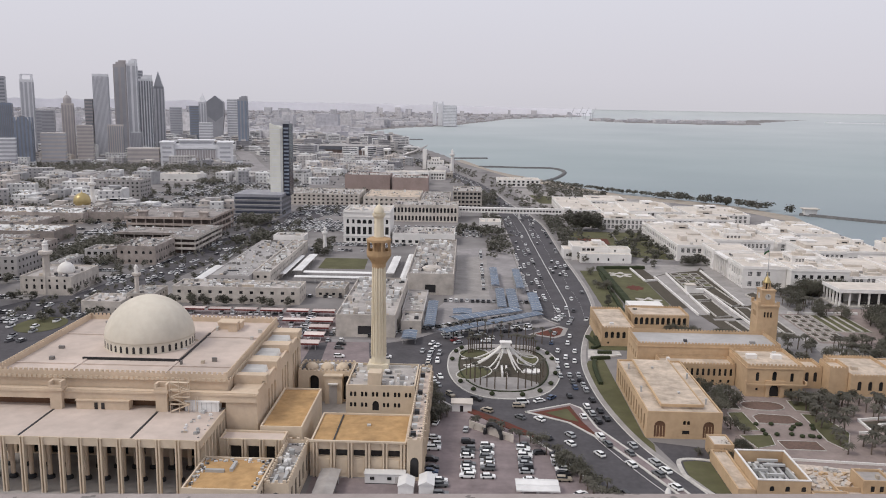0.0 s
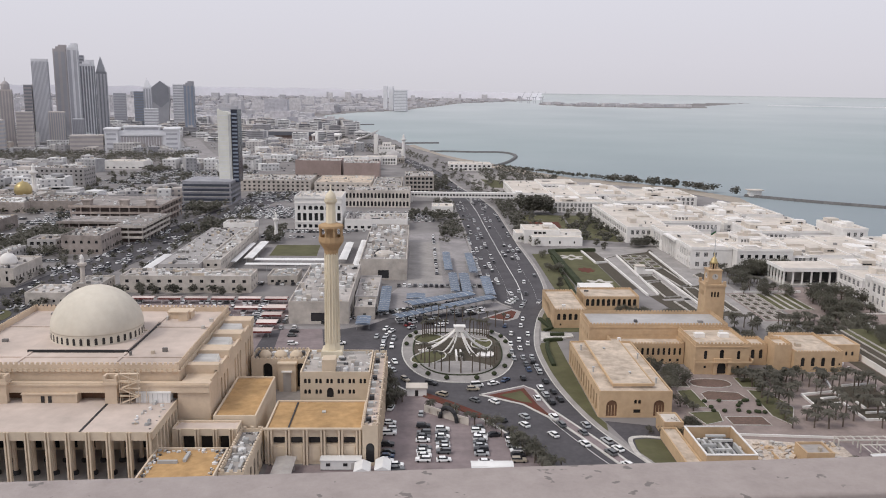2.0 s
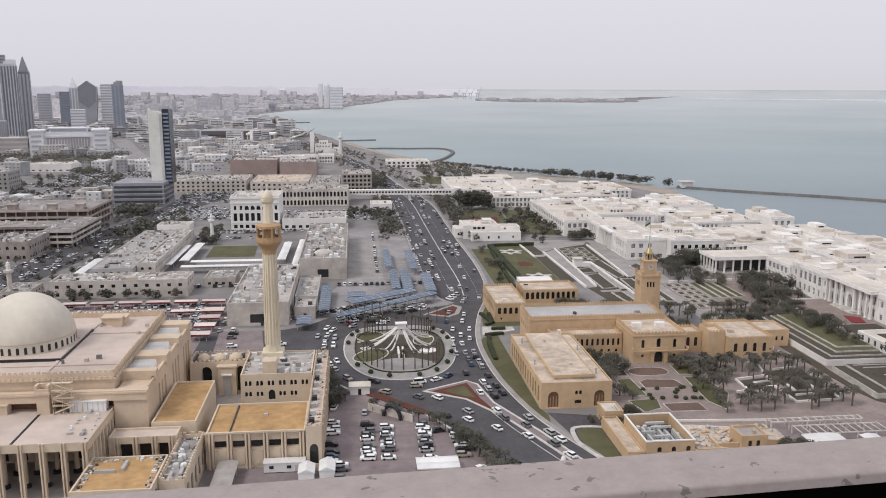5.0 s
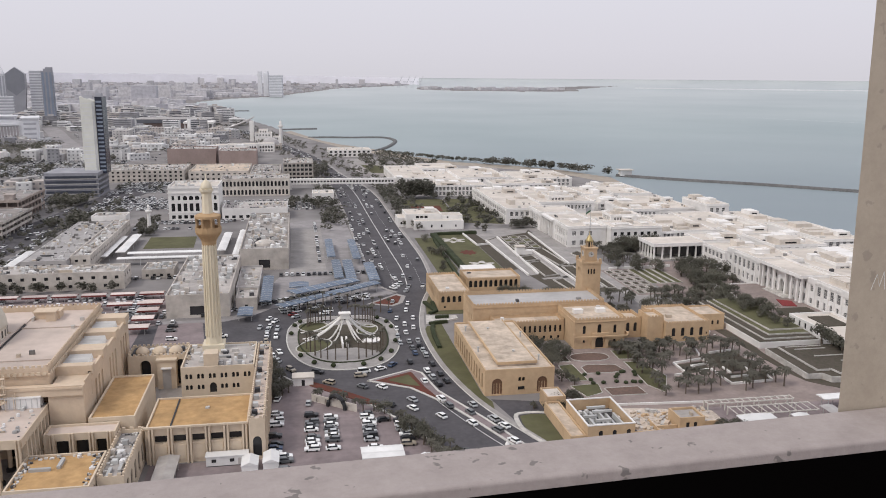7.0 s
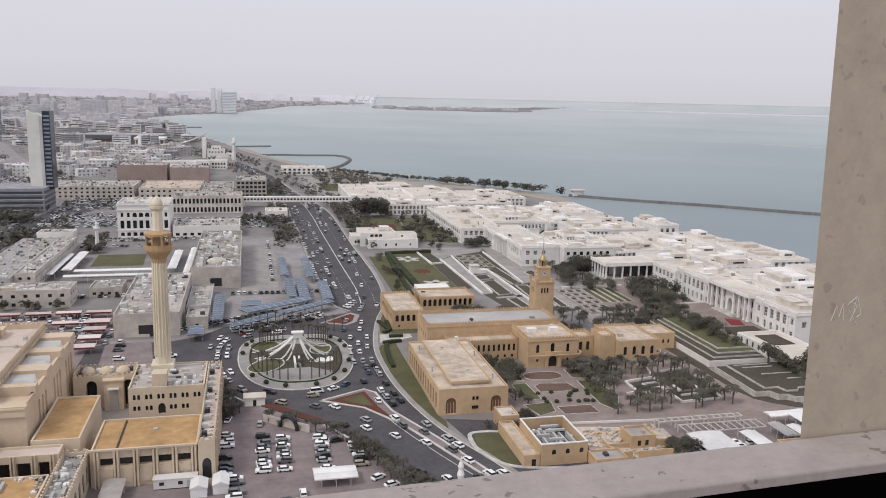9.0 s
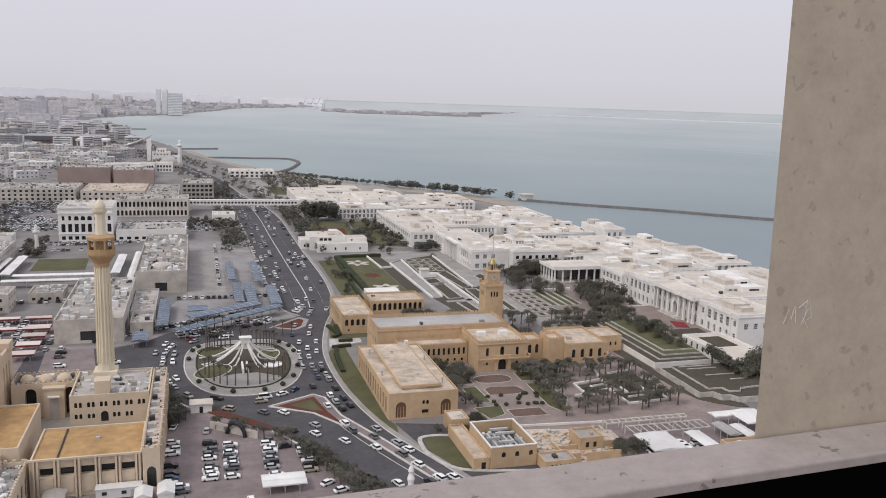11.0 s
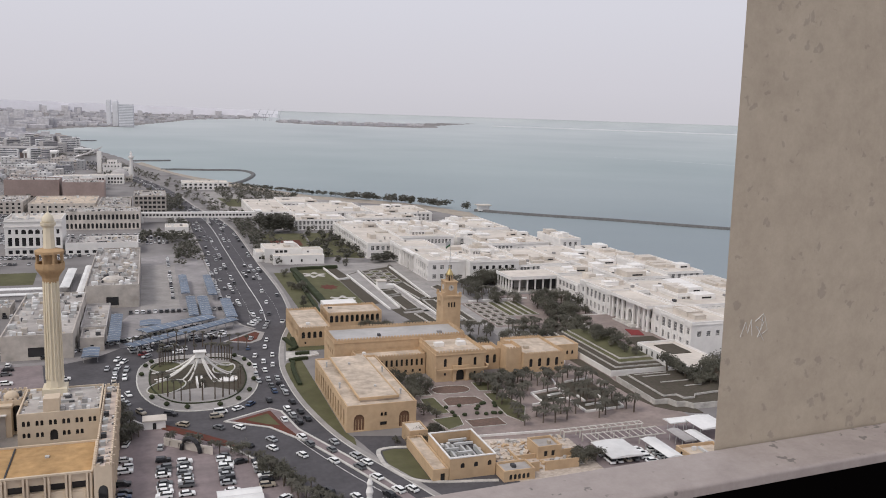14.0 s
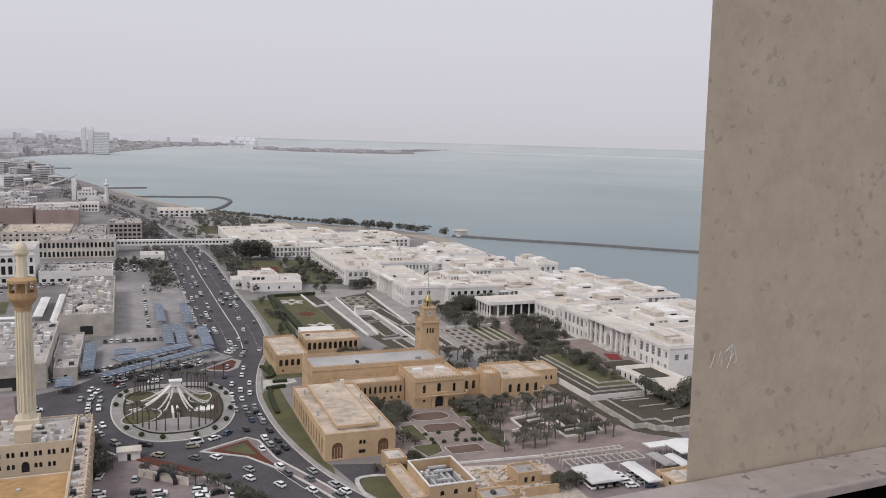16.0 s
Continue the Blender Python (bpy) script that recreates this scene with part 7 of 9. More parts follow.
def tower(x, y, w, d, h, wall, strip, label, style="fins", top="flat", n=7):
    """A far high-rise: core, glazing strips or bands on the sides that face the terrace, and its crown."""
    t = thing("skyscraper", label, "skyscraper", "far skyline")
    x, y, z, k = far(x, y)
    w, d, zt = w * k * math.cos(math.atan2(x, y)), d * k * 0.7, H + (h - H) * k
    zb = z
    t.matrix_basis = pose(x, y, 0, 0, 0, math.degrees(math.atan2(-x, y)) - 7) @ pose(-x, -y, 0)
    taper = top == "spire"
    if top == "hex":
        prof = [(x - w * 0.30, zb), (x + w * 0.30, zb), (x + w * 0.5, zb + (zt - zb) * 0.62), (x + w * 0.5, zt - (zt - zb) * 0.12), (x, zt), (x - w * 0.5, zt - (zt - zb) * 0.12), (x - w * 0.5, zb + (zt - zb) * 0.62)]
        m = Mesh().add([(a, y - d / 2, b) for a, b in prof] + [(a, y + d / 2, b) for a, b in prof],
                       [list(range(7)), list(range(13, 6, -1))] + [((i + 1) % 7, i, 7 + i, 7 + (i + 1) % 7) for i in range(7)])
        obj("core", m, wall, t)
        obj("wide_glass", Mesh().add([(a * 0.9 + x * 0.1, y - d / 2 - 0.5, b) for a, b in [prof[2], prof[3], prof[4], prof[5], prof[6], (x, zb + (zt - zb) * 0.5)]], [(0, 1, 2, 3, 4, 5)]), strip, t)
        return t
    if top == "round":
        m = Mesh().box(x - w / 2, x + w / 2, y - d / 2, y + d / 2, zb, zb + (zt - zb) * 0.62)
        obj("core", m, wall, t)
        a = [(x - w / 2 * math.cos(math.pi * i / 10), zb + (zt - zb) * (0.62 + 0.38 * math.sin(math.pi * i / 10))) for i in range(11)]
        obj("vault", Mesh().add([(p, y - d / 2, q) for p, q in a] + [(p, y + d / 2, q) for p, q in a], [list(range(10, -1, -1)), list(range(11, 22))] + [(i, i + 1, 12 + i, 11 + i) for i in range(10)]), wall, t)
    elif taper:
        obj("core", Mesh().box(x - w / 2, x + w / 2, y - d / 2, y + d / 2, zb, zb + (zt - zb) * 0.82), wall, t)
        obj("spire", Mesh().lathe(x, y, [(w * 0.62, zb + (zt - zb) * 0.82), (w * 0.3, zb + (zt - zb) * 0.92), (0.1, zt)], 4, math.pi / 4), wall, t)
        zt = zb + (zt - zb) * 0.82
    else:
        obj("core", Mesh().box(x - w / 2, x + w / 2, y - d / 2, y + d / 2, zb, zt), wall, t)
    if top == "frame":
        obj("crown_frame", Mesh().box(x - w / 2, x - w / 2 + 3, y - 3, y + 3, zt, zt + 7).box(x + w / 2 - 3, x + w / 2, y - 3, y + 3, zt, zt + 7).box(x - w / 2, x + w / 2, y - 3, y + 3, zt + 7, zt + 9), wall, t)
    if top == "cap":
        obj("crown", Mesh().lathe(x, y, [(w * 0.36, zt), (w * 0.36, zt + 8), (w * 0.2, zt + 12), (0.4, zt + 14), (0.3, zt + 20)], 12), strip, t)
    if top == "step":
        obj("crown", Mesh().box(x - w * 0.3, x + w * 0.3, y - d * 0.3, y + d * 0.3, zt, zt + 4).box(x - w * 0.1, x + w * 0.5, y - d * 0.2, y + d * 0.2, zt, zt + 7), wall, t)
    hh = zt - zb
    if style == "fins":
        for i in range(n):
            a = x - w / 2 + w * (i + 0.22) / n
            obj("glazing_strip", Mesh().box(a, a + w * 0.56 / n, y - d / 2 - 0.4, y - d / 2 - 0.003, zb + hh * 0.04, zt - hh * 0.03), strip, t)
        for i in range(n):
            a = y - d / 2 + d * (i + 0.22) / n
            obj("glazing_strip", Mesh().box(x + w / 2 + 0.003, x + w / 2 + 0.4, a, a + d * 0.56 / n, zb + hh * 0.04, zt - hh * 0.03), strip, t)
    else:
        f = max(4, int(hh / 5.5))
        for i in range(f):
            a = zb + hh * (i + 0.3) / f
            m = Mesh().box(x - w / 2 + 0.5, x + w / 2 + 0.3, y - d / 2 - 0.3, y - d / 2 - 0.003, a, a + hh * 0.5 / f)
            m.box(x + w / 2 + 0.003, x + w / 2 + 0.3, y - d / 2 - 0.003, y + d / 2 - 0.5, a, a + hh * 0.5 / f)
            obj("window_band", m, strip, t)
    return t


tower(-711, 1342, 21, 30, 133, PALE_T, STEEL_T, "pale slab tower with an open square crown", "fins", "frame", 3)
tower(-783, 1395, 15, 30, 139, SLATE_T, STEEL_T, "dark glass tower with bands", "bands")
tower(-731, 1311, 22, 25, 96, BLUE_T, SLATE_T, "blue glass tower with ribs", "fins")
tower(-672, 1251, 29, 30, 78, SLATE_T, BLUE_T, "dark glass tower with a vaulted top", "fins", "round", 5)
tower(-704, 1392, 22, 25, 84, STEEL_T, CONC_T, "grey office tower with window bands", "bands")
tower(-668, 1387, 20, 22, 96, BEIGE_T, BROWN_T, "beige tower with a domed crown", "fins", "cap", 4)
tower(-663, 1456, 14, 25, 104, BROWN_T, SLATE_T, "brown-grey banded slab tower", "bands")
tower(-644, 1464, 27, 28, 147, PALE_T, STEEL_T, "light grey slab tower with fine vertical ribs", "fins", "flat", 12)
tower(-629, 1514, 23, 35, 166, BROWN_T, CONC_T, "tall brown-grey tower with dark vertical stripes", "fins", "step", 2)
tower(-610, 1520, 19, 30, 169, PALE_T, STEEL_T, "tall white tower with a slanted edge", "fins", "step", 2)
tower(-620, 1583, 9, 20, 158, STEEL_T, SLATE_T, "slim grey banded tower", "bands")
tower(-598, 1550, 25, 30, 142, PALE_T, SLATE_T, "grey tower of stepped glass prisms", "fins", "step", 5)
tower(-586, 1584, 19, 20, 157, SLATE_T, STEEL_T, "dark tower with a pointed pyramid top", "fins", "spire", 3)
tower(-636, 1269, 38, 30, 52, BEIGE_T, STEEL_T, "mid-rise office block with horizontal bands", "bands")
tower(-608, 1316, 25, 25, 63, BEIGE_T, BROWN_T, "beige banded mid-rise block", "bands")
tower(-586, 1381, 26, 25, 62, BEIGE_T, CONC_T, "pale brown mid-rise block", "fins")
tower(-560, 1400, 18, 25, 50, STEEL_T, CONC_T, "grey ribbed mid-rise block", "fins")
tower(-524, 1341, 52, 40, 27, BEIGE_T, BROWN_T, "low wide cream block", "bands")
civic = thing("civic_building", "wide white civic building with a recessed brown front", "civic building", at=pose(-439, 1345, 0, 0, 0, 14))
obj("body", Mesh().box(-50, 50, 0, 40, 0, 33.5), PALE_T, civic)
obj("front_panel", Mesh().box(-33, 30, -0.8, -0.003, 8, 25), BROWN_T, civic, "brown ribbed front between white ends")
for i in range(16):
    obj("mullion", Mesh().box(-32.6 + i * 4.1, -31.9 + i * 4.1, -1.4, -0.803, 8, 25), PALE_T, civic)
obj("band", Mesh().box(-34, 31, -2.0, -0.003, 26.5, 29.5), PALE_T, civic)
# Grey strip drawn as the shadow under the projecting band.
obj("band_shadow", Mesh().box(-33, 30, -0.6, -0.003, 25.2, 26.4), STEEL_T, civic)
for x0, x1 in ((-56, -36), (33, 56)):
    obj("end_block", Mesh().box(x0, x1, -5, 44, 0, 36).box(x0 - 1.5, x1 + 1.5, -6.5, 45.5, 36, 38), PALE_T, civic)
    for f in range(4):
        obj("window_band", Mesh().box(x0 + 3, x1 - 3, -5.4, -5.003, 5 + f * 7.5, 8 + f * 7.5), STEEL_T, civic)
obj("upper_storey", Mesh().box(-28, 26, 4, 34, 33.5, 39.5).box(-30, 28, 2, 36, 39.5, 41), PALE_T, civic)
obj("window_band", Mesh().box(-26, 24, 3.6, 3.99, 35, 38), STEEL_T, civic)
tower(-623, 1900, 21, 20, 92, BLUE_T, SLATE_T, "dark blue banded glass tower", "bands")
tower(-621, 1954, 19, 20, 122, PALE_T, STEEL_T, "pale tower with a slim tip", "fins", "spire", 3)
tower(-564, 1867, 39, 30, 115, CONC_T, SLATE_T, "dark tower that widens to a pointed polygon top", "fins", "hex")
tower(-529, 1877, 22, 25, 108, PALE_T, STEEL_T, "pale hazy banded tower", "bands")
tower(-494, 1834, 22, 25, 108, CONC_T, BLUE_T, "blue-grey glass tower with a flat crown", "fins", "step", 3)
tower(-555, 1765, 28, 25, 58, PALE_T, STEEL_T, "white banded mid-rise block", "bands")
tower(-694, 1982, 28, 25, 87, STEEL_T, CONC_T, "grey hazy banded tower", "bands")
tower(-672, 1200, 29, 30, 46, PALE_T, STEEL_T, "white and grey banded office block", "bands")
tower(-760, 1465, 14, 20, 83, STEEL_T, CONC_T, "grey tower behind others", "bands")
# Across the bay the palest claddings carry the stronger haze.
tower(-132, 4098, 22, 60, 108, PALE_T, PALE_T, "pale hazy tower across the bay", "bands", "step")
tower(-85, 3999, 59, 60, 98, STEEL_T, PALE_T, "curved grey-blue block across the bay", "bands")
tower(-165, 4197, 18, 50, 116, PALE_T, PALE_T, "slim pale tower across the bay", "bands")

# the slanted pale-green tower on its grey podium
slim = thing("office_tower", "slim pale green and dark glass tower with a slanted top", "office tower")
lime = material("pale_green_cladding", (0.76, 0.755, 0.69), second=(0.69, 0.685, 0.62), scale=0.2, stain=0.15)
SX, SY = -174.6, 770.0
obj("pale_shell", Mesh().add([(SX - 8.5, SY, 18), (SX + 3.5, SY, 18), (SX + 3.5, SY + 16, 18), (SX - 8.5, SY + 16, 18), (SX - 8.5, SY, 85), (SX + 3.5, SY, 80), (SX + 3.5, SY + 16, 80), (SX - 8.5, SY + 16, 85)],
                             [(0, 1, 5, 4), (1, 2, 6, 5), (2, 3, 7, 6), (3, 0, 4, 7), (4, 5, 6, 7)]), lime, slim)
NAVY = material("navy_curtain_glass", (0.05, 0.055, 0.075), rough=0.25, scale=0.2)
obj("dark_slab", Mesh().box(SX + 3.6, SX + 9.5, SY + 1, SY + 18, 18, 84.5), NAVY, slim)
obj("roof_mast", Mesh().tube([(SX - 3, SY + 6, 82), (SX - 3, SY + 6, 90)], 0.3, 6), DUCT, slim)
obj("roof_frame", Mesh().box(SX - 7, SX + 2, SY + 2, SY + 3, 83, 86).box(SX + 4, SX + 9, SY + 3, SY + 9, 84.5, 87.5), STEEL_T, slim)
for i in range(18):
    z = 21 + i * 3.4
    obj("floor_line", Mesh().box(SX - 7.6, SX + 0.2, SY - 0.15, SY - 0.003, z, z + 0.5), PALE_T, slim)
for i in range(18):
    z = 20 + i * 3.5
    obj("window_band", Mesh().box(SX + 4.2, SX + 9.0, SY + 0.85, SY + 0.99, z, z + 1.6), BLUE_T, slim)
obj("glass_seam", Mesh().box(SX + 1.2, SX + 3.0, SY - 0.2, SY - 0.003, 18, 80), DUCT, slim)
STEEL_BLUE = material("blue_black_window_strip", (0.065, 0.072, 0.095), second=(0.10, 0.105, 0.125), scale=0.3, rough=0.3)
podium = thing("office_podium", "grey office podium with long dark window bands", "office building")
obj("body", Mesh().box(-212, -168.6, 750, 792, 0, 21.0), material("podium_cladding", (0.36, 0.36, 0.39), second=(0.30, 0.30, 0.325), scale=0.3, stain=0.3, stain_scale=0.1), podium)
for i in range(4):
    obj("window_band", Mesh().box(-211, -170, 749.7, 749.99, 3.4 + i * 4.3, 5.6 + i * 4.3), STEEL_BLUE, podium)
    obj("window_band", Mesh().box(-168.59, -168.3, 752, 790, 3.4 + i * 4.3, 5.6 + i * 4.3), STEEL_BLUE, podium)
    obj("sill_band", Mesh().box(-212.3, -168.3, 749.4, 749.99, 2.6 + i * 4.3, 3.38 + i * 4.3), GREY, podium)

# harbour cranes beyond the bay
for x in (817, 879, 928, 985):
    c = thing("harbour_crane", "pale steel harbour crane, jib raised", "crane", "harbour cranes")
    y = 6740
    for nm, pts, r in (("leg", [(x - 8, y, 0), (x - 8, y, 48)], 2.0), ("leg", [(x + 8, y, 0), (x + 8, y, 48)], 2.0), ("beam", [(x - 22, y, 48), (x + 14, y, 48)], 2.2), ("jib", [(x + 12, y, 48), (x + 34, y, 96)], 1.8)):
        obj(nm, Mesh().tube([eye_scaled(*q) for q in pts], r * 0.6, 5), STEEL_T, c)

# ---- roundabout, monument, beds and kerbs ----
slab("bed", egg(0.80), 0.27, SOIL, "dark planted ring inside the roundabout", "planting bed", 0.1)
slab("pavement_4", [(0.5, 305), (6, 309), (13, 311.5), (21, 311.5), (29, 306), (29.5, 300), (24, 296), (17, 294.5), (9, 297), (3, 301)], 0.31, LIGHT_PAVING, "pale paved court before the monument", "pavement", 0.1)
slab("pavement_5", [(9, 343), (20, 341.5), (30, 342), (30, 350), (9, 350)], 0.31, LIGHT_PAVING, "pale paved strip behind the monument", "pavement", 0.1)
slab("lawn", superellipse(5.0, 341, 6.0, 6.5, 28, 2.2, 0.3), 0.35, GRASS, "oval lawn in the roundabout", "lawn", 0.1)
slab("lawn_2", superellipse(4.6, 315.5, 5.4, 8.5, 28, 2.2, -0.55), 0.35, GRASS, "oval lawn in the roundabout", "lawn", 0.1)
slab("lawn_3", superellipse(27, 334, 3.8, 6.5, 28, 2.2, -0.2), 0.35, GRASS, "oval lawn in the roundabout", "lawn", 0.1)
slab("lawn_4", superellipse(17, 334, 6.5, 9, 28, 2.0), 0.35, SOIL, "dark planted bed below the monument", "planting bed", 0.1)
for c in ((5.0, 341, 6.4, 6.9, 0.3), (4.6, 315.5, 5.8, 8.9, -0.55), (27, 334, 4.2, 6.9, -0.2)):
    ring = superellipse(c[0], c[1], c[2], c[3], 28, 2.2, c[4])
    tagged(obj("kerb_3", strip_mesh(Mesh(), ring + ring[:1], -0.2, 0.25, 0.2, 0.6), KERB), "white rim of an oval lawn", "kerb", kind="structure")
ring = egg(1.0)
tagged(obj("kerb_4", strip_mesh(Mesh(), ring + ring[:1], -0.1, 0.35, 0.05, 0.3), KERB), "white kerb round the roundabout", "kerb", kind="structure")
ring = egg(0.80)
hedge_ring = tagged(obj("hedge", strip_mesh(Mesh(), ring + ring[:1], -0.15, 0.3, 0.2, 0.6), HEDGE), "low dark hedge ring on the roundabout", "hedge")

monument = thing("monument", "white ribbed monument like a tent on the roundabout", "monument")
AX, AY, AZ_TOP = 17.1, 323.6, 9.4
obj("crown_block", Mesh().box(AX - 1.8, AX + 1.8, AY - 1.3, AY + 1.3, AZ_TOP - 0.6, AZ_TOP + 1.4), WHITE, monument)
obj("crown_cap", Mesh().box(AX - 2.4, AX + 2.4, AY - 1.6, AY + 1.6, AZ_TOP + 1.4, AZ_TOP + 1.8), WHITE, monument)
for ex, ey in ((-17.6, 10.2), (-16.8, 1.5), (-16.0, -0.6), (-7.2, -1.0), (-4.6, -3.2), (5.2, -6.2), (7.3, -6.6), (12.6, 1.4), (13.2, 4.0), (13.6, 15.0)):
    pts = []
    for i in range(9):
        s = i / 8
        rise = (1 - s) ** 1.7
        pts.append((AX + ex * (0.08 + 0.92 * s), AY + ey * (0.08 + 0.92 * s), 0.3 + (AZ_TOP - 0.3) * rise))
    obj("rib", Mesh().tube(pts, 0.42, 6, 0.3), WHITE, monument)
for dx in (-1.5, 0.3):
    obj("fountain_fin", Mesh().prism([(AX + dx - 0.35, AY - 12.4), (AX + dx + 0.35, AY - 12.4), (AX + dx + 0.35, AY - 3), (AX + dx - 0.35, AY - 3)], 0.3, 2.2), WHITE, monument)
obj("basin", Mesh().lathe(AX + 10.5, AY - 4.5, [(3.4, 0.3), (3.6, 0.9), (3.2, 0.9), (3.2, 0.55)], 20), WHITE, monument)

tri = [(23.5, 275), (39, 282), (43, 262), (48, 246)]
slab("traffic_island", [(22, 275), (38.5, 284), (42, 280), (45, 262), (56, 236), (66, 208), (72, 190), (69.5, 190), (62.5, 209), (52, 236), (46, 250), (36, 266)], 0.2, PAVING, "pale kerbed traffic island running along the lanes", "traffic island", 0.2)
ISLAND_EDGE = [(22, 275), (38.5, 284), (42, 280), (45, 262), (56, 236), (66, 208), (62.5, 209), (52, 236), (46, 250), (36, 266), (22, 275)]
tagged(obj("kerb_5", strip_mesh(Mesh(), ISLAND_EDGE, -0.3, 0.5, 0.05, 0.32), KERB), "white kerb round the traffic island", "kerb", kind="structure")
slab("flower_bed", [(25, 274.6), (38.3, 281.6), (41, 266), (45, 252), (36, 267)], 0.26, FLOWERS, "triangular bed of dark red flowers", "flower bed", 0.1)
slab("flower_bed_lawn", [(29, 274.5), (37, 278.6), (39.5, 267), (36, 268.5)], 0.31, GRASS, "dry grass in the middle of the flower bed", "lawn", 0.1)
slab("traffic_island_2", [(30, 374), (46, 391), (50, 386), (47, 374), (42, 369)], 0.2, LIGHT_PAVING, "small kerbed traffic island", "traffic island", 0.2)
slab("flower_bed_2", [(33, 375), (45.5, 388), (47.5, 385), (45, 375), (41.5, 371)], 0.26, FLOWERS, "small bed of dark red flowers", "flower bed", 0.1)
# car park below the mosque, with its wall and gate
slab("lot_4", [(-10.6, 210), (-10.6, 273), (0, 277), (13, 263), (26, 245), (36, 226), (44, 205), (46, 190), (-30, 190), (-42, 205), (-42, 220), (-11, 220)], 0.06, PAVING, "grey-pink block-paved car park", "car park", 0.2)
slab("flower_bed_3", [(3, 277), (12, 268.5), (21, 258.5), (24, 254), (26, 252), (21, 254), (11, 264), (2, 273.5)], 0.3, FLOWERS, "long red planted strip behind the car park wall", "flower bed", 0.3)
gatew = thing("car_park_gate", "pale screen wall with dark arched gateways", "gate wall")
gm = Mesh()
facade(gm, gatew, (2.5, 259.7), (16.5, 248.1), 0, 2.4, [(2.5, 0.1, 1.2, 1.8, 1), (6, 0.1, 1.2, 1.8, 1), (15, 0.1, 1.2, 1.8, 1)], depth=0.4)
facade(gm, gatew, (16.5, 248.5), (2.5, 260.1), 0, 2.4, [])
gm.prism([(2.5, 259.7), (16.5, 248.1), (16.5, 248.5), (2.5, 260.1)], 2.4, 2.6)
obj("screen_wall", gm, CREAM, gatew)
obj("gate_arch", Mesh().tube([(10.2 + 3.4 * math.cos(a) * 0.77, 252.6 - 3.4 * math.cos(a) * 0.64, 0.1 + 4.2 * math.sin(a)) for a in [math.pi * i / 8 for i in range(9)]], 0.7, 6), DARK, gatew)
booth = thing("gate_booth", "small white flat-roofed gate booth", "booth")
obj("wall", Mesh().box(-3.4, 3.4, 274, 278.5, 0, 2.8), WHITE, booth)
obj("roof", Mesh().box(-3.8, 3.8, 273.6, 278.9, 2.8, 3.2), WHITE_ROOF, booth)
obj("door", Mesh().box(-0.6, 0.5, 273.9, 273.99, 0, 2.2), GLASS, booth)
for a in ((15.2, 27, 213.5, 217), ):
    canopy(*a, 3.0, WHITE_METAL, "white ridged car shelter in the car park", "car shelter", 3)
    canopy(15.2, 27, 209.8, 213.3, 3.0, WHITE_METAL, "white ridged car shelter in the car park", "car shelter", 3)
cabin = thing("cabin", "long white site cabin with a flat roof and small windows", "cabin")
obj("wall", Mesh().box(-26.7, -15.5, 216.8, 219.8, 0.3, 2.9), WHITE_METAL, cabin)
obj("roof", Mesh().box(-26.9, -15.3, 216.6, 220.0, 2.903, 3.1), WHITE_METAL, cabin)
for x in (-24.6, -19.8):
    obj("window", Mesh().box(x - 0.6, x + 0.6, 216.72, 216.79, 1.3, 2.2), GLASS, cabin)
obj("door", Mesh().box(-18.2, -17.3, 216.72, 216.79, 0.3, 2.3), GREY, cabin)
obj("footing", Mesh().box(-26.5, -15.7, 216.9, 219.7, 0, 0.297), DARK, cabin)
for x0, x1, y0, y1 in ((-16.9, -12.7, 210.5, 216.2), (-11.3, -7.2, 211.5, 218.0)):
    k = thing("store_tent", "white gabled store tent in the car park", "tent", "store tents")
    h = 2.7
    obj("wall", Mesh().box(x0, x1, y0, y1, 0, h), WHITE_METAL, k)
    xm = (x0 + x1) / 2
    obj("roof", Mesh().add([(x0 - .2, y0 - .2, h + .003), (x1 + .2, y0 - .2, h + .003), (x1 + .2, y1 + .2, h + .003), (x0 - .2, y1 + .2, h + .003), (xm, y0 - .2, h + 1), (xm, y1 + .2, h + 1)],
                           [(0, 1, 4), (2, 3, 5), (1, 2, 5, 4), (3, 0, 4, 5), (3, 2, 1, 0)]), WHITE_METAL, k)
canopy(-39.2, -33.6, 199, 219, 3.4, CREAM_ROOF, "long grey-white covered walk", "covered walk", 4)
slim_minaret("slim white minaret tip close below the terrace", 38.5, 145, 36.7, 0.75, WHITE)

# ---- gardens of the palaces ----
slab("garden_paving", [(84, 236), (182, 233), (183, 330), (166, 330), (164, 299), (86, 299)], 0.06, GARDEN_PAVING, "rose-grey paved palace garden", "pavement", 0.2)
slab("promenade", [(157, 330), (178, 330), (172, 400), (173, 480), (167, 520), (163, 575), (157, 575), (158, 500), (157, 420)], 0.07, LIGHT_PAVING, "pale paved promenade between the gardens", "pavement", 0.2)
slab("pavement_7", [(52.8, 339), (60, 340.5), (68, 344), (68, 350.5), (54.6, 352)], 0.13, STONE_EDGE, "pale paved corner before the lodge", "pavement", 0.1)
low_wall_at = [(53.4, 339.6), (60, 341), (67.6, 344.4)]
tagged(obj("kerb_6", strip_mesh(Mesh(), smooth_line(low_wall_at, 4), -0.3, 0.3, 0, 0.7), WHITE), "low white wall beside the lodge lawn", "kerb", kind="structure")
for line_ in ([(55.2, 336), (54.0, 330), (53.2, 318), (53.0, 306)], [(56.5, 353.5), (59.5, 356.5), (60.4, 364), (60.6, 372)]):
    tagged(obj("hedge", strip_mesh(Mesh(), smooth_line(line_, 5), -0.8, 0.8, 0, 1.1), HEDGE), "clipped dark green hedge by the lodge", "hedge", "hedges")
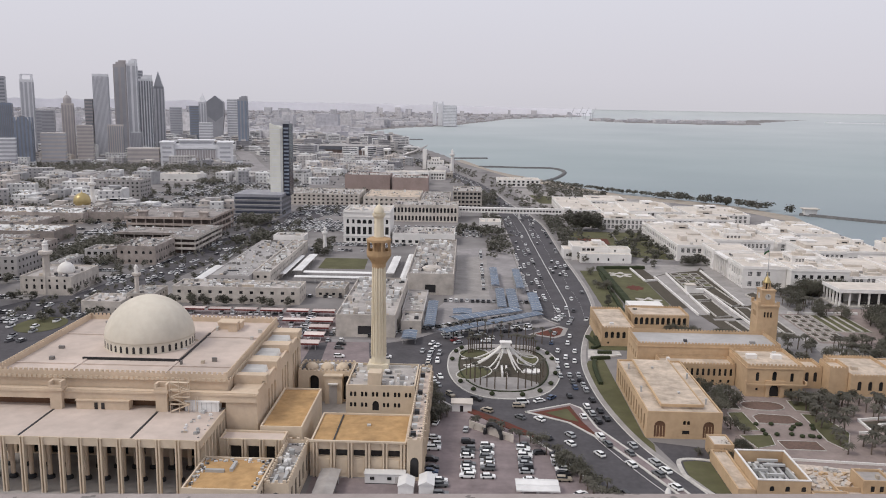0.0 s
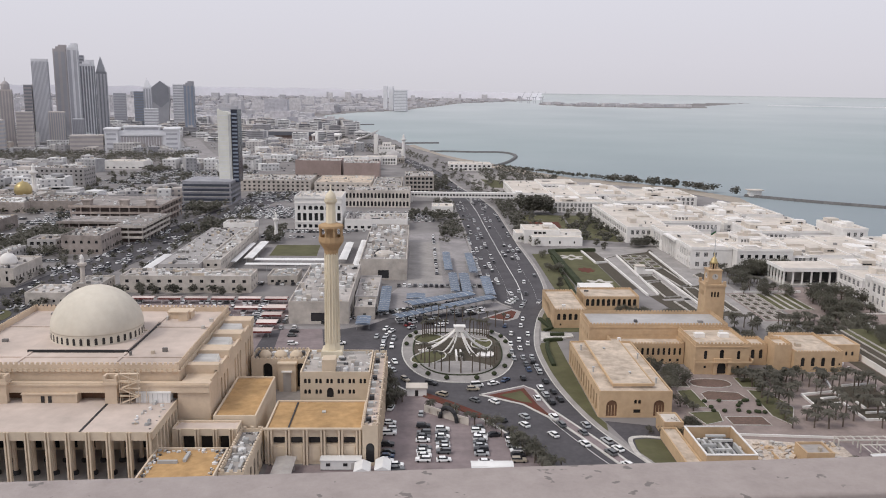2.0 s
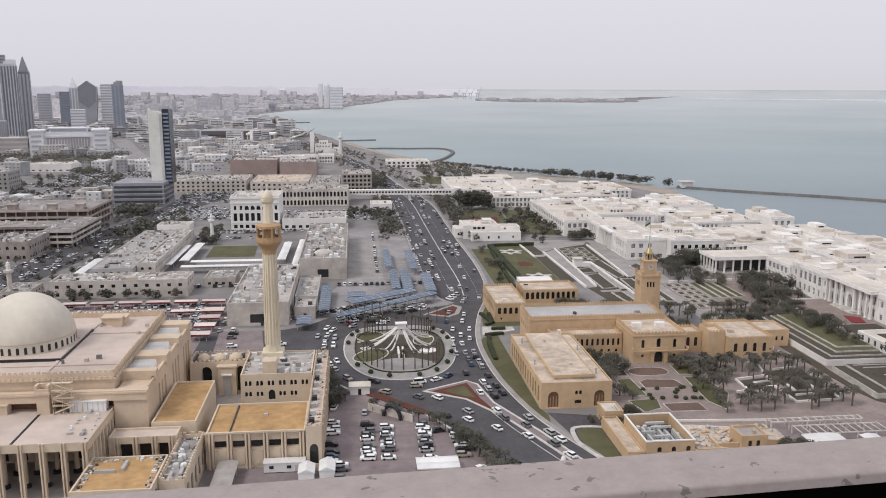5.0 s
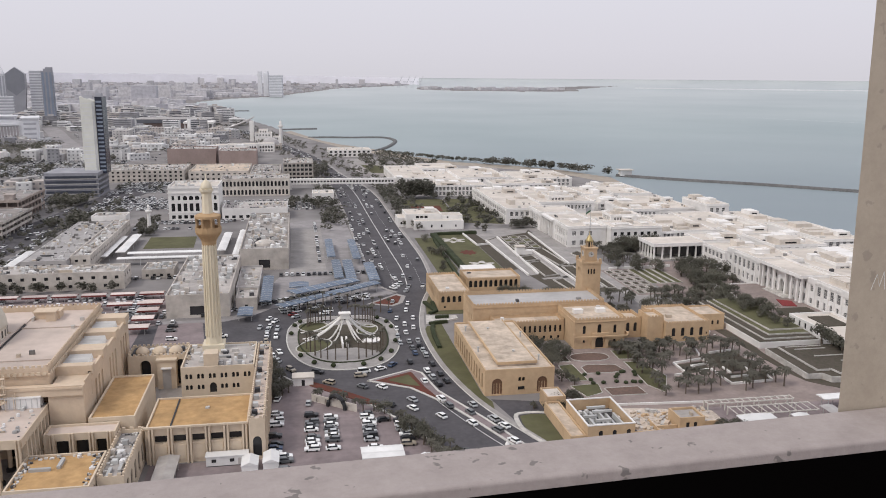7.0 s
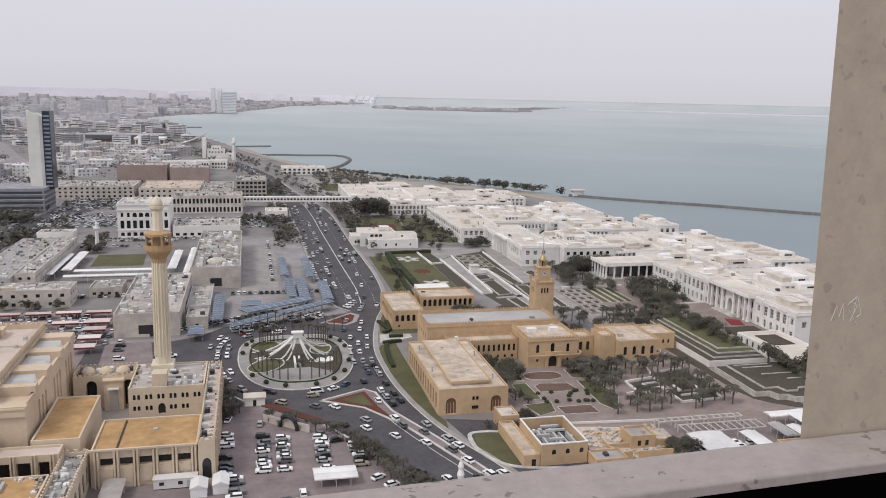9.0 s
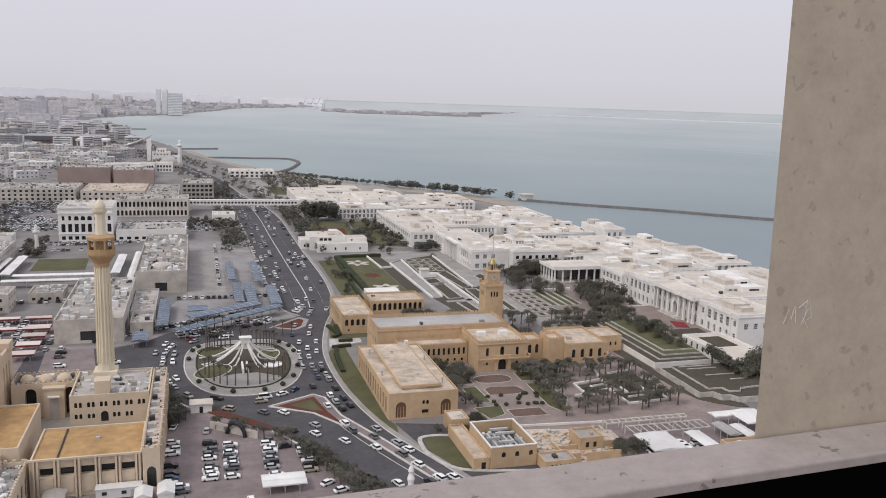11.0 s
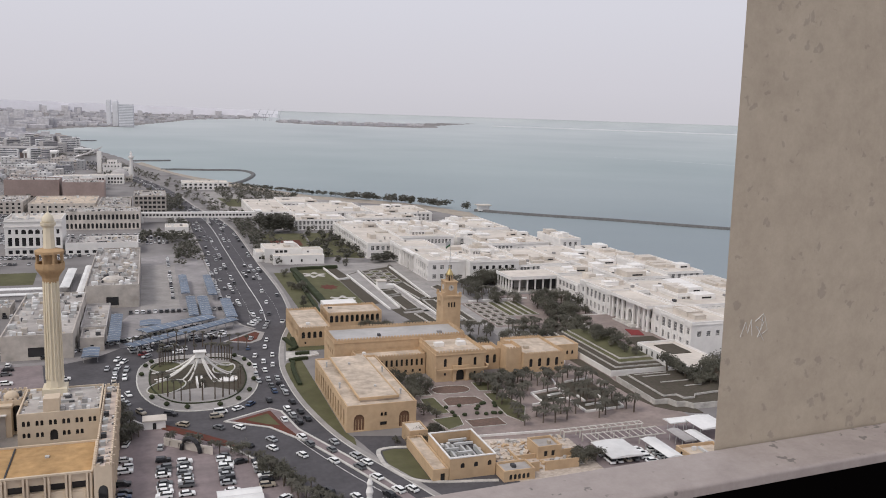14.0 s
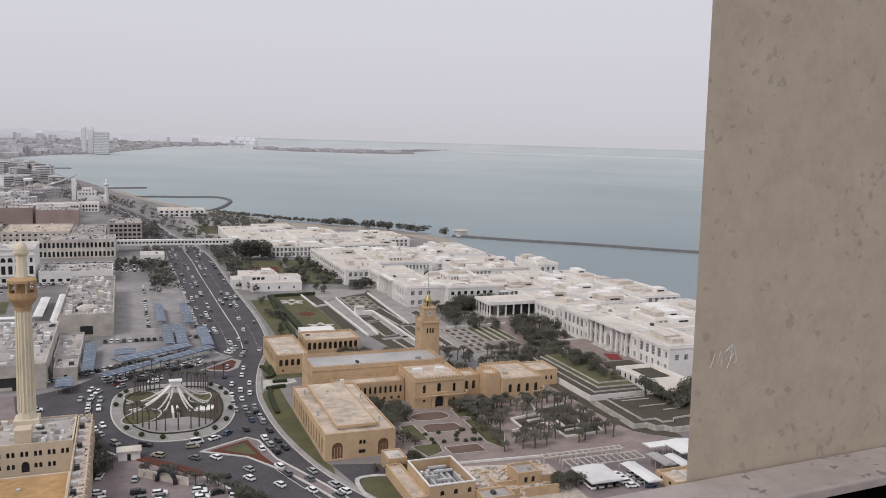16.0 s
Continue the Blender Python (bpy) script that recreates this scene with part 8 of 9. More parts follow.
slab("verge", offset_line(KERB_RIGHT, 1.75)[17:36] + [(52.6, 336), (59.3, 338), (59.2, 300), (59.2, 256), (61, 250)], 0.12, GRASS, "lawn between the avenue and the tan hall", "lawn", 0.15)
VERGE = [(66.8, 237.2), (71, 238.2), (75.0, 237), (75.0, 214.2), (71.4, 216), (68.4, 220.4), (66.4, 226), (66.2, 232)]
tagged(obj("pavement_6", strip_mesh(Mesh(), smooth_line([(75.2, 238.6), (70.6, 239.4), (66, 238.2), (65, 232), (65.4, 226), (67.6, 219.4), (71, 214.8), (75, 212.6), (80, 211.2), (94, 208.4)], 4), -0.7, 0.7, 0, 0.24), STONE_EDGE), "pale kerbed path round the corner lawn", "pavement", kind="structure")
slab("verge_2", VERGE, 0.12, GRASS, "rounded green lawn by the avenue", "lawn", 0.15)
slab("verge_3", [(55.2, 354), (62, 352.5), (76, 352.5), (76, 358.5), (61.2, 358.5), (61.2, 396), (64.5, 408), (60.5, 388), (57.6, 372)], 0.12, GRASS, "green planted verge round the lodge", "planting bed", 0.15)
slab("verge_4", [(73.5, 405), (79, 405), (86, 440), (86, 530), (74.5, 530), (74, 460)], 0.10, GRASS, "strip of grass and trees beside the avenue", "lawn", 0.15)
slab("park_border", [(111.4, 430), (119, 434), (118, 505), (110.8, 543)], 0.14, SOIL, "dark planted border along the lawn", "planting bed", 0.15)
slab("park_lawn", [(90, 424), (111, 430), (110.2, 543), (91, 537)], 0.10, GRASS, "large green lawn framed by hedges", "lawn", 0.15)
def lobed(cx, cy, a, b, lobes, depth, turn=0.0):
    """A closed figure with rounded lobes, as in bedding patterns."""
    return [(cx + a * (1 + depth * math.cos(lobes * t)) * math.cos(t + turn), cy + b * (1 + depth * math.cos(lobes * t)) * math.sin(t + turn)) for t in [2 * math.pi * i / 48 for i in range(48)]]


slab("lawn_feature", lobed(100.5, 481, 4.6, 6.2, 8, 0.18), 0.16, FLOWERS, "round red flower bed in the lawn", "flower bed", 0.1)
for cx, cy in ((98.5, 519), (101.5, 448)):
    slab("lawn_feature", lobed(cx, cy, 6.4, 6.8, 6, 0.32, 0.3), 0.16, STONE_EDGE, "pale bedding figure in the lawn", "paving", 0.1)
    slab("lawn_feature_bed", lobed(cx, cy, 2.4, 2.8, 4, 0.2), 0.2, GRASS, "small green heart of a bedding figure", "lawn", 0.1)


def hedge(x0, y0, x1, y1, w=2.0, h=1.6, mat=None, label="clipped dark green hedge", name="hedge", category="hedge", group="hedges"):
    m = Mesh()
    n = max(1, int(math.hypot(x1 - x0, y1 - y0) / 4))
    d = Vector((x1 - x0, y1 - y0, 0)).normalized()
    a = math.degrees(math.atan2(d.y, d.x))
    ln = math.hypot(x1 - x0, y1 - y0)
    g = random.Random(int(x0 * 7 + y0 * 3))
    hh = [h * (1 + (g.uniform(-0.12, 0.12) if mat is None else 0)) for _ in range(n + 1)]
    v, f = [], []
    for i in range(n + 1):
        c = Vector((x0, y0, 0)) + d * (ln * i / n)
        s = Vector((-d.y, d.x, 0)) * (w / 2)
        for p, z in ((c - s, 0), (c - s * 0.9, hh[i] * 0.9), (c - s * 0.6, hh[i]), (c + s * 0.6, hh[i]), (c + s * 0.9, hh[i] * 0.9), (c + s, 0)):
            v.append((p.x, p.y, z))
    for i in range(n):
        for j in range(5):
            f.append((i * 6 + j, i * 6 + j + 1, (i + 1) * 6 + j + 1, (i + 1) * 6 + j))
    f += [(5, 4, 3, 2, 1, 0), tuple(n * 6 + j for j in range(6))]
    m.add(v, f)
    return tagged(obj(name, m, mat or HEDGE), label, category, group)


def low_wall(x0, y0, x1, y1, w=0.4, h=0.6, label="low white garden wall", mat=None):
    return tagged(obj("garden_wall", Mesh().turned_box((x0 + x1) / 2, (y0 + y1) / 2, math.hypot(x1 - x0, y1 - y0), w, 0, h, math.degrees(math.atan2(y1 - y0, x1 - x0))), mat or WHITE), label, "garden wall", "garden walls")


for a in ((89, 436, 88, 537, 4, 2.2), (89, 538, 118, 540, 3, 2.0), (82, 410, 86, 520, 2, 1.4), (58, 347, 64, 347, 2, 1.4),
          (60, 356, 57, 372, 2, 1.3), (54, 338, 62, 340, 2, 1.3)):
    hedge(*a)
# terraced beds between lawn and promenade
def edged_bed(poly, mat, label, w=0.45, h=0.55):
    slab("planting_bed", poly, 0.25, mat, label, "planting bed", 0.25)
    tagged(obj("bed_edge", strip_mesh(Mesh(), poly + poly[:1], -w * 0.35, w * 0.35, 0, h), STONE_EDGE), "low white stone edge of a garden bed", "bed edging", "bed edges")


slab("garden_bed_ground", [(110.5, 545), (118.5, 500), (121, 420), (126, 380), (157, 380), (158, 440), (156, 560), (128, 552)], 0.05, SOIL, "dark planted ground between the garden paths", "planting bed", 0.1)
for poly in ([(127, 463), (136, 465.5), (136.2, 454), (127.6, 451)], [(128.4, 447), (136.4, 450), (136.6, 417), (128.6, 414.5)], [(140.6, 480), (148, 485.5), (149.4, 443), (144, 438)],
             [(130.4, 406), (136.4, 407.5), (137.4, 387), (132.4, 384)], [(144.6, 436), (151, 435), (151.4, 414), (143.6, 403)], [(142.4, 400), (150.6, 409), (151, 388), (142.6, 384)],
             [(160.6, 468), (167, 474), (170, 458), (162, 450)], [(152.6, 434), (157, 436), (157, 386), (152.6, 386)]):
    edged_bed(poly, SOIL, "dark planted bed edged in white", 0.9, 0.7)
for i in range(3):
    for j in range(4):
        x0, y0 = 130.6 + i * 6.3 + j * 0.2, 487 + j * 10.4
        edged_bed([(x0, y0), (x0 + 4.8, y0 + 1), (x0 + 4.8, y0 + 8.4), (x0, y0 + 7.4)], SOIL if (i + j) % 2 else GRASS, "small square planted bed edged in white", 0.7, 0.5)
# one broad walled walk, a narrow one beyond the beds and the cross paths
for nm, poly, walls in (("garden_path", [(120.4, 418), (126.4, 420), (128.6, 524), (118.6, 513)], (1, 1)), ("garden_path_2", [(137.6, 392), (141.4, 399), (140, 480), (137.4, 480)], (0, 1)),
                        ("garden_path_3", [(150.4, 440), (159.6, 446), (164, 540), (153.4, 536)], (1, 0)), ("garden_path_4", [(126, 408.4), (142, 411), (142, 414), (126, 412)], (0, 0)),
                        ("garden_path_5", [(118.6, 515), (129, 526), (152, 538), (160, 556), (116, 556)], (0, 0))):
    slab(nm, poly, 0.09, LIGHT_PAVING, "pale garden path", "path", 0.2)
    for k, (a, b) in enumerate(((0, 3), (1, 2))):
        if walls[k]:
            low_wall(*poly[a], *poly[b], 0.8, 1.1)
low_wall(108.3, 541, 110, 500, 0.8, 1.2)
low_wall(110, 499.5, 118, 502.5, 0.8, 1.2)
kiosk = thing("garden_kiosk", "small white garden kiosk", "kiosk")
obj("wall", Mesh().box(127.6, 132.6, 470, 475, 0, 4.5).box(132.6, 137.4, 470, 474, 0, 2.4), WHITE, kiosk)
obj("roof", Mesh().box(127.2, 133, 469.6, 475.4, 4.5, 5.0), WHITE_ROOF, kiosk)
# parterre before the palace gate: long green strips and a field of small beds
for i in range(4):
    x0 = 178.6 + i * 4.5
    edged_bed([(x0, 391), (x0 + 3.6, 391), (x0 + 3.6, 423), (x0, 423)], GRASS, "long green strip edged with white stone", 0.45, 0.5)
low_wall(168.5, 425.5, 205, 427, 0.9, 1.2)
slab("parterre_ground", [(163, 371), (178.2, 371), (178.2, 425), (163, 425)], 0.09, GARDEN_PAVING, "rose-grey ground of the small parterre", "pavement", 0.1)
for i in range(3):
    for j in range(6):
        x0, y0 = 164.2 + i * 4.7, 373 + j * 8.4
        edged_bed([(x0, y0), (x0 + 3.4, y0), (x0 + 3.4, y0 + 6), (x0, y0 + 6)], SOIL, "small dark bed edged with white stone", 0.4, 0.6)
edged_bed([(220.8, 401), (224.5, 401), (224.5, 413), (221.5, 413)], SOIL, "dark bed at the foot of the palace wall")
slab("forecourt", [(205, 300), (226, 300), (226, 440), (190, 440), (180, 415), (180, 350)], 0.05, GARDEN_PAVING, "paved forecourt of the white palaces", "pavement", 0.2)
# stepped green terraces
steps = thing("stepped_terrace", "stepped lawn terraces with thin white stone edges", "terrace")
for k, (x0, y0, x1, z, mat) in enumerate(((177.6, 286.5, 204, 2.4, SOIL), (181.6, 289.8, 203.9, 2.85, SOIL), (185.6, 293.6, 203.8, 3.3, GRASS), (188.6, 298.2, 203.7, 3.75, GRASS))):
    obj("terrace_bank", Mesh().box(x0 + 0.3, x1, y0 + 0.3, 346, 0, z), mat, steps)
    obj("terrace_edge", Mesh().box(x0, x0 + 0.29, y0, 346, 0 if k == 0 else z - 0.6, z + 0.15).box(x0 + 0.29, x1, y0, y0 + 0.29, 0 if k == 0 else z - 0.6, z + 0.15), WHITE if k == 0 else STONE_EDGE, steps)
obj("upper_court", Mesh().box(204.1, 228.4, 312.2, 373, 0, 3.0), GARDEN_PAVING, steps)
obj("court_wall", Mesh().box(203.7, 204.09, 346.2, 373, 0, 3.5).box(204.1, 228.4, 373.01, 373.4, 0, 3.5), WHITE, steps)
lower = thing("lower_terrace", "dark planted lower terraces with white zigzag walls", "terrace")
for k, poly in enumerate(([(177, 281), (176.3, 252.4), (182, 252.4), (183.2, 248.6), (186.4, 248.3), (188, 245.3), (200, 245), (202, 249), (214, 249), (226, 249), (226, 281)],
                          [(181.7, 280.9), (181.4, 254.6), (187, 254.6), (187.6, 250.6), (192, 250.4), (194, 253), (203, 254), (214, 254), (225.9, 254), (225.9, 280.9)])):
    z = 2.0 + k * 0.6
    obj("terrace_bank", Mesh().prism(poly, 0, z), SOIL, lower)
    obj("terrace_edge", strip_mesh(Mesh(), poly[:9], -0.03, 0.3, z - (2.0 if k == 0 else 0.5), z + 0.18), STONE_EDGE, lower)
for x0, x1, y in ((184, 199, 279), (186, 199, 276), (189, 202, 268), (196, 204, 262)):
    obj("low_edge", Mesh().box(x0, x1, y, y + 0.4, 2.6, 2.85), STONE_EDGE, lower)
slab("planting_bed", [(172, 312), (176.8, 312), (176.8, 287), (176, 280), (175.6, 252.6), (181, 252), (182.6, 248), (186, 247.6), (189, 244.6), (189, 240.6), (184.7, 241.6), (179, 246), (175, 250.8), (173.2, 259)], 0.2, SOIL, "dark planted strip beside the terrace wall", "planting bed", 0.2)
for i in range(14):
    y = 258 + i * 5
    tagged(obj("bollard", Mesh().lathe(166.4 + i * 0.1, y, [(0.45, 0), (0.45, 0.9), (0.6, 0.95), (0.3, 1.3)], 8), WHITE), "white stone bollard beside the garden path", "bollard", "bollards")
RED_BLOOM = material("bright_red_blooms", (0.30, 0.045, 0.05), second=(0.14, 0.04, 0.035), scale=1.5, amount=0.8, rough=1.0)
# terrace house under the palace
th = thing("terrace_house", "white flat-roofed garden house below the palace", "garden house")
block(th, 206, 226, 272, 312, 0, 6.0, WHITE, WHITE_ROOF, left=row(40, 9, 1.4, 2.4, 2.6, 0), front=row(20, 5, 1.4, 2.4, 2.6, 0))
slab("roof_garden", [(212, 294), (222, 294), (222, 308), (212, 308)], 5.4, SOIL, "dark planted roof garden", "planting bed", 0.3)
slab("planting_bed", [(208, 316), (225, 318), (225.4, 329), (209, 329)], 3.2, SOIL, "dark bed on the upper court", "planting bed", 0.2)
slab("flower_bed_5", [(216, 332.5), (222, 330.8), (224.7, 339.5), (219, 343)], 3.25, RED_BLOOM, "red flower bed on the upper court", "flower bed", 0.25)
# flower parterres before the clock palace
for nm, poly, mat in (("planting_bed", superellipse(107.6, 287, 7.4, 4.4, 24, 2.6), BED_SOIL), ("planting_bed", [(100.5, 270), (100.5, 276.5), (103.7, 279), (114, 277.5), (115.5, 271), (110, 269.5)], BED_SOIL),
                      ("planting_bed", [(101.4, 255.3), (113.8, 255.4), (114.2, 248), (101.8, 248.4)], BED_SOIL), ("planting_bed", [(90.5, 259), (101, 260), (99.6, 251.5), (93, 248.5)], GRASS),
                      ("planting_bed", [(118.5, 280), (125, 279), (128, 263), (121, 248.5), (117.5, 256)], GRASS), ("planting_bed", [(92.8, 279.5), (98.4, 280), (98.8, 263.5), (92, 263.5)], GRASS),
                      ("planting_bed", [(118, 283), (128, 282), (128, 292), (118.5, 293)], GRASS), ("planting_bed", [(88.5, 284), (98.6, 283), (98.6, 292), (89, 293)], SOIL)):
    slab(nm, poly, 0.2, mat, "reddish-brown garden bed edged in pale stone" if mat is BED_SOIL else "green and brown garden bed edged in pale stone", "planting bed", 0.2)
    tagged(obj("bed_edge", strip_mesh(Mesh(), poly + poly[:1], -0.05, 0.22, 0, 0.32), STONE_EDGE), "low pale stone edge of a garden bed", "bed edging", "bed edges")
g2 = random.Random(5)
for i in range(16):
    tagged(obj("shrub", Mesh().lathe(g2.uniform(99, 118), g2.uniform(257, 270), [(0.3, 0), (0.9, 0.4), (0.8, 0.9), (0.2, 1.2)], 8), HEDGE), "small round dark shrub in the court", "shrub", "court shrubs")
ZIG = ((136, 275, 149, 278), (149, 278, 150, 273), (150, 273, 141, 271), (141, 271, 142, 266), (142, 266, 147, 267), (147, 267, 147, 252), (147, 252, 163, 253), (163, 253, 165, 262), (136, 275, 136, 264), (136, 264, 131, 263),
       (150, 258, 160, 259), (160, 259, 160, 268), (152, 268, 152, 262), (155, 284, 166, 286), (150, 282, 152, 290))
for q_ in ZIG:
    low_wall(*q_, 0.6, 0.8, "low white zigzag garden wall")
for poly in ([(147, 253), (163, 254), (164, 262), (148, 262)], [(137, 265), (147, 268), (148, 276), (137, 274)], [(151, 264), (165, 265), (166, 285), (152, 283)]):
    slab("planting_bed", poly, 0.16, SOIL, "dark bed between zigzag walls", "planting bed", 0.16)
# sheds, carports and pergolas beside the terraces
for x0, x1, y0, y1, z, lab in ((131, 142.6, 207.6, 220.5, 3.2, "white sloping carport roof"), (148.4, 153.8, 203.5, 219, 3.2, "long white carport roof"), (164.4, 176, 226, 230.2, 4.2, "white flat shed roof"), (171, 182, 217.5, 229, 4.6, "broad white sloping shed roof"), (166.5, 171, 211, 221, 3.2, "short white carport roof")):
    canopy(x0, x1, y0, y1, z, WHITE_METAL, lab, "carport", 3)
canopy(161, 165.6, 212.8, 223.2, 3.4, GREY, "grey flat carport roof", "carport", 3)
house("low tan flat-roofed shed", 156, 170, 200, 210.6, 3.2, TAN, TAN_ROOF, 61, 4, 1.2, 1.2, 0, 3, "shed", "shed", 3)
RUBBLE = material("rubble_ground", (0.66, 0.57, 0.49), second=(0.42, 0.35, 0.29), scale=0.9, amount=0.9, stain=0.3)
slab("rubble_ground", [(100.2, 199), (128, 199), (129, 232), (104, 237.5), (98, 238)], 0.12, RUBBLE, "pale ground strewn with building rubble", "ground", 0.1)
slab("yard_floor", [(128.1, 196), (190, 196), (190, 236), (129.1, 238)], 0.05, PAVING, "grey-pink service yard", "yard", 0.1)
TRELLIS = material("weathered_trellis", (0.64, 0.60, 0.55), scale=1.5, stain=0.3)
for x0, x1, y0, y1 in ((132, 160, 221.5, 228), (127, 157, 231, 234)):
    pg = thing("pergola", "long white pergola with open beams", "pergola", "pergolas")
    obj("beam", Mesh().box(x0, x1, y0, y0 + 0.4, 2.4, 2.7), TRELLIS, pg)
    obj("beam", Mesh().box(x0, x1, y1 - 0.4, y1, 2.4, 2.7), TRELLIS, pg)
    for i in range(int((x1 - x0) / 2.5) + 1):
        obj("slat", Mesh().box(x0 + i * 2.5, x0 + i * 2.5 + 0.3, y0, y1, 2.703, 2.85), TRELLIS, pg)
    for i in range(int((x1 - x0) / 6) + 1):
        obj("post", Mesh().box(x0 + i * 5.9, x0 + i * 5.9 + 0.35, y0 + 0.02, y0 + 0.37, 0, 2.4), TRELLIS, pg)
        obj("post", Mesh().box(x0 + i * 5.9, x0 + i * 5.9 + 0.35, y1 - 0.37, y1 - 0.02, 0, 2.4), TRELLIS, pg)
low_wall(98, 240.5, 130, 238, 0.35, 0.8, "long white boundary wall of the garden")
slab("shore_lawn", [(78, 850), (92, 846), (150, 852), (215, 850), (228, 940), (150, 1040), (96, 1060), (60, 1060), (62, 900)], 0.08, LIGHT_PAVING, "pale paved shore garden", "pavement", 0.2)
slab("shore_lawn_2", [(80, 900), (116, 897), (112, 965), (74, 985)], 0.14, GRASS, "square shore lawn with paths", "lawn", 0.2)
slab("beach", [(150, 1082), (190, 1006), (250, 956), (293, 908), (326, 830), (318, 760), (308, 790), (280, 880), (230, 930), (170, 985), (120, 1080), (60, 1240), (36, 1330), (-20, 1560), (-10, 1600), (38, 1366), (64, 1286), (118, 1176)], 0.1, SAND, "narrow strip of pale beach sand", "beach", 0.4)
slab("small_roundabout", superellipse(-198, 372, 11, 14, 32, 2), 0.2, GRASS, "small round lawn at the end of the avenue", "lawn", 0.3)
slab("service_road", [(60, 195), (100, 196), (100, 240), (84, 246), (61, 252), (66, 226)], 0.03, ASPHALT, "dark asphalt drive to the palace yard", "road", 0.1)
FOAM = material("sea_foam", (0.72, 0.74, 0.74), scale=0.2, rough=0.8)
wake = Mesh()
for i in range(24):
    ends = []
    for t in (i / 24, (i + 1) / 24):
        x, y, w = 1185 + 230 * t, 2065 - 420 * t, 0.8 + 2.6 * t
        ends += [(x - w, y - w * 0.6), (x + w, y + w * 0.6)]
    a, b, c, d = [eye_scaled(*e, -1.1) for e in ends]
    wake.add([a, b, d, c, *[(v[0], v[1], v[2] - 0.3) for v in (a, b, d, c)]], [(0, 1, 2, 3), (0, 4, 5, 1), (2, 6, 7, 3), (1, 5, 6, 2), (3, 7, 4, 0)])
tagged(obj("boat_wake", wake, FOAM), "thin white wake of a boat on the bay", "wake", kind="structure")

# low causeway far out in the bay
cause = Mesh()
for i in range(20):
    t0, t1 = i / 20, (i + 1) / 20
    p = [eye_scaled(2938 + 2198 * t, 7010 + -1440 * t, z) for t in (t0, t1) for z in (-1.5, 6)]
    cause.add([p[0], p[2], p[3], p[1]] + [(x * 1.004, y * 1.004, z) for x, y, z in (p[0], p[2], p[3], p[1])], [(0, 1, 2, 3), (3, 2, 6, 7)])
tagged(obj("causeway", cause, PALE_T), "thin pale causeway far out in the bay", "causeway", kind="structure")

# ---- trees ----
def palm_proto(seed, h, fronds=26, length=2.9):
    g = random.Random(seed)
    t = thing("palm_tree", "slender date palm with dusty drooping fronds", "palm tree", "garden palms")
    lean = g.uniform(-0.25, 0.25)
    obj("trunk", Mesh().tube([(0, 0, 0), (lean * 0.4, 0, h * 0.5), (lean, 0, h)], 0.30, 6, 0.2), BARK, t)
    m = Mesh()
    for i in range(fronds):
        a = 2 * math.pi * i / fronds + g.uniform(-0.2, 0.2)
        up = g.uniform(-0.1, 1.1)
        ln = length * g.uniform(0.8, 1.15)
        c, s = math.cos(a), math.sin(a)
        left, mid, right = [], [], []
        for j in range(5):
            u = j / 4
            r = ln * u * (1 - 0.12 * u)
            z = h + 0.1 + ln * (up * u - (0.55 + 0.5 * up) * u * u)
            w = 0.42 * (0.25 + math.sin(math.pi * min(1, 0.15 + u * 0.85))) * (1 - 0.5 * u)
            mid.append((lean + c * r, s * r, z))
            left.append((lean + c * r - s * w, s * r + c * w, z - w * 0.55))
            right.append((lean + c * r + s * w, s * r - c * w, z - w * 0.55))
        m.add(left + mid + right, [f for j in range(4) for f in ((j, j + 1, 6 + j, 5 + j), (5 + j, 6 + j, 11 + j, 10 + j))])
    obj("crown", m, PALM_LEAF, t)
    return t


def tree_proto(seed, h, spread, leaves=420, size=0.3, label="broad dusty green tree with a dense crown"):
    g = random.Random(seed)
    t = thing("tree", label, "tree", "garden trees")
    wood = Mesh().tube([(0, 0, 0), (0.1, 0.05, h * 0.25), (0.15, -0.1, h * 0.45)], 0.28, 6, 0.18)
    clumps = []
    for i in range(9):
        a = g.uniform(0, 2 * math.pi)
        r = spread * math.sqrt(g.random()) * 0.8
        z = h * g.uniform(0.45, 0.92) - 0.25 * r
        c = (r * math.cos(a), r * math.sin(a), max(h * 0.35, z))
        wood.tube([(0.15, -0.1, h * 0.4), (c[0] * 0.5, c[1] * 0.5, (h * 0.4 + c[2]) / 2 + 0.2), c], 0.12, 5, 0.04)
        clumps.append((c, spread * g.uniform(0.35, 0.6)))
    obj("trunk", wood, BARK, t)
    m = Mesh()
    for i in range(leaves):
        (cx, cy, cz), cr = g.choice(clumps)
        d = Vector((g.gauss(0, 1), g.gauss(0, 1), g.gauss(0, 0.75)))
        d.normalize()
        p = Vector((cx, cy, cz)) + d * cr * g.uniform(0.35, 1.25)
        n = (d + Vector((g.uniform(-.6, .6), g.uniform(-.6, .6), g.uniform(-.2, .9)))).normalized()
        u = n.orthogonal().normalized() * size * g.uniform(0.6, 1.4)
        w = n.cross(u).normalized() * size * g.uniform(0.6, 1.2)
        m.add([tuple(p - u), tuple(p + w * 0.8 + u * 0.1), tuple(p + u), tuple(p - w * 0.8 + n * 0.15)], [(0, 1, 2, 3)])
    obj("crown", m, LEAF, t)
    return t


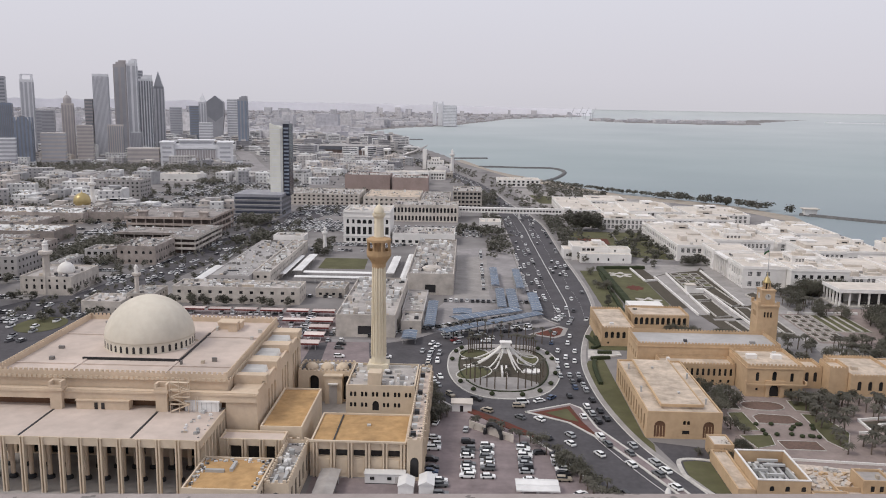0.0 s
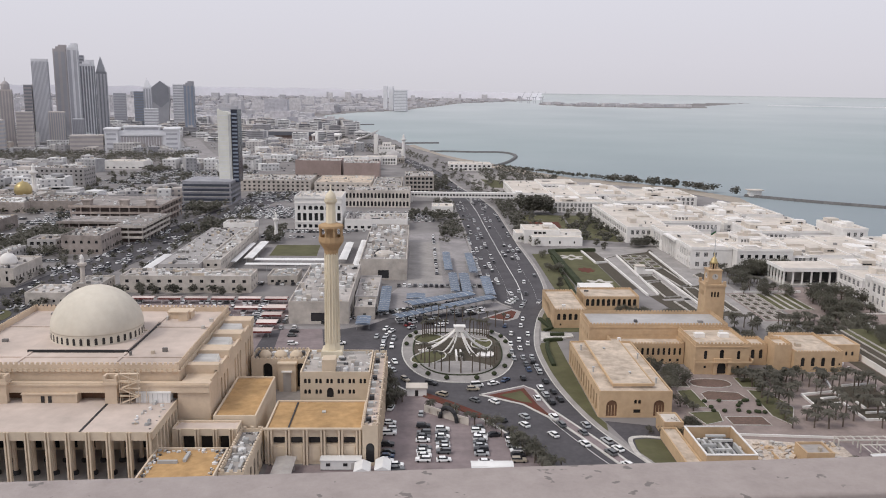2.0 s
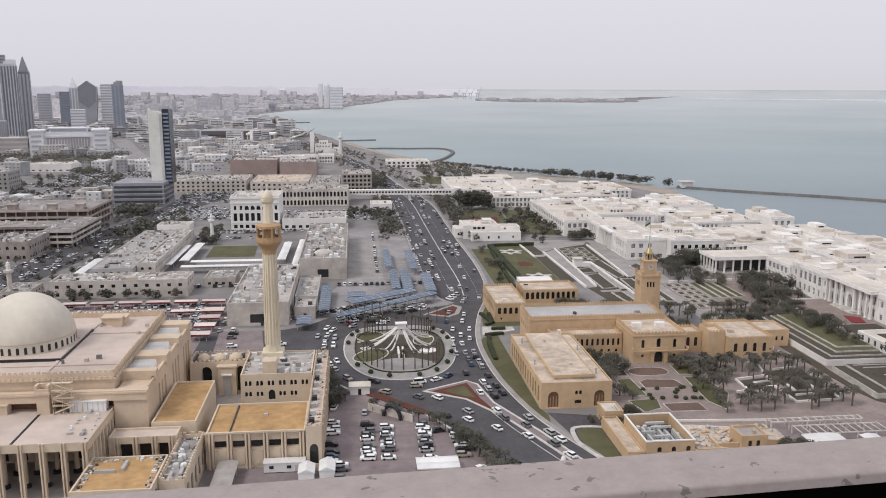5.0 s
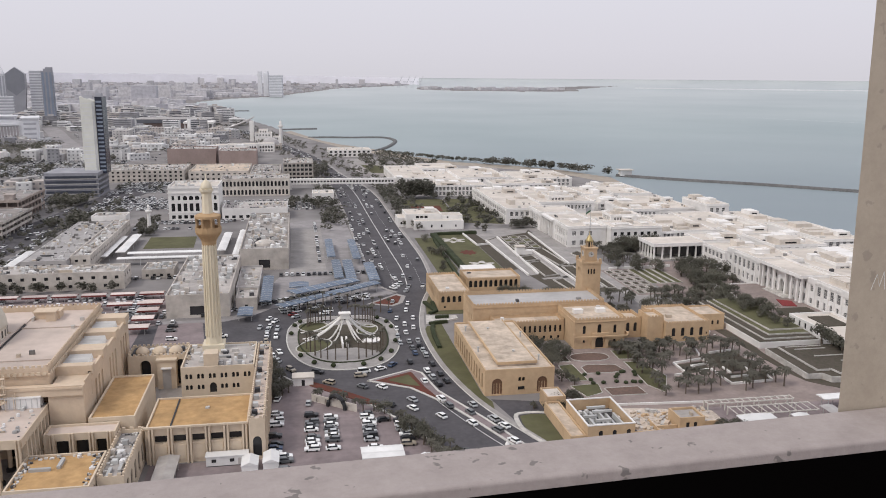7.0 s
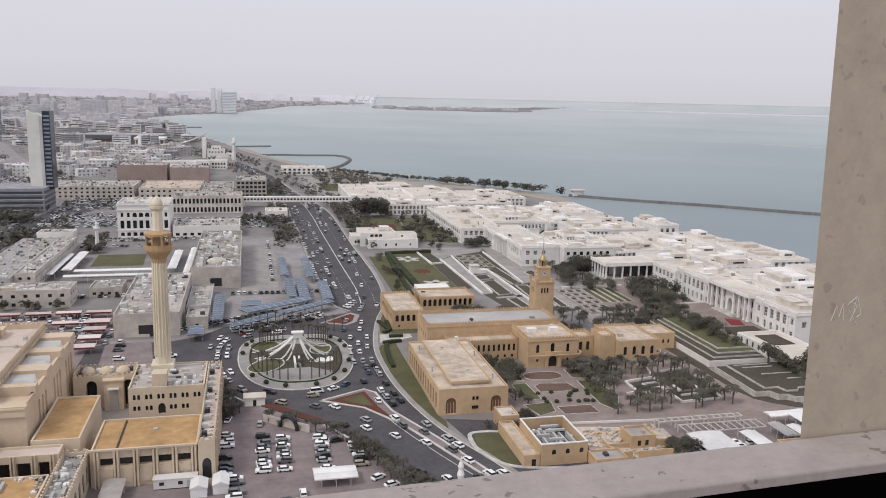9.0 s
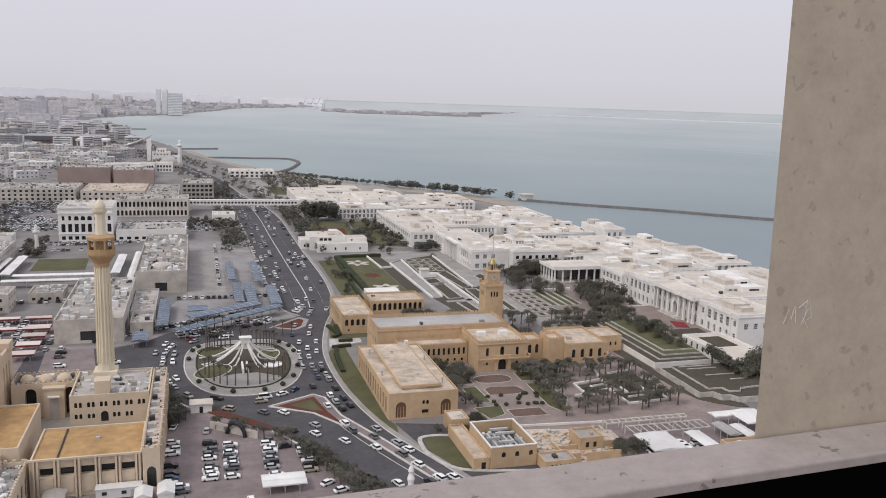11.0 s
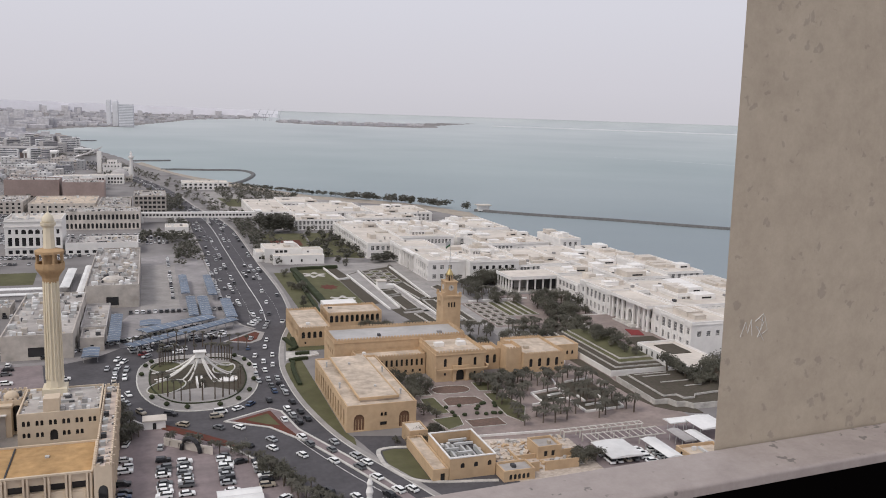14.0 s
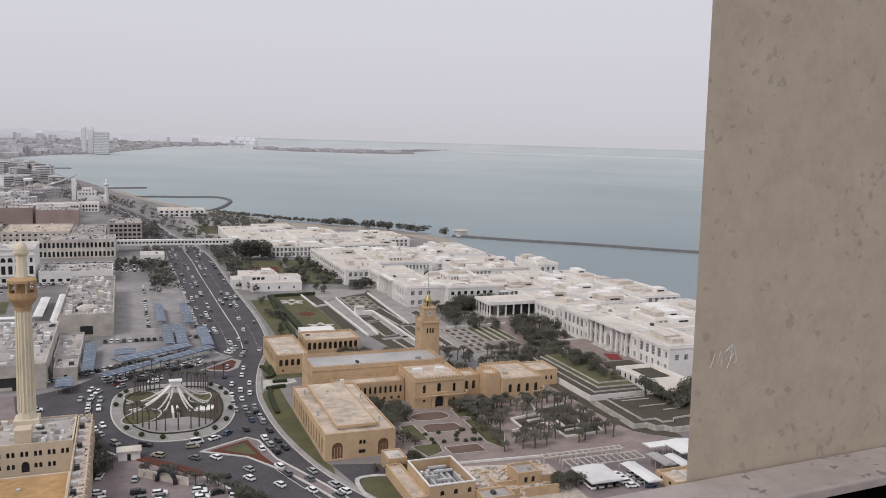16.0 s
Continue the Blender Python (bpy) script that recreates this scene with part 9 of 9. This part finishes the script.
PALMS = [palm_proto(i, h) for i, h in enumerate((3.6, 4.3, 5.0, 5.8))]
TREES = [tree_proto(10 + i, h, s, n) for i, (h, s, n) in enumerate(((5.0, 2.6, 560), (6.5, 3.4, 760), (8.0, 4.4, 1100), (4.0, 2.0, 420)))]
SLIM = [palm_proto(40 + i, h, 16, 1.7) for i, h in enumerate((7.5, 8.3))]
for p_ in SLIM:
    p_["label"], p_["group"] = "tall thin young palm on the roundabout", "roundabout palms"
used = set()
tp = random.Random(31)


GREEN_FAR = island_material("far_foliage", [(0.18, 0.176, 0.145), (0.24, 0.23, 0.195), (0.14, 0.14, 0.11), (0.29, 0.275, 0.24)], rough=1.0)
translucent(GREEN_FAR, 0.5)
fol = Mesh()


def far_tree(x, y, r, h, bits=14):
    px, py, pz, k = far(x, y)
    lobes = [(tp.uniform(-.45, .45), tp.uniform(-.45, .45), tp.uniform(.45, .8)) for _ in range(4)]
    for i in range(int(bits * 1.5)):
        ox, oy, oz = lobes[i % 4]
        a, u = tp.uniform(0, 6.28), tp.uniform(-0.9, 1.0)
        rr = r * 0.62 * math.sqrt(max(0.0, 1 - u * u)) * tp.uniform(0.6, 1.05)
        cx, cy, cz = px + (ox * r + rr * math.cos(a)) * k, py + (oy * r + rr * math.sin(a)) * k, pz + (oz + 0.3 * u) * h * k
        s = min(r * tp.uniform(0.2, 0.42), tp.uniform(0.9, 1.5)) * k
        t = tp.uniform(0, 6.28)
        c, q_ = s * math.cos(t), s * math.sin(t)
        fol.add([(cx - c, cy - q_, cz - s * .3), (cx + c, cy + q_, cz - s * .2), (cx + q_ * .8, cy - c * .8, cz + s * .7), (cx - q_ * .6, cy + c * .6, cz + s * .5)], [(0, 1, 2), (1, 0, 3)])


def place(protos, x, y, s=1.0, z=0.0):
    if y > 535 or x < -90:
        return far_tree(x, y, 3.4 * s, 6.5 * s, 40)
    pr = tp.choice(protos)
    m = pose(x, y, z, 0, 0, tp.uniform(0, 360)) @ Matrix.Scale(s * tp.uniform(0.85, 1.15), 4)
    if pr.name not in used:
        used.add(pr.name)
        pr.matrix_basis = m
        return pr
    o = copy_thing(pr, Matrix.Identity(4))
    o.matrix_basis = m
    return o


def scatter(protos, count, poly, s=1.0, gap=2.5, z=0.0):
    xs, ys = [p[0] for p in poly], [p[1] for p in poly]
    pts, tries = [], 0
    while len(pts) < count and tries < count * 40:
        tries += 1
        x, y = tp.uniform(min(xs), max(xs)), tp.uniform(min(ys), max(ys))
        inside = False
        for (ax, ay), (bx, by) in zip(poly, poly[1:] + poly[:1]):
            if (ay > y) != (by > y) and x < (bx - ax) * (y - ay) / (by - ay) + ax:
                inside = not inside
        if inside and all(math.hypot(x - a, y - b) > gap for a, b in pts):
            pts.append((x, y))
            place(protos, x, y, s, z)


# palm garden in loose rows
for i in range(9):
    for j in range(9):
        x, y = 121 + i * 5.4 + tp.uniform(-1.2, 1.2), 247 + j * 5.2 + tp.uniform(-1.2, 1.2)
        if not (131 < x < 150 and 262 < y < 272) and tp.random() < 0.86:
            place(PALMS, x, y, 0.95)
scatter(TREES, 12, [(118, 276), (132, 280), (166, 296), (166, 299), (126, 296)], 0.8, 3)
scatter(TREES, 10, [(86, 262), (93, 260), (100, 300), (104, 308), (90, 308), (85, 290)], 0.8, 2.5)
scatter(TREES, 4, [(72, 236), (80, 236), (80, 246), (72, 246)], 0.6, 3)
scatter(TREES, 16, [(88, 346), (124, 352), (122, 380), (108, 384), (88, 380)], 0.8, 3.5)
scatter(TREES + PALMS, 14, [(133, 328), (158, 330), (158, 372), (136, 372)], 0.85, 4)
scatter(TREES + PALMS, 52, [(160, 332), (182, 345), (206, 352), (208, 372), (182, 372), (166, 366)], 0.85, 3.2)
scatter(TREES, 20, [(198, 376), (220, 378), (222, 414), (200, 414)], 1.25, 4.2)
scatter(TREES, 16, [(186, 468), (216, 466), (216, 478), (186, 478)], 1.2, 3.2)
scatter(TREES, 20, [(192, 332), (196, 301), (203, 301), (203, 344), (193, 344)], 0.75, 3.0, 3.75)
scatter(TREES, 14, [(203, 262), (214, 262), (226, 270), (205, 271), (202, 285)], 1.45, 3.4, 2.0)
scatter(TREES, 6, [(122, 212), (130, 212), (130, 221), (123, 221)], 0.7, 2.4)
scatter(TREES, 6, [(118, 288), (128, 288), (128, 297), (119, 297)], 0.5, 2.4)
scatter(TREES, 4, [(85, 243), (89, 243), (89, 248), (85, 248)], 0.6, 2.4)
scatter(TREES + PALMS, 40, [(172, 420), (196, 416), (196, 440), (196, 478), (176, 485)], 0.85, 3.3)
scatter(TREES, 16, [(147, 552), (160, 550), (178, 555), (186, 570), (148, 570)], 0.9, 3)
scatter(TREES, 12, [(184, 470), (198, 466), (222, 474), (222, 477), (186, 477)], 0.8, 3)
scatter(TREES, 11, [(76, 408), (84, 410), (86, 525), (76, 525)], 0.7, 4)
scatter(TREES + PALMS, 20, [(124, 540), (144, 540), (145, 690), (132, 690), (112, 600)], 0.8, 4.5)
scatter(TREES, 14, [(74, 585), (84, 590), (84, 700), (76, 720)], 0.85, 5)
scatter(TREES, 14, [(-6, 655), (30, 660), (28, 695), (8, 698), (-6, 690)], 1.0, 5)
scatter(TREES, 10, [(16, 575), (33, 580), (32, 640), (20, 640)], 0.8, 4)
scatter(TREES, 14, [(-105, 560), (-96, 560), (-96, 610), (-110, 610)], 0.9, 4)
scatter(TREES, 16, [(-165, 445), (-158, 445), (-147, 445), (-147, 570), (-155, 570)], 0.6, 4)
scatter(TREES, 12, [(-155, 412), (-86, 412), (-86, 419), (-155, 419)], 0.8, 3.5)
scatter([TREES[2], TREES[1]], 34, [(-268, 545), (-228, 542), (-226, 570), (-268, 588)], 1.1, 4)
scatter(TREES, 5, [(-205, 375), (-185, 372), (-185, 398), (-203, 400)], 0.7, 3.5)
scatter(TREES, 18, [(-196, 690), (-170, 690), (-165, 735), (-200, 735)], 1.0, 4)
for (x, y) in offset_line(LEFT_AVENUE, 18) + offset_line(LEFT_AVENUE, -18) + LEFT_AVENUE:
    if 380 < y < 700 and not (-90 < x):
        for j in range(2):
            far_tree(x + tp.uniform(-2, 2), y + tp.uniform(-9, 9), 1.9, 4.0, 20)
# trees and palms between the car park and the avenue
scatter(TREES + PALMS, 40, [(-9, 279), (-10, 290), (-14, 292), (-10.5, 262), (-4, 268)], 0.8, 2.0)
scatter(PALMS, 8, [(3, 262), (22, 245), (24, 247), (5, 265)], 0.75, 3.0)
scatter(TREES + PALMS, 44, [(22, 247), (27, 245), (44, 212), (50, 190), (42, 190), (32, 226)], 0.7, 2.0)
# roundabout palms
ring = egg(0.73)
for k in range(64):
    x, y = ring[k]
    if (y < 316 and k % 2 == 0) or y > 342:
        place(SLIM, x, y, 0.9, 0.3)
for k in range(14):
    place(SLIM, -8 + k * 3.6, 366 + 7 * math.sin(k * 0.35), 0.85)
ring = egg(0.93)
for k in (2, 5, 9, 24, 27, 31, 38, 42, 46, 50, 54, 58, 62):
    x, y = ring[k]
    tagged(obj("shrub", Mesh().lathe(x, y, [(0.35, 0.2), (1.0, 0.7), (1.0, 1.2), (0.5, 1.7), (0.1, 1.8)], 10), HEDGE), "round clipped shrub in the pale pavement", "shrub", "roundabout shrubs")
for p_ in (*PALMS, *TREES, *SLIM):
    if p_.name not in used:
        place([p_], 130, 470)

# shore trees and far greenery: too many to count
for i in range(190):
    t = i / 190
    x, y = 118 + 175 * t, 1165 - 215 * t ** 0.8 + tp.uniform(-9, 9)
    far_tree(x + tp.uniform(-8, 0), y - 22, 3.2, 4.5, 10)
for x, y, r in ((232, 985, 13), (246, 972, 10), (300, 905, 10), (312, 893, 9), (266, 950, 8), (330, 860, 5), (290, 925, 8), (280, 935, 8)):
    for j in range(5):
        far_tree(x + tp.uniform(-r, r), y + tp.uniform(-r, r) - 15, r * 0.55, 9, 34)
for i in range(420):
    far_tree(tp.uniform(-640, -330), tp.uniform(1120, 1285), 6, 9, 12)
for x, y in trees_far:
    for j in range(4):
        far_tree(x + tp.uniform(-14, 14), y + tp.uniform(-10, 10), 5, 7.5, 12)
for line, off in ((KERB_RIGHT, 6), (KERB_RIGHT, 14), (KERB_RIGHT, 24), (KERB_LEFT_UP, -6), (KERB_LEFT_UP, -16), (STREETS, 16), (LEFT_AVENUE, 18), (LEFT_AVENUE, -18)):
    for (x, y) in offset_line(line, off):
        if y > 560 and tp.random() < 0.8:
            for j in range(2):
                far_tree(x + tp.uniform(-4, 4), y + tp.uniform(-14, 14), 3.2, 5.5, 12)
for i in range(150):
    x, y = tp.uniform(-272, -222), tp.uniform(498, 600)
    if not (-247 < x < -227 and 521 < y < 541) and not (x > -225 and y > 519) and not (x > -257 and y > 591) and not (x < -262 and y < 506) and x < -222 - (y - 500) * 0.2:
        far_tree(x, y, 3.4, 6.5, 20)
for cx_, cy_, n_, r_ in ((-465, 920, 34, 24), (-326, 1045, 26, 16), (-182, 705, 20, 12), (-520, 1010, 24, 22), (-240, 1090, 16, 20)):
    for i in range(n_):
        far_tree(cx_ + tp.uniform(-r_, r_), cy_ + tp.uniform(-r_, r_), 4.5, 7, 14)
for i in range(420):
    x, y = tp.uniform(-520, -200), tp.uniform(400, 1000)
    if any(a - 2 < x < b + 2 and c - 2 < y < d + 2 for a, b, c, d, z_, n_ in ROOFS) or near_line(x, y, LEFT_AVENUE, 17):
        continue
    for j in range(2):
        far_tree(x + tp.uniform(-3, 3), y + tp.uniform(-2, 2), 2.8, 5.5, 16)
for i in range(170):
    x, y = tp.uniform(78, 165), tp.uniform(910, 1090)
    if on_land(x, y, 30):
        far_tree(x, y, 4, 6, 12)
for i in range(60):
    far_tree(tp.uniform(10, 34), tp.uniform(820, 1000), 3.5, 5, 12)
for i in range(14):
    far_tree(tp.uniform(86, 113), tp.uniform(702, 716), 6.0, 15, 220)
for i in range(26):
    far_tree(tp.uniform(-176, -124), tp.uniform(592, 650), 3.4, 6.5, 40)
for i in range(24):
    far_tree(tp.uniform(114, 146), tp.uniform(576, 712), 3.0, 6.0, 26)
for i in range(40):
    far_tree(tp.uniform(72, 84), tp.uniform(596, 760), 3.0, 6.0, 22)
tagged(obj("far_greenery", fol, GREEN_FAR), "distant dark trees of parks and shore", "trees", kind="stuff")

# ---- cars ----
PAINTS = {n: material("car_paint_" + n, c, rough=0.3, spec=0.5, scale=3, amount=0.15, stain=0.08) for n, c in
          (("white", (0.86, 0.86, 0.85)), ("silver", (0.42, 0.43, 0.44)), ("grey", (0.14, 0.145, 0.15)), ("black", (0.025, 0.025, 0.028)), ("red", (0.20, 0.03, 0.03)), ("blue", (0.05, 0.08, 0.15)), ("sand", (0.38, 0.33, 0.26)))}


def car_proto(kind, paint):
    words = {"white": "white", "silver": "silver", "grey": "dark grey", "black": "black", "red": "dark red", "blue": "dark blue", "sand": "sand-coloured"}
    names = {"sedan": "saloon car", "suv": "off-road car", "van": "small van"}
    c = thing("car", f"{words[paint]} painted {names[kind]} on the tarmac", "car", "cars")
    ln, wd = {"sedan": (4.35, 1.72), "suv": (4.45, 1.8), "van": (4.7, 1.8)}[kind]
    side = {"sedan": [(-.5, .35), (-.5, .78), (-.47, .92), (-.28, .98), (.22, .98), (.46, .85), (.5, .7), (.5, .35)],
            "suv": [(-.5, .4), (-.5, 1.05), (-.46, 1.12), (.2, 1.12), (.45, 1.02), (.5, .85), (.5, .4)],
            "van": [(-.5, .4), (-.5, 1.15), (.34, 1.15), (.48, .95), (.5, .75), (.5, .4)]}[kind]
    cab = {"sedan": [(-.42, .96), (-.31, 1.43), (.10, 1.45), (.27, .98)], "suv": [(-.49, 1.1), (-.45, 1.62), (.07, 1.64), (.22, 1.1)], "van": [(-.49, 1.15), (-.47, 2.0), (.2, 2.0), (.36, 1.15)]}[kind]

    def extrude(pts, w, w2=None):
        w2 = w2 or w
        zs = [p[1] for p in pts]
        lo, hi = min(zs), max(zs)
        wz = lambda z: w + (w2 - w) * (z - lo) / (hi - lo)
        n = len(pts)
        return Mesh().add([(x * ln, -wz(z) / 2, z) for x, z in pts] + [(x * ln, wz(z) / 2, z) for x, z in pts],
                          [list(range(n))[::-1], list(range(n, 2 * n))] + [(i, (i + 1) % n, n + (i + 1) % n, n + i) for i in range(n)][::1])
    obj("body", extrude(side, wd, wd * 0.94), PAINTS[paint], c)
    obj("glasshouse", extrude(cab, wd * 0.92, wd * 0.76), CAR_GLASS, c)
    (ax, az), (bx, bz) = cab[1], cab[2]
    w = wd * 0.77
    obj("roof", Mesh().add([(ax * ln, -w / 2, az - .05), (bx * ln, -w / 2, bz - .05), (bx * ln, w / 2, bz - .05), (ax * ln, w / 2, az - .05), (ax * ln, -w / 2, az + .03), (bx * ln, -w / 2, bz + .03), (bx * ln, w / 2, bz + .03), (ax * ln, w / 2, az + .03)],
                           [(0, 3, 2, 1), (4, 5, 6, 7), (0, 1, 5, 4), (1, 2, 6, 5), (2, 3, 7, 6), (3, 0, 4, 7)]), PAINTS[paint], c)
    for sx in (-.31, .31):
        for sy in (-1, 1):
            obj("wheel", WHEEL, TYRE, c, at=pose(sx * ln, sy * (wd / 2 - 0.1), 0.33, 90, 0, 0))
    return c


WHEEL = Mesh().lathe(0, 0, [(0.33, -0.1), (0.33, 0.1)], 10).mesh("wheel")
CARS = [(car_proto(k, p), wt_) for k, p, wt_ in (("sedan", "white", 11), ("suv", "white", 7), ("sedan", "silver", 7), ("suv", "silver", 2), ("sedan", "black", 3), ("suv", "black", 3), ("sedan", "grey", 3), ("suv", "grey", 2),
                                                 ("sedan", "red", 1), ("sedan", "blue", 1), ("suv", "sand", 1), ("van", "white", 1))]
CARLIST = [c for c, wt_ in CARS for _ in range(wt_)]
cg = random.Random(9)
placed = set()
spots, lots = [], []


def park(x, y, deg, z=0.06):
    if any(abs(x - a) < 2.3 and abs(y - b) < 2.3 for a, b in spots):
        return
    spots.append((x, y))
    lots.append((x, y, deg + cg.uniform(-3, 3), z, cg.choice(CARLIST)))


# car park by the gate
for x, y0, y1, step in ((-8.5, 222, 254, 2.75), (2, 222.5, 247, 2.7), (8, 222.5, 246, 2.7), (19.5, 221, 247, 2.7), (-5.5, 208, 221, 2.8), (29.5, 222, 240, 3.4)):
    y = y0
    while y < y1:
        if cg.random() < 0.86:
            park(x + cg.uniform(-0.4, 0.4), y, cg.choice((0, 180)))
        y += step
for x, y, d in ((-8.5, 262, 80), (1.5, 257, 85), (24, 240, 15), (34, 229, 20), (-2, 204, 10), (4, 203, 0), (8, 203.5, 5), (12, 207, 90), (33, 213, 30), (36, 208, 20)):
    park(x, y, d)
for x in (132.5, 135.4, 138.3, 141.2):
    park(x, 211, 90)
    park(x - 0.4, 217, 90)
for y in (206, 209, 212, 215):
    park(151, y, 0)
    park(145.5, y + 1.5, 0)
# traffic on the avenue
def traffic(line, offs, start, end, density, z=0.06, flip=0):
    for off in offs:
        pts = offset_line(line, off)
        run = 0.0
        nxt = cg.uniform(4, 12)
        for (ax, ay), (bx, by) in zip(pts[:-1], pts[1:]):
            seg = math.hypot(bx - ax, by - ay)
            while run + seg > nxt:
                t = (nxt - run) / seg
                x, y = ax + (bx - ax) * t, ay + (by - ay) * t
                if start < y < end and all(math.hypot(x - q_[0], y - q_[1]) > 3.6 for q_ in lots):
                    park(x, y, math.degrees(math.atan2(by - ay, bx - ax)) + flip, z)
                nxt += 5.6 + cg.expovariate(1 / density)
            run += seg


traffic(KERB_RIGHT, (-3.2, -6.8, -10.6), 205, 330, 8)
traffic(KERB_RIGHT, (-3.2, -6.8, -10.4, -14.0), 330, 640, 40)
traffic(KERB_LEFT_UP, (3.0, 6.5, 10.0), 396, 640, 20, 0.06, 180)
traffic(KERB_LEFT_LOW, (4.0, 8.0, 12.0), 175, 312, 34)
ring_line = egg(1.0, 4.5)
traffic(ring_line[30:64] + ring_line[:2], (0, 3.6), 250, 400, 14)
traffic(ring_line[16:34], (0, 3.8, 7.6), 250, 400, 7)
traffic(smooth_line([(-13, 368), (0, 373), (14, 379), (30, 388), (40, 400)]), (0, -4, 4.5), 360, 392, 6)
traffic(smooth_line([(-64, 350), (-40, 351), (-22, 352)]), (0, 6, 18), 300, 380, 16)
# rows under and beside the blue canopies, and bus yard
for i in range(30):
    s = i / 30
    if cg.random() < 0.8:
        park(-46 + 84 * s, 363.5 + 49.5 * s, 120)
for i in range(16):
    park(-10 + i * 2.9, 437 + cg.uniform(-.5, .5), 90, 0.1)
for x in (11, 36):
    for i in range(24):
        if cg.random() < 0.7:
            park(x + cg.uniform(-.3, .3), 462 + i * 5.6, 90, 0.08)
# yards behind the mosque
for y in (391, 373, 366, 356):
    for i in range(34):
        if cg.random() < 0.5:
            park(-150 + i * 2.9, y, 90)
for i in range(26):
    if cg.random() < 0.75:
        park(-75 + cg.uniform(-.3, .3), 336 + i * 2.8, 0)
for y in (400.2, 382.2):
    for i in range(24):
        if cg.random() < 0.6:
            park(-139 + i * 3.0, y, 90)
traffic(LEFT_AVENUE, (-12, -8, 3, 7, 12), 300, 640, 12)
for line_y, x0, x1 in ((434, -150, -100), (440, -98, -62), (584, -110, -60), (606, -110, -50), (612, -96, -8)):
    x = x0
    while x < x1:
        if cg.random() < 0.75:
            park(x, line_y, 90, 0.02)
        x += 2.8
for x in (-146, -158):
    for i in range(44):
        if cg.random() < 0.8:
            park(x - (i * 0.1), 444 + i * 2.9, 10, 0.02)
# the nearest cars are things of their own; the rest join the far traffic below
lots.sort(key=lambda q_: math.hypot(q_[0] * 1.2, q_[1]))
for x, y, deg, z, pr in lots[:205]:
    m = pose(x, y, z, 0, 0, deg)
    if pr.name not in placed:
        placed.add(pr.name)
        pr.matrix_basis = m
    else:
        copy_thing(pr, m)
for i, (c, wt_) in enumerate(CARS):
    if c.name not in placed:
        c.matrix_basis = pose(-38 + 3.1 * i, 200, 0.06, 0, 0, 90)

# cars of the far streets and lots: too many to count
FAR_CAR = island_material("far_car_paint", [(0.85, 0.85, 0.85), (0.86, 0.86, 0.85), (0.45, 0.46, 0.47), (0.05, 0.05, 0.055), (0.12, 0.12, 0.13), (0.8, 0.8, 0.8)], rough=0.4, spec=0.5)
CAR_DARK = material("far_car_glass", (0.03, 0.03, 0.034), rough=0.2)
fc, fg = Mesh(), Mesh()


def far_car(x, y, deg):
    px, py, pz, k = far(x, y)
    fc.turned_box(px, py, 4.6 * k, 1.85 * k, pz + 0.25, pz + 0.95 * k, deg)
    fg.turned_box(px, py, 2.6 * k, 1.65 * k, pz + 0.95 * k, pz + 1.42 * k, deg)
    fc.turned_box(px, py, 2.2 * k, 1.5 * k, pz + 1.42 * k, pz + 1.5 * k, deg)


for x, y, deg, z, pr in lots[205:]:
    far_car(x, y, deg)


for x, y in cars_far:
    if math.hypot(x, y) < 2200:
        for r in range(cg.randint(1, 3)):
            for i in range(cg.randint(4, 10)):
                if cg.random() < 0.85:
                    far_car(x + i * 2.9, y + r * 7, 90)
for line, offs, y0 in ((KERB_RIGHT, (-3.2, -6.8, -10.4, -14), 640), (KERB_LEFT_UP, (3, 6.5, 10), 640), (LEFT_AVENUE, (-12, -8, 3, 7, 12), 640), (STREETS, (-8, -4, 4, 8), 880)):
    for off in offs:
        pts = offset_line(line, off)
        for (ax, ay), (bx, by) in zip(pts[:-1], pts[1:]):
            n = max(1, int(math.hypot(bx - ax, by - ay) / 14))
            for i in range(n):
                if ay > y0 and cg.random() < 0.45:
                    t = (i + cg.random()) / n
                    far_car(ax + (bx - ax) * t, ay + (by - ay) * t, math.degrees(math.atan2(by - ay, bx - ax)))
for i in range(24):
    for j in range(9):
        if cg.random() < 0.6:
            far_car(-158 + i * 2.9, 672 + j * 5.2 + (j // 2) * 1.5, 90)
for i in range(26):
    for j in range(8):
        if cg.random() < 0.7:
            far_car(-60 + i * 2.9, 660 + j * 6.5, 90)
for x0, x1, y0, y1 in ((-300, -200, 700, 746), (-330, -225, 905, 990), (-225, -170, 915, 980), (-340, -200, 1000, 1060), (-160, -112, 690, 742), (-320, -215, 800, 842), (-164, -110, 770, 842), (-380, -300, 780, 830), (-120, -60, 1050, 1090), (-330, -262, 560, 588), (-430, -330, 600, 640), (-300, -264, 632, 690), (-420, -272, 782, 845), (-330, -272, 745, 780), (-470, -402, 700, 1000), (-560, -470, 760, 960), (-300, -240, 508, 518), (-340, -300, 505, 540)):
    y = y0
    while y < y1:
        x = x0
        while x < x1:
            if cg.random() < 0.62:
                far_car(x, y, 90)
            x += 2.9
        y += cg.choice((5.4, 9.5))
for i in range(900):
    x, y = cg.uniform(-520, -200), cg.uniform(330, 1000)
    if any(a - 2 < x < b + 2 and c - 2 < y < d + 2 for a, b, c, d, z_, n_ in ROOFS) or near_line(x, y, LEFT_AVENUE, 16):
        continue
    if i % 2:
        for j in range(cg.randint(1, 4)):
            far_car(x + j * 2.8, y, 90)
tagged(obj("far_car_glass", fg, CAR_DARK), "dark windows of distant cars", "cars", kind="stuff")
tagged(obj("far_cars", fc, FAR_CAR), "many distant parked cars and traffic", "cars", kind="stuff")
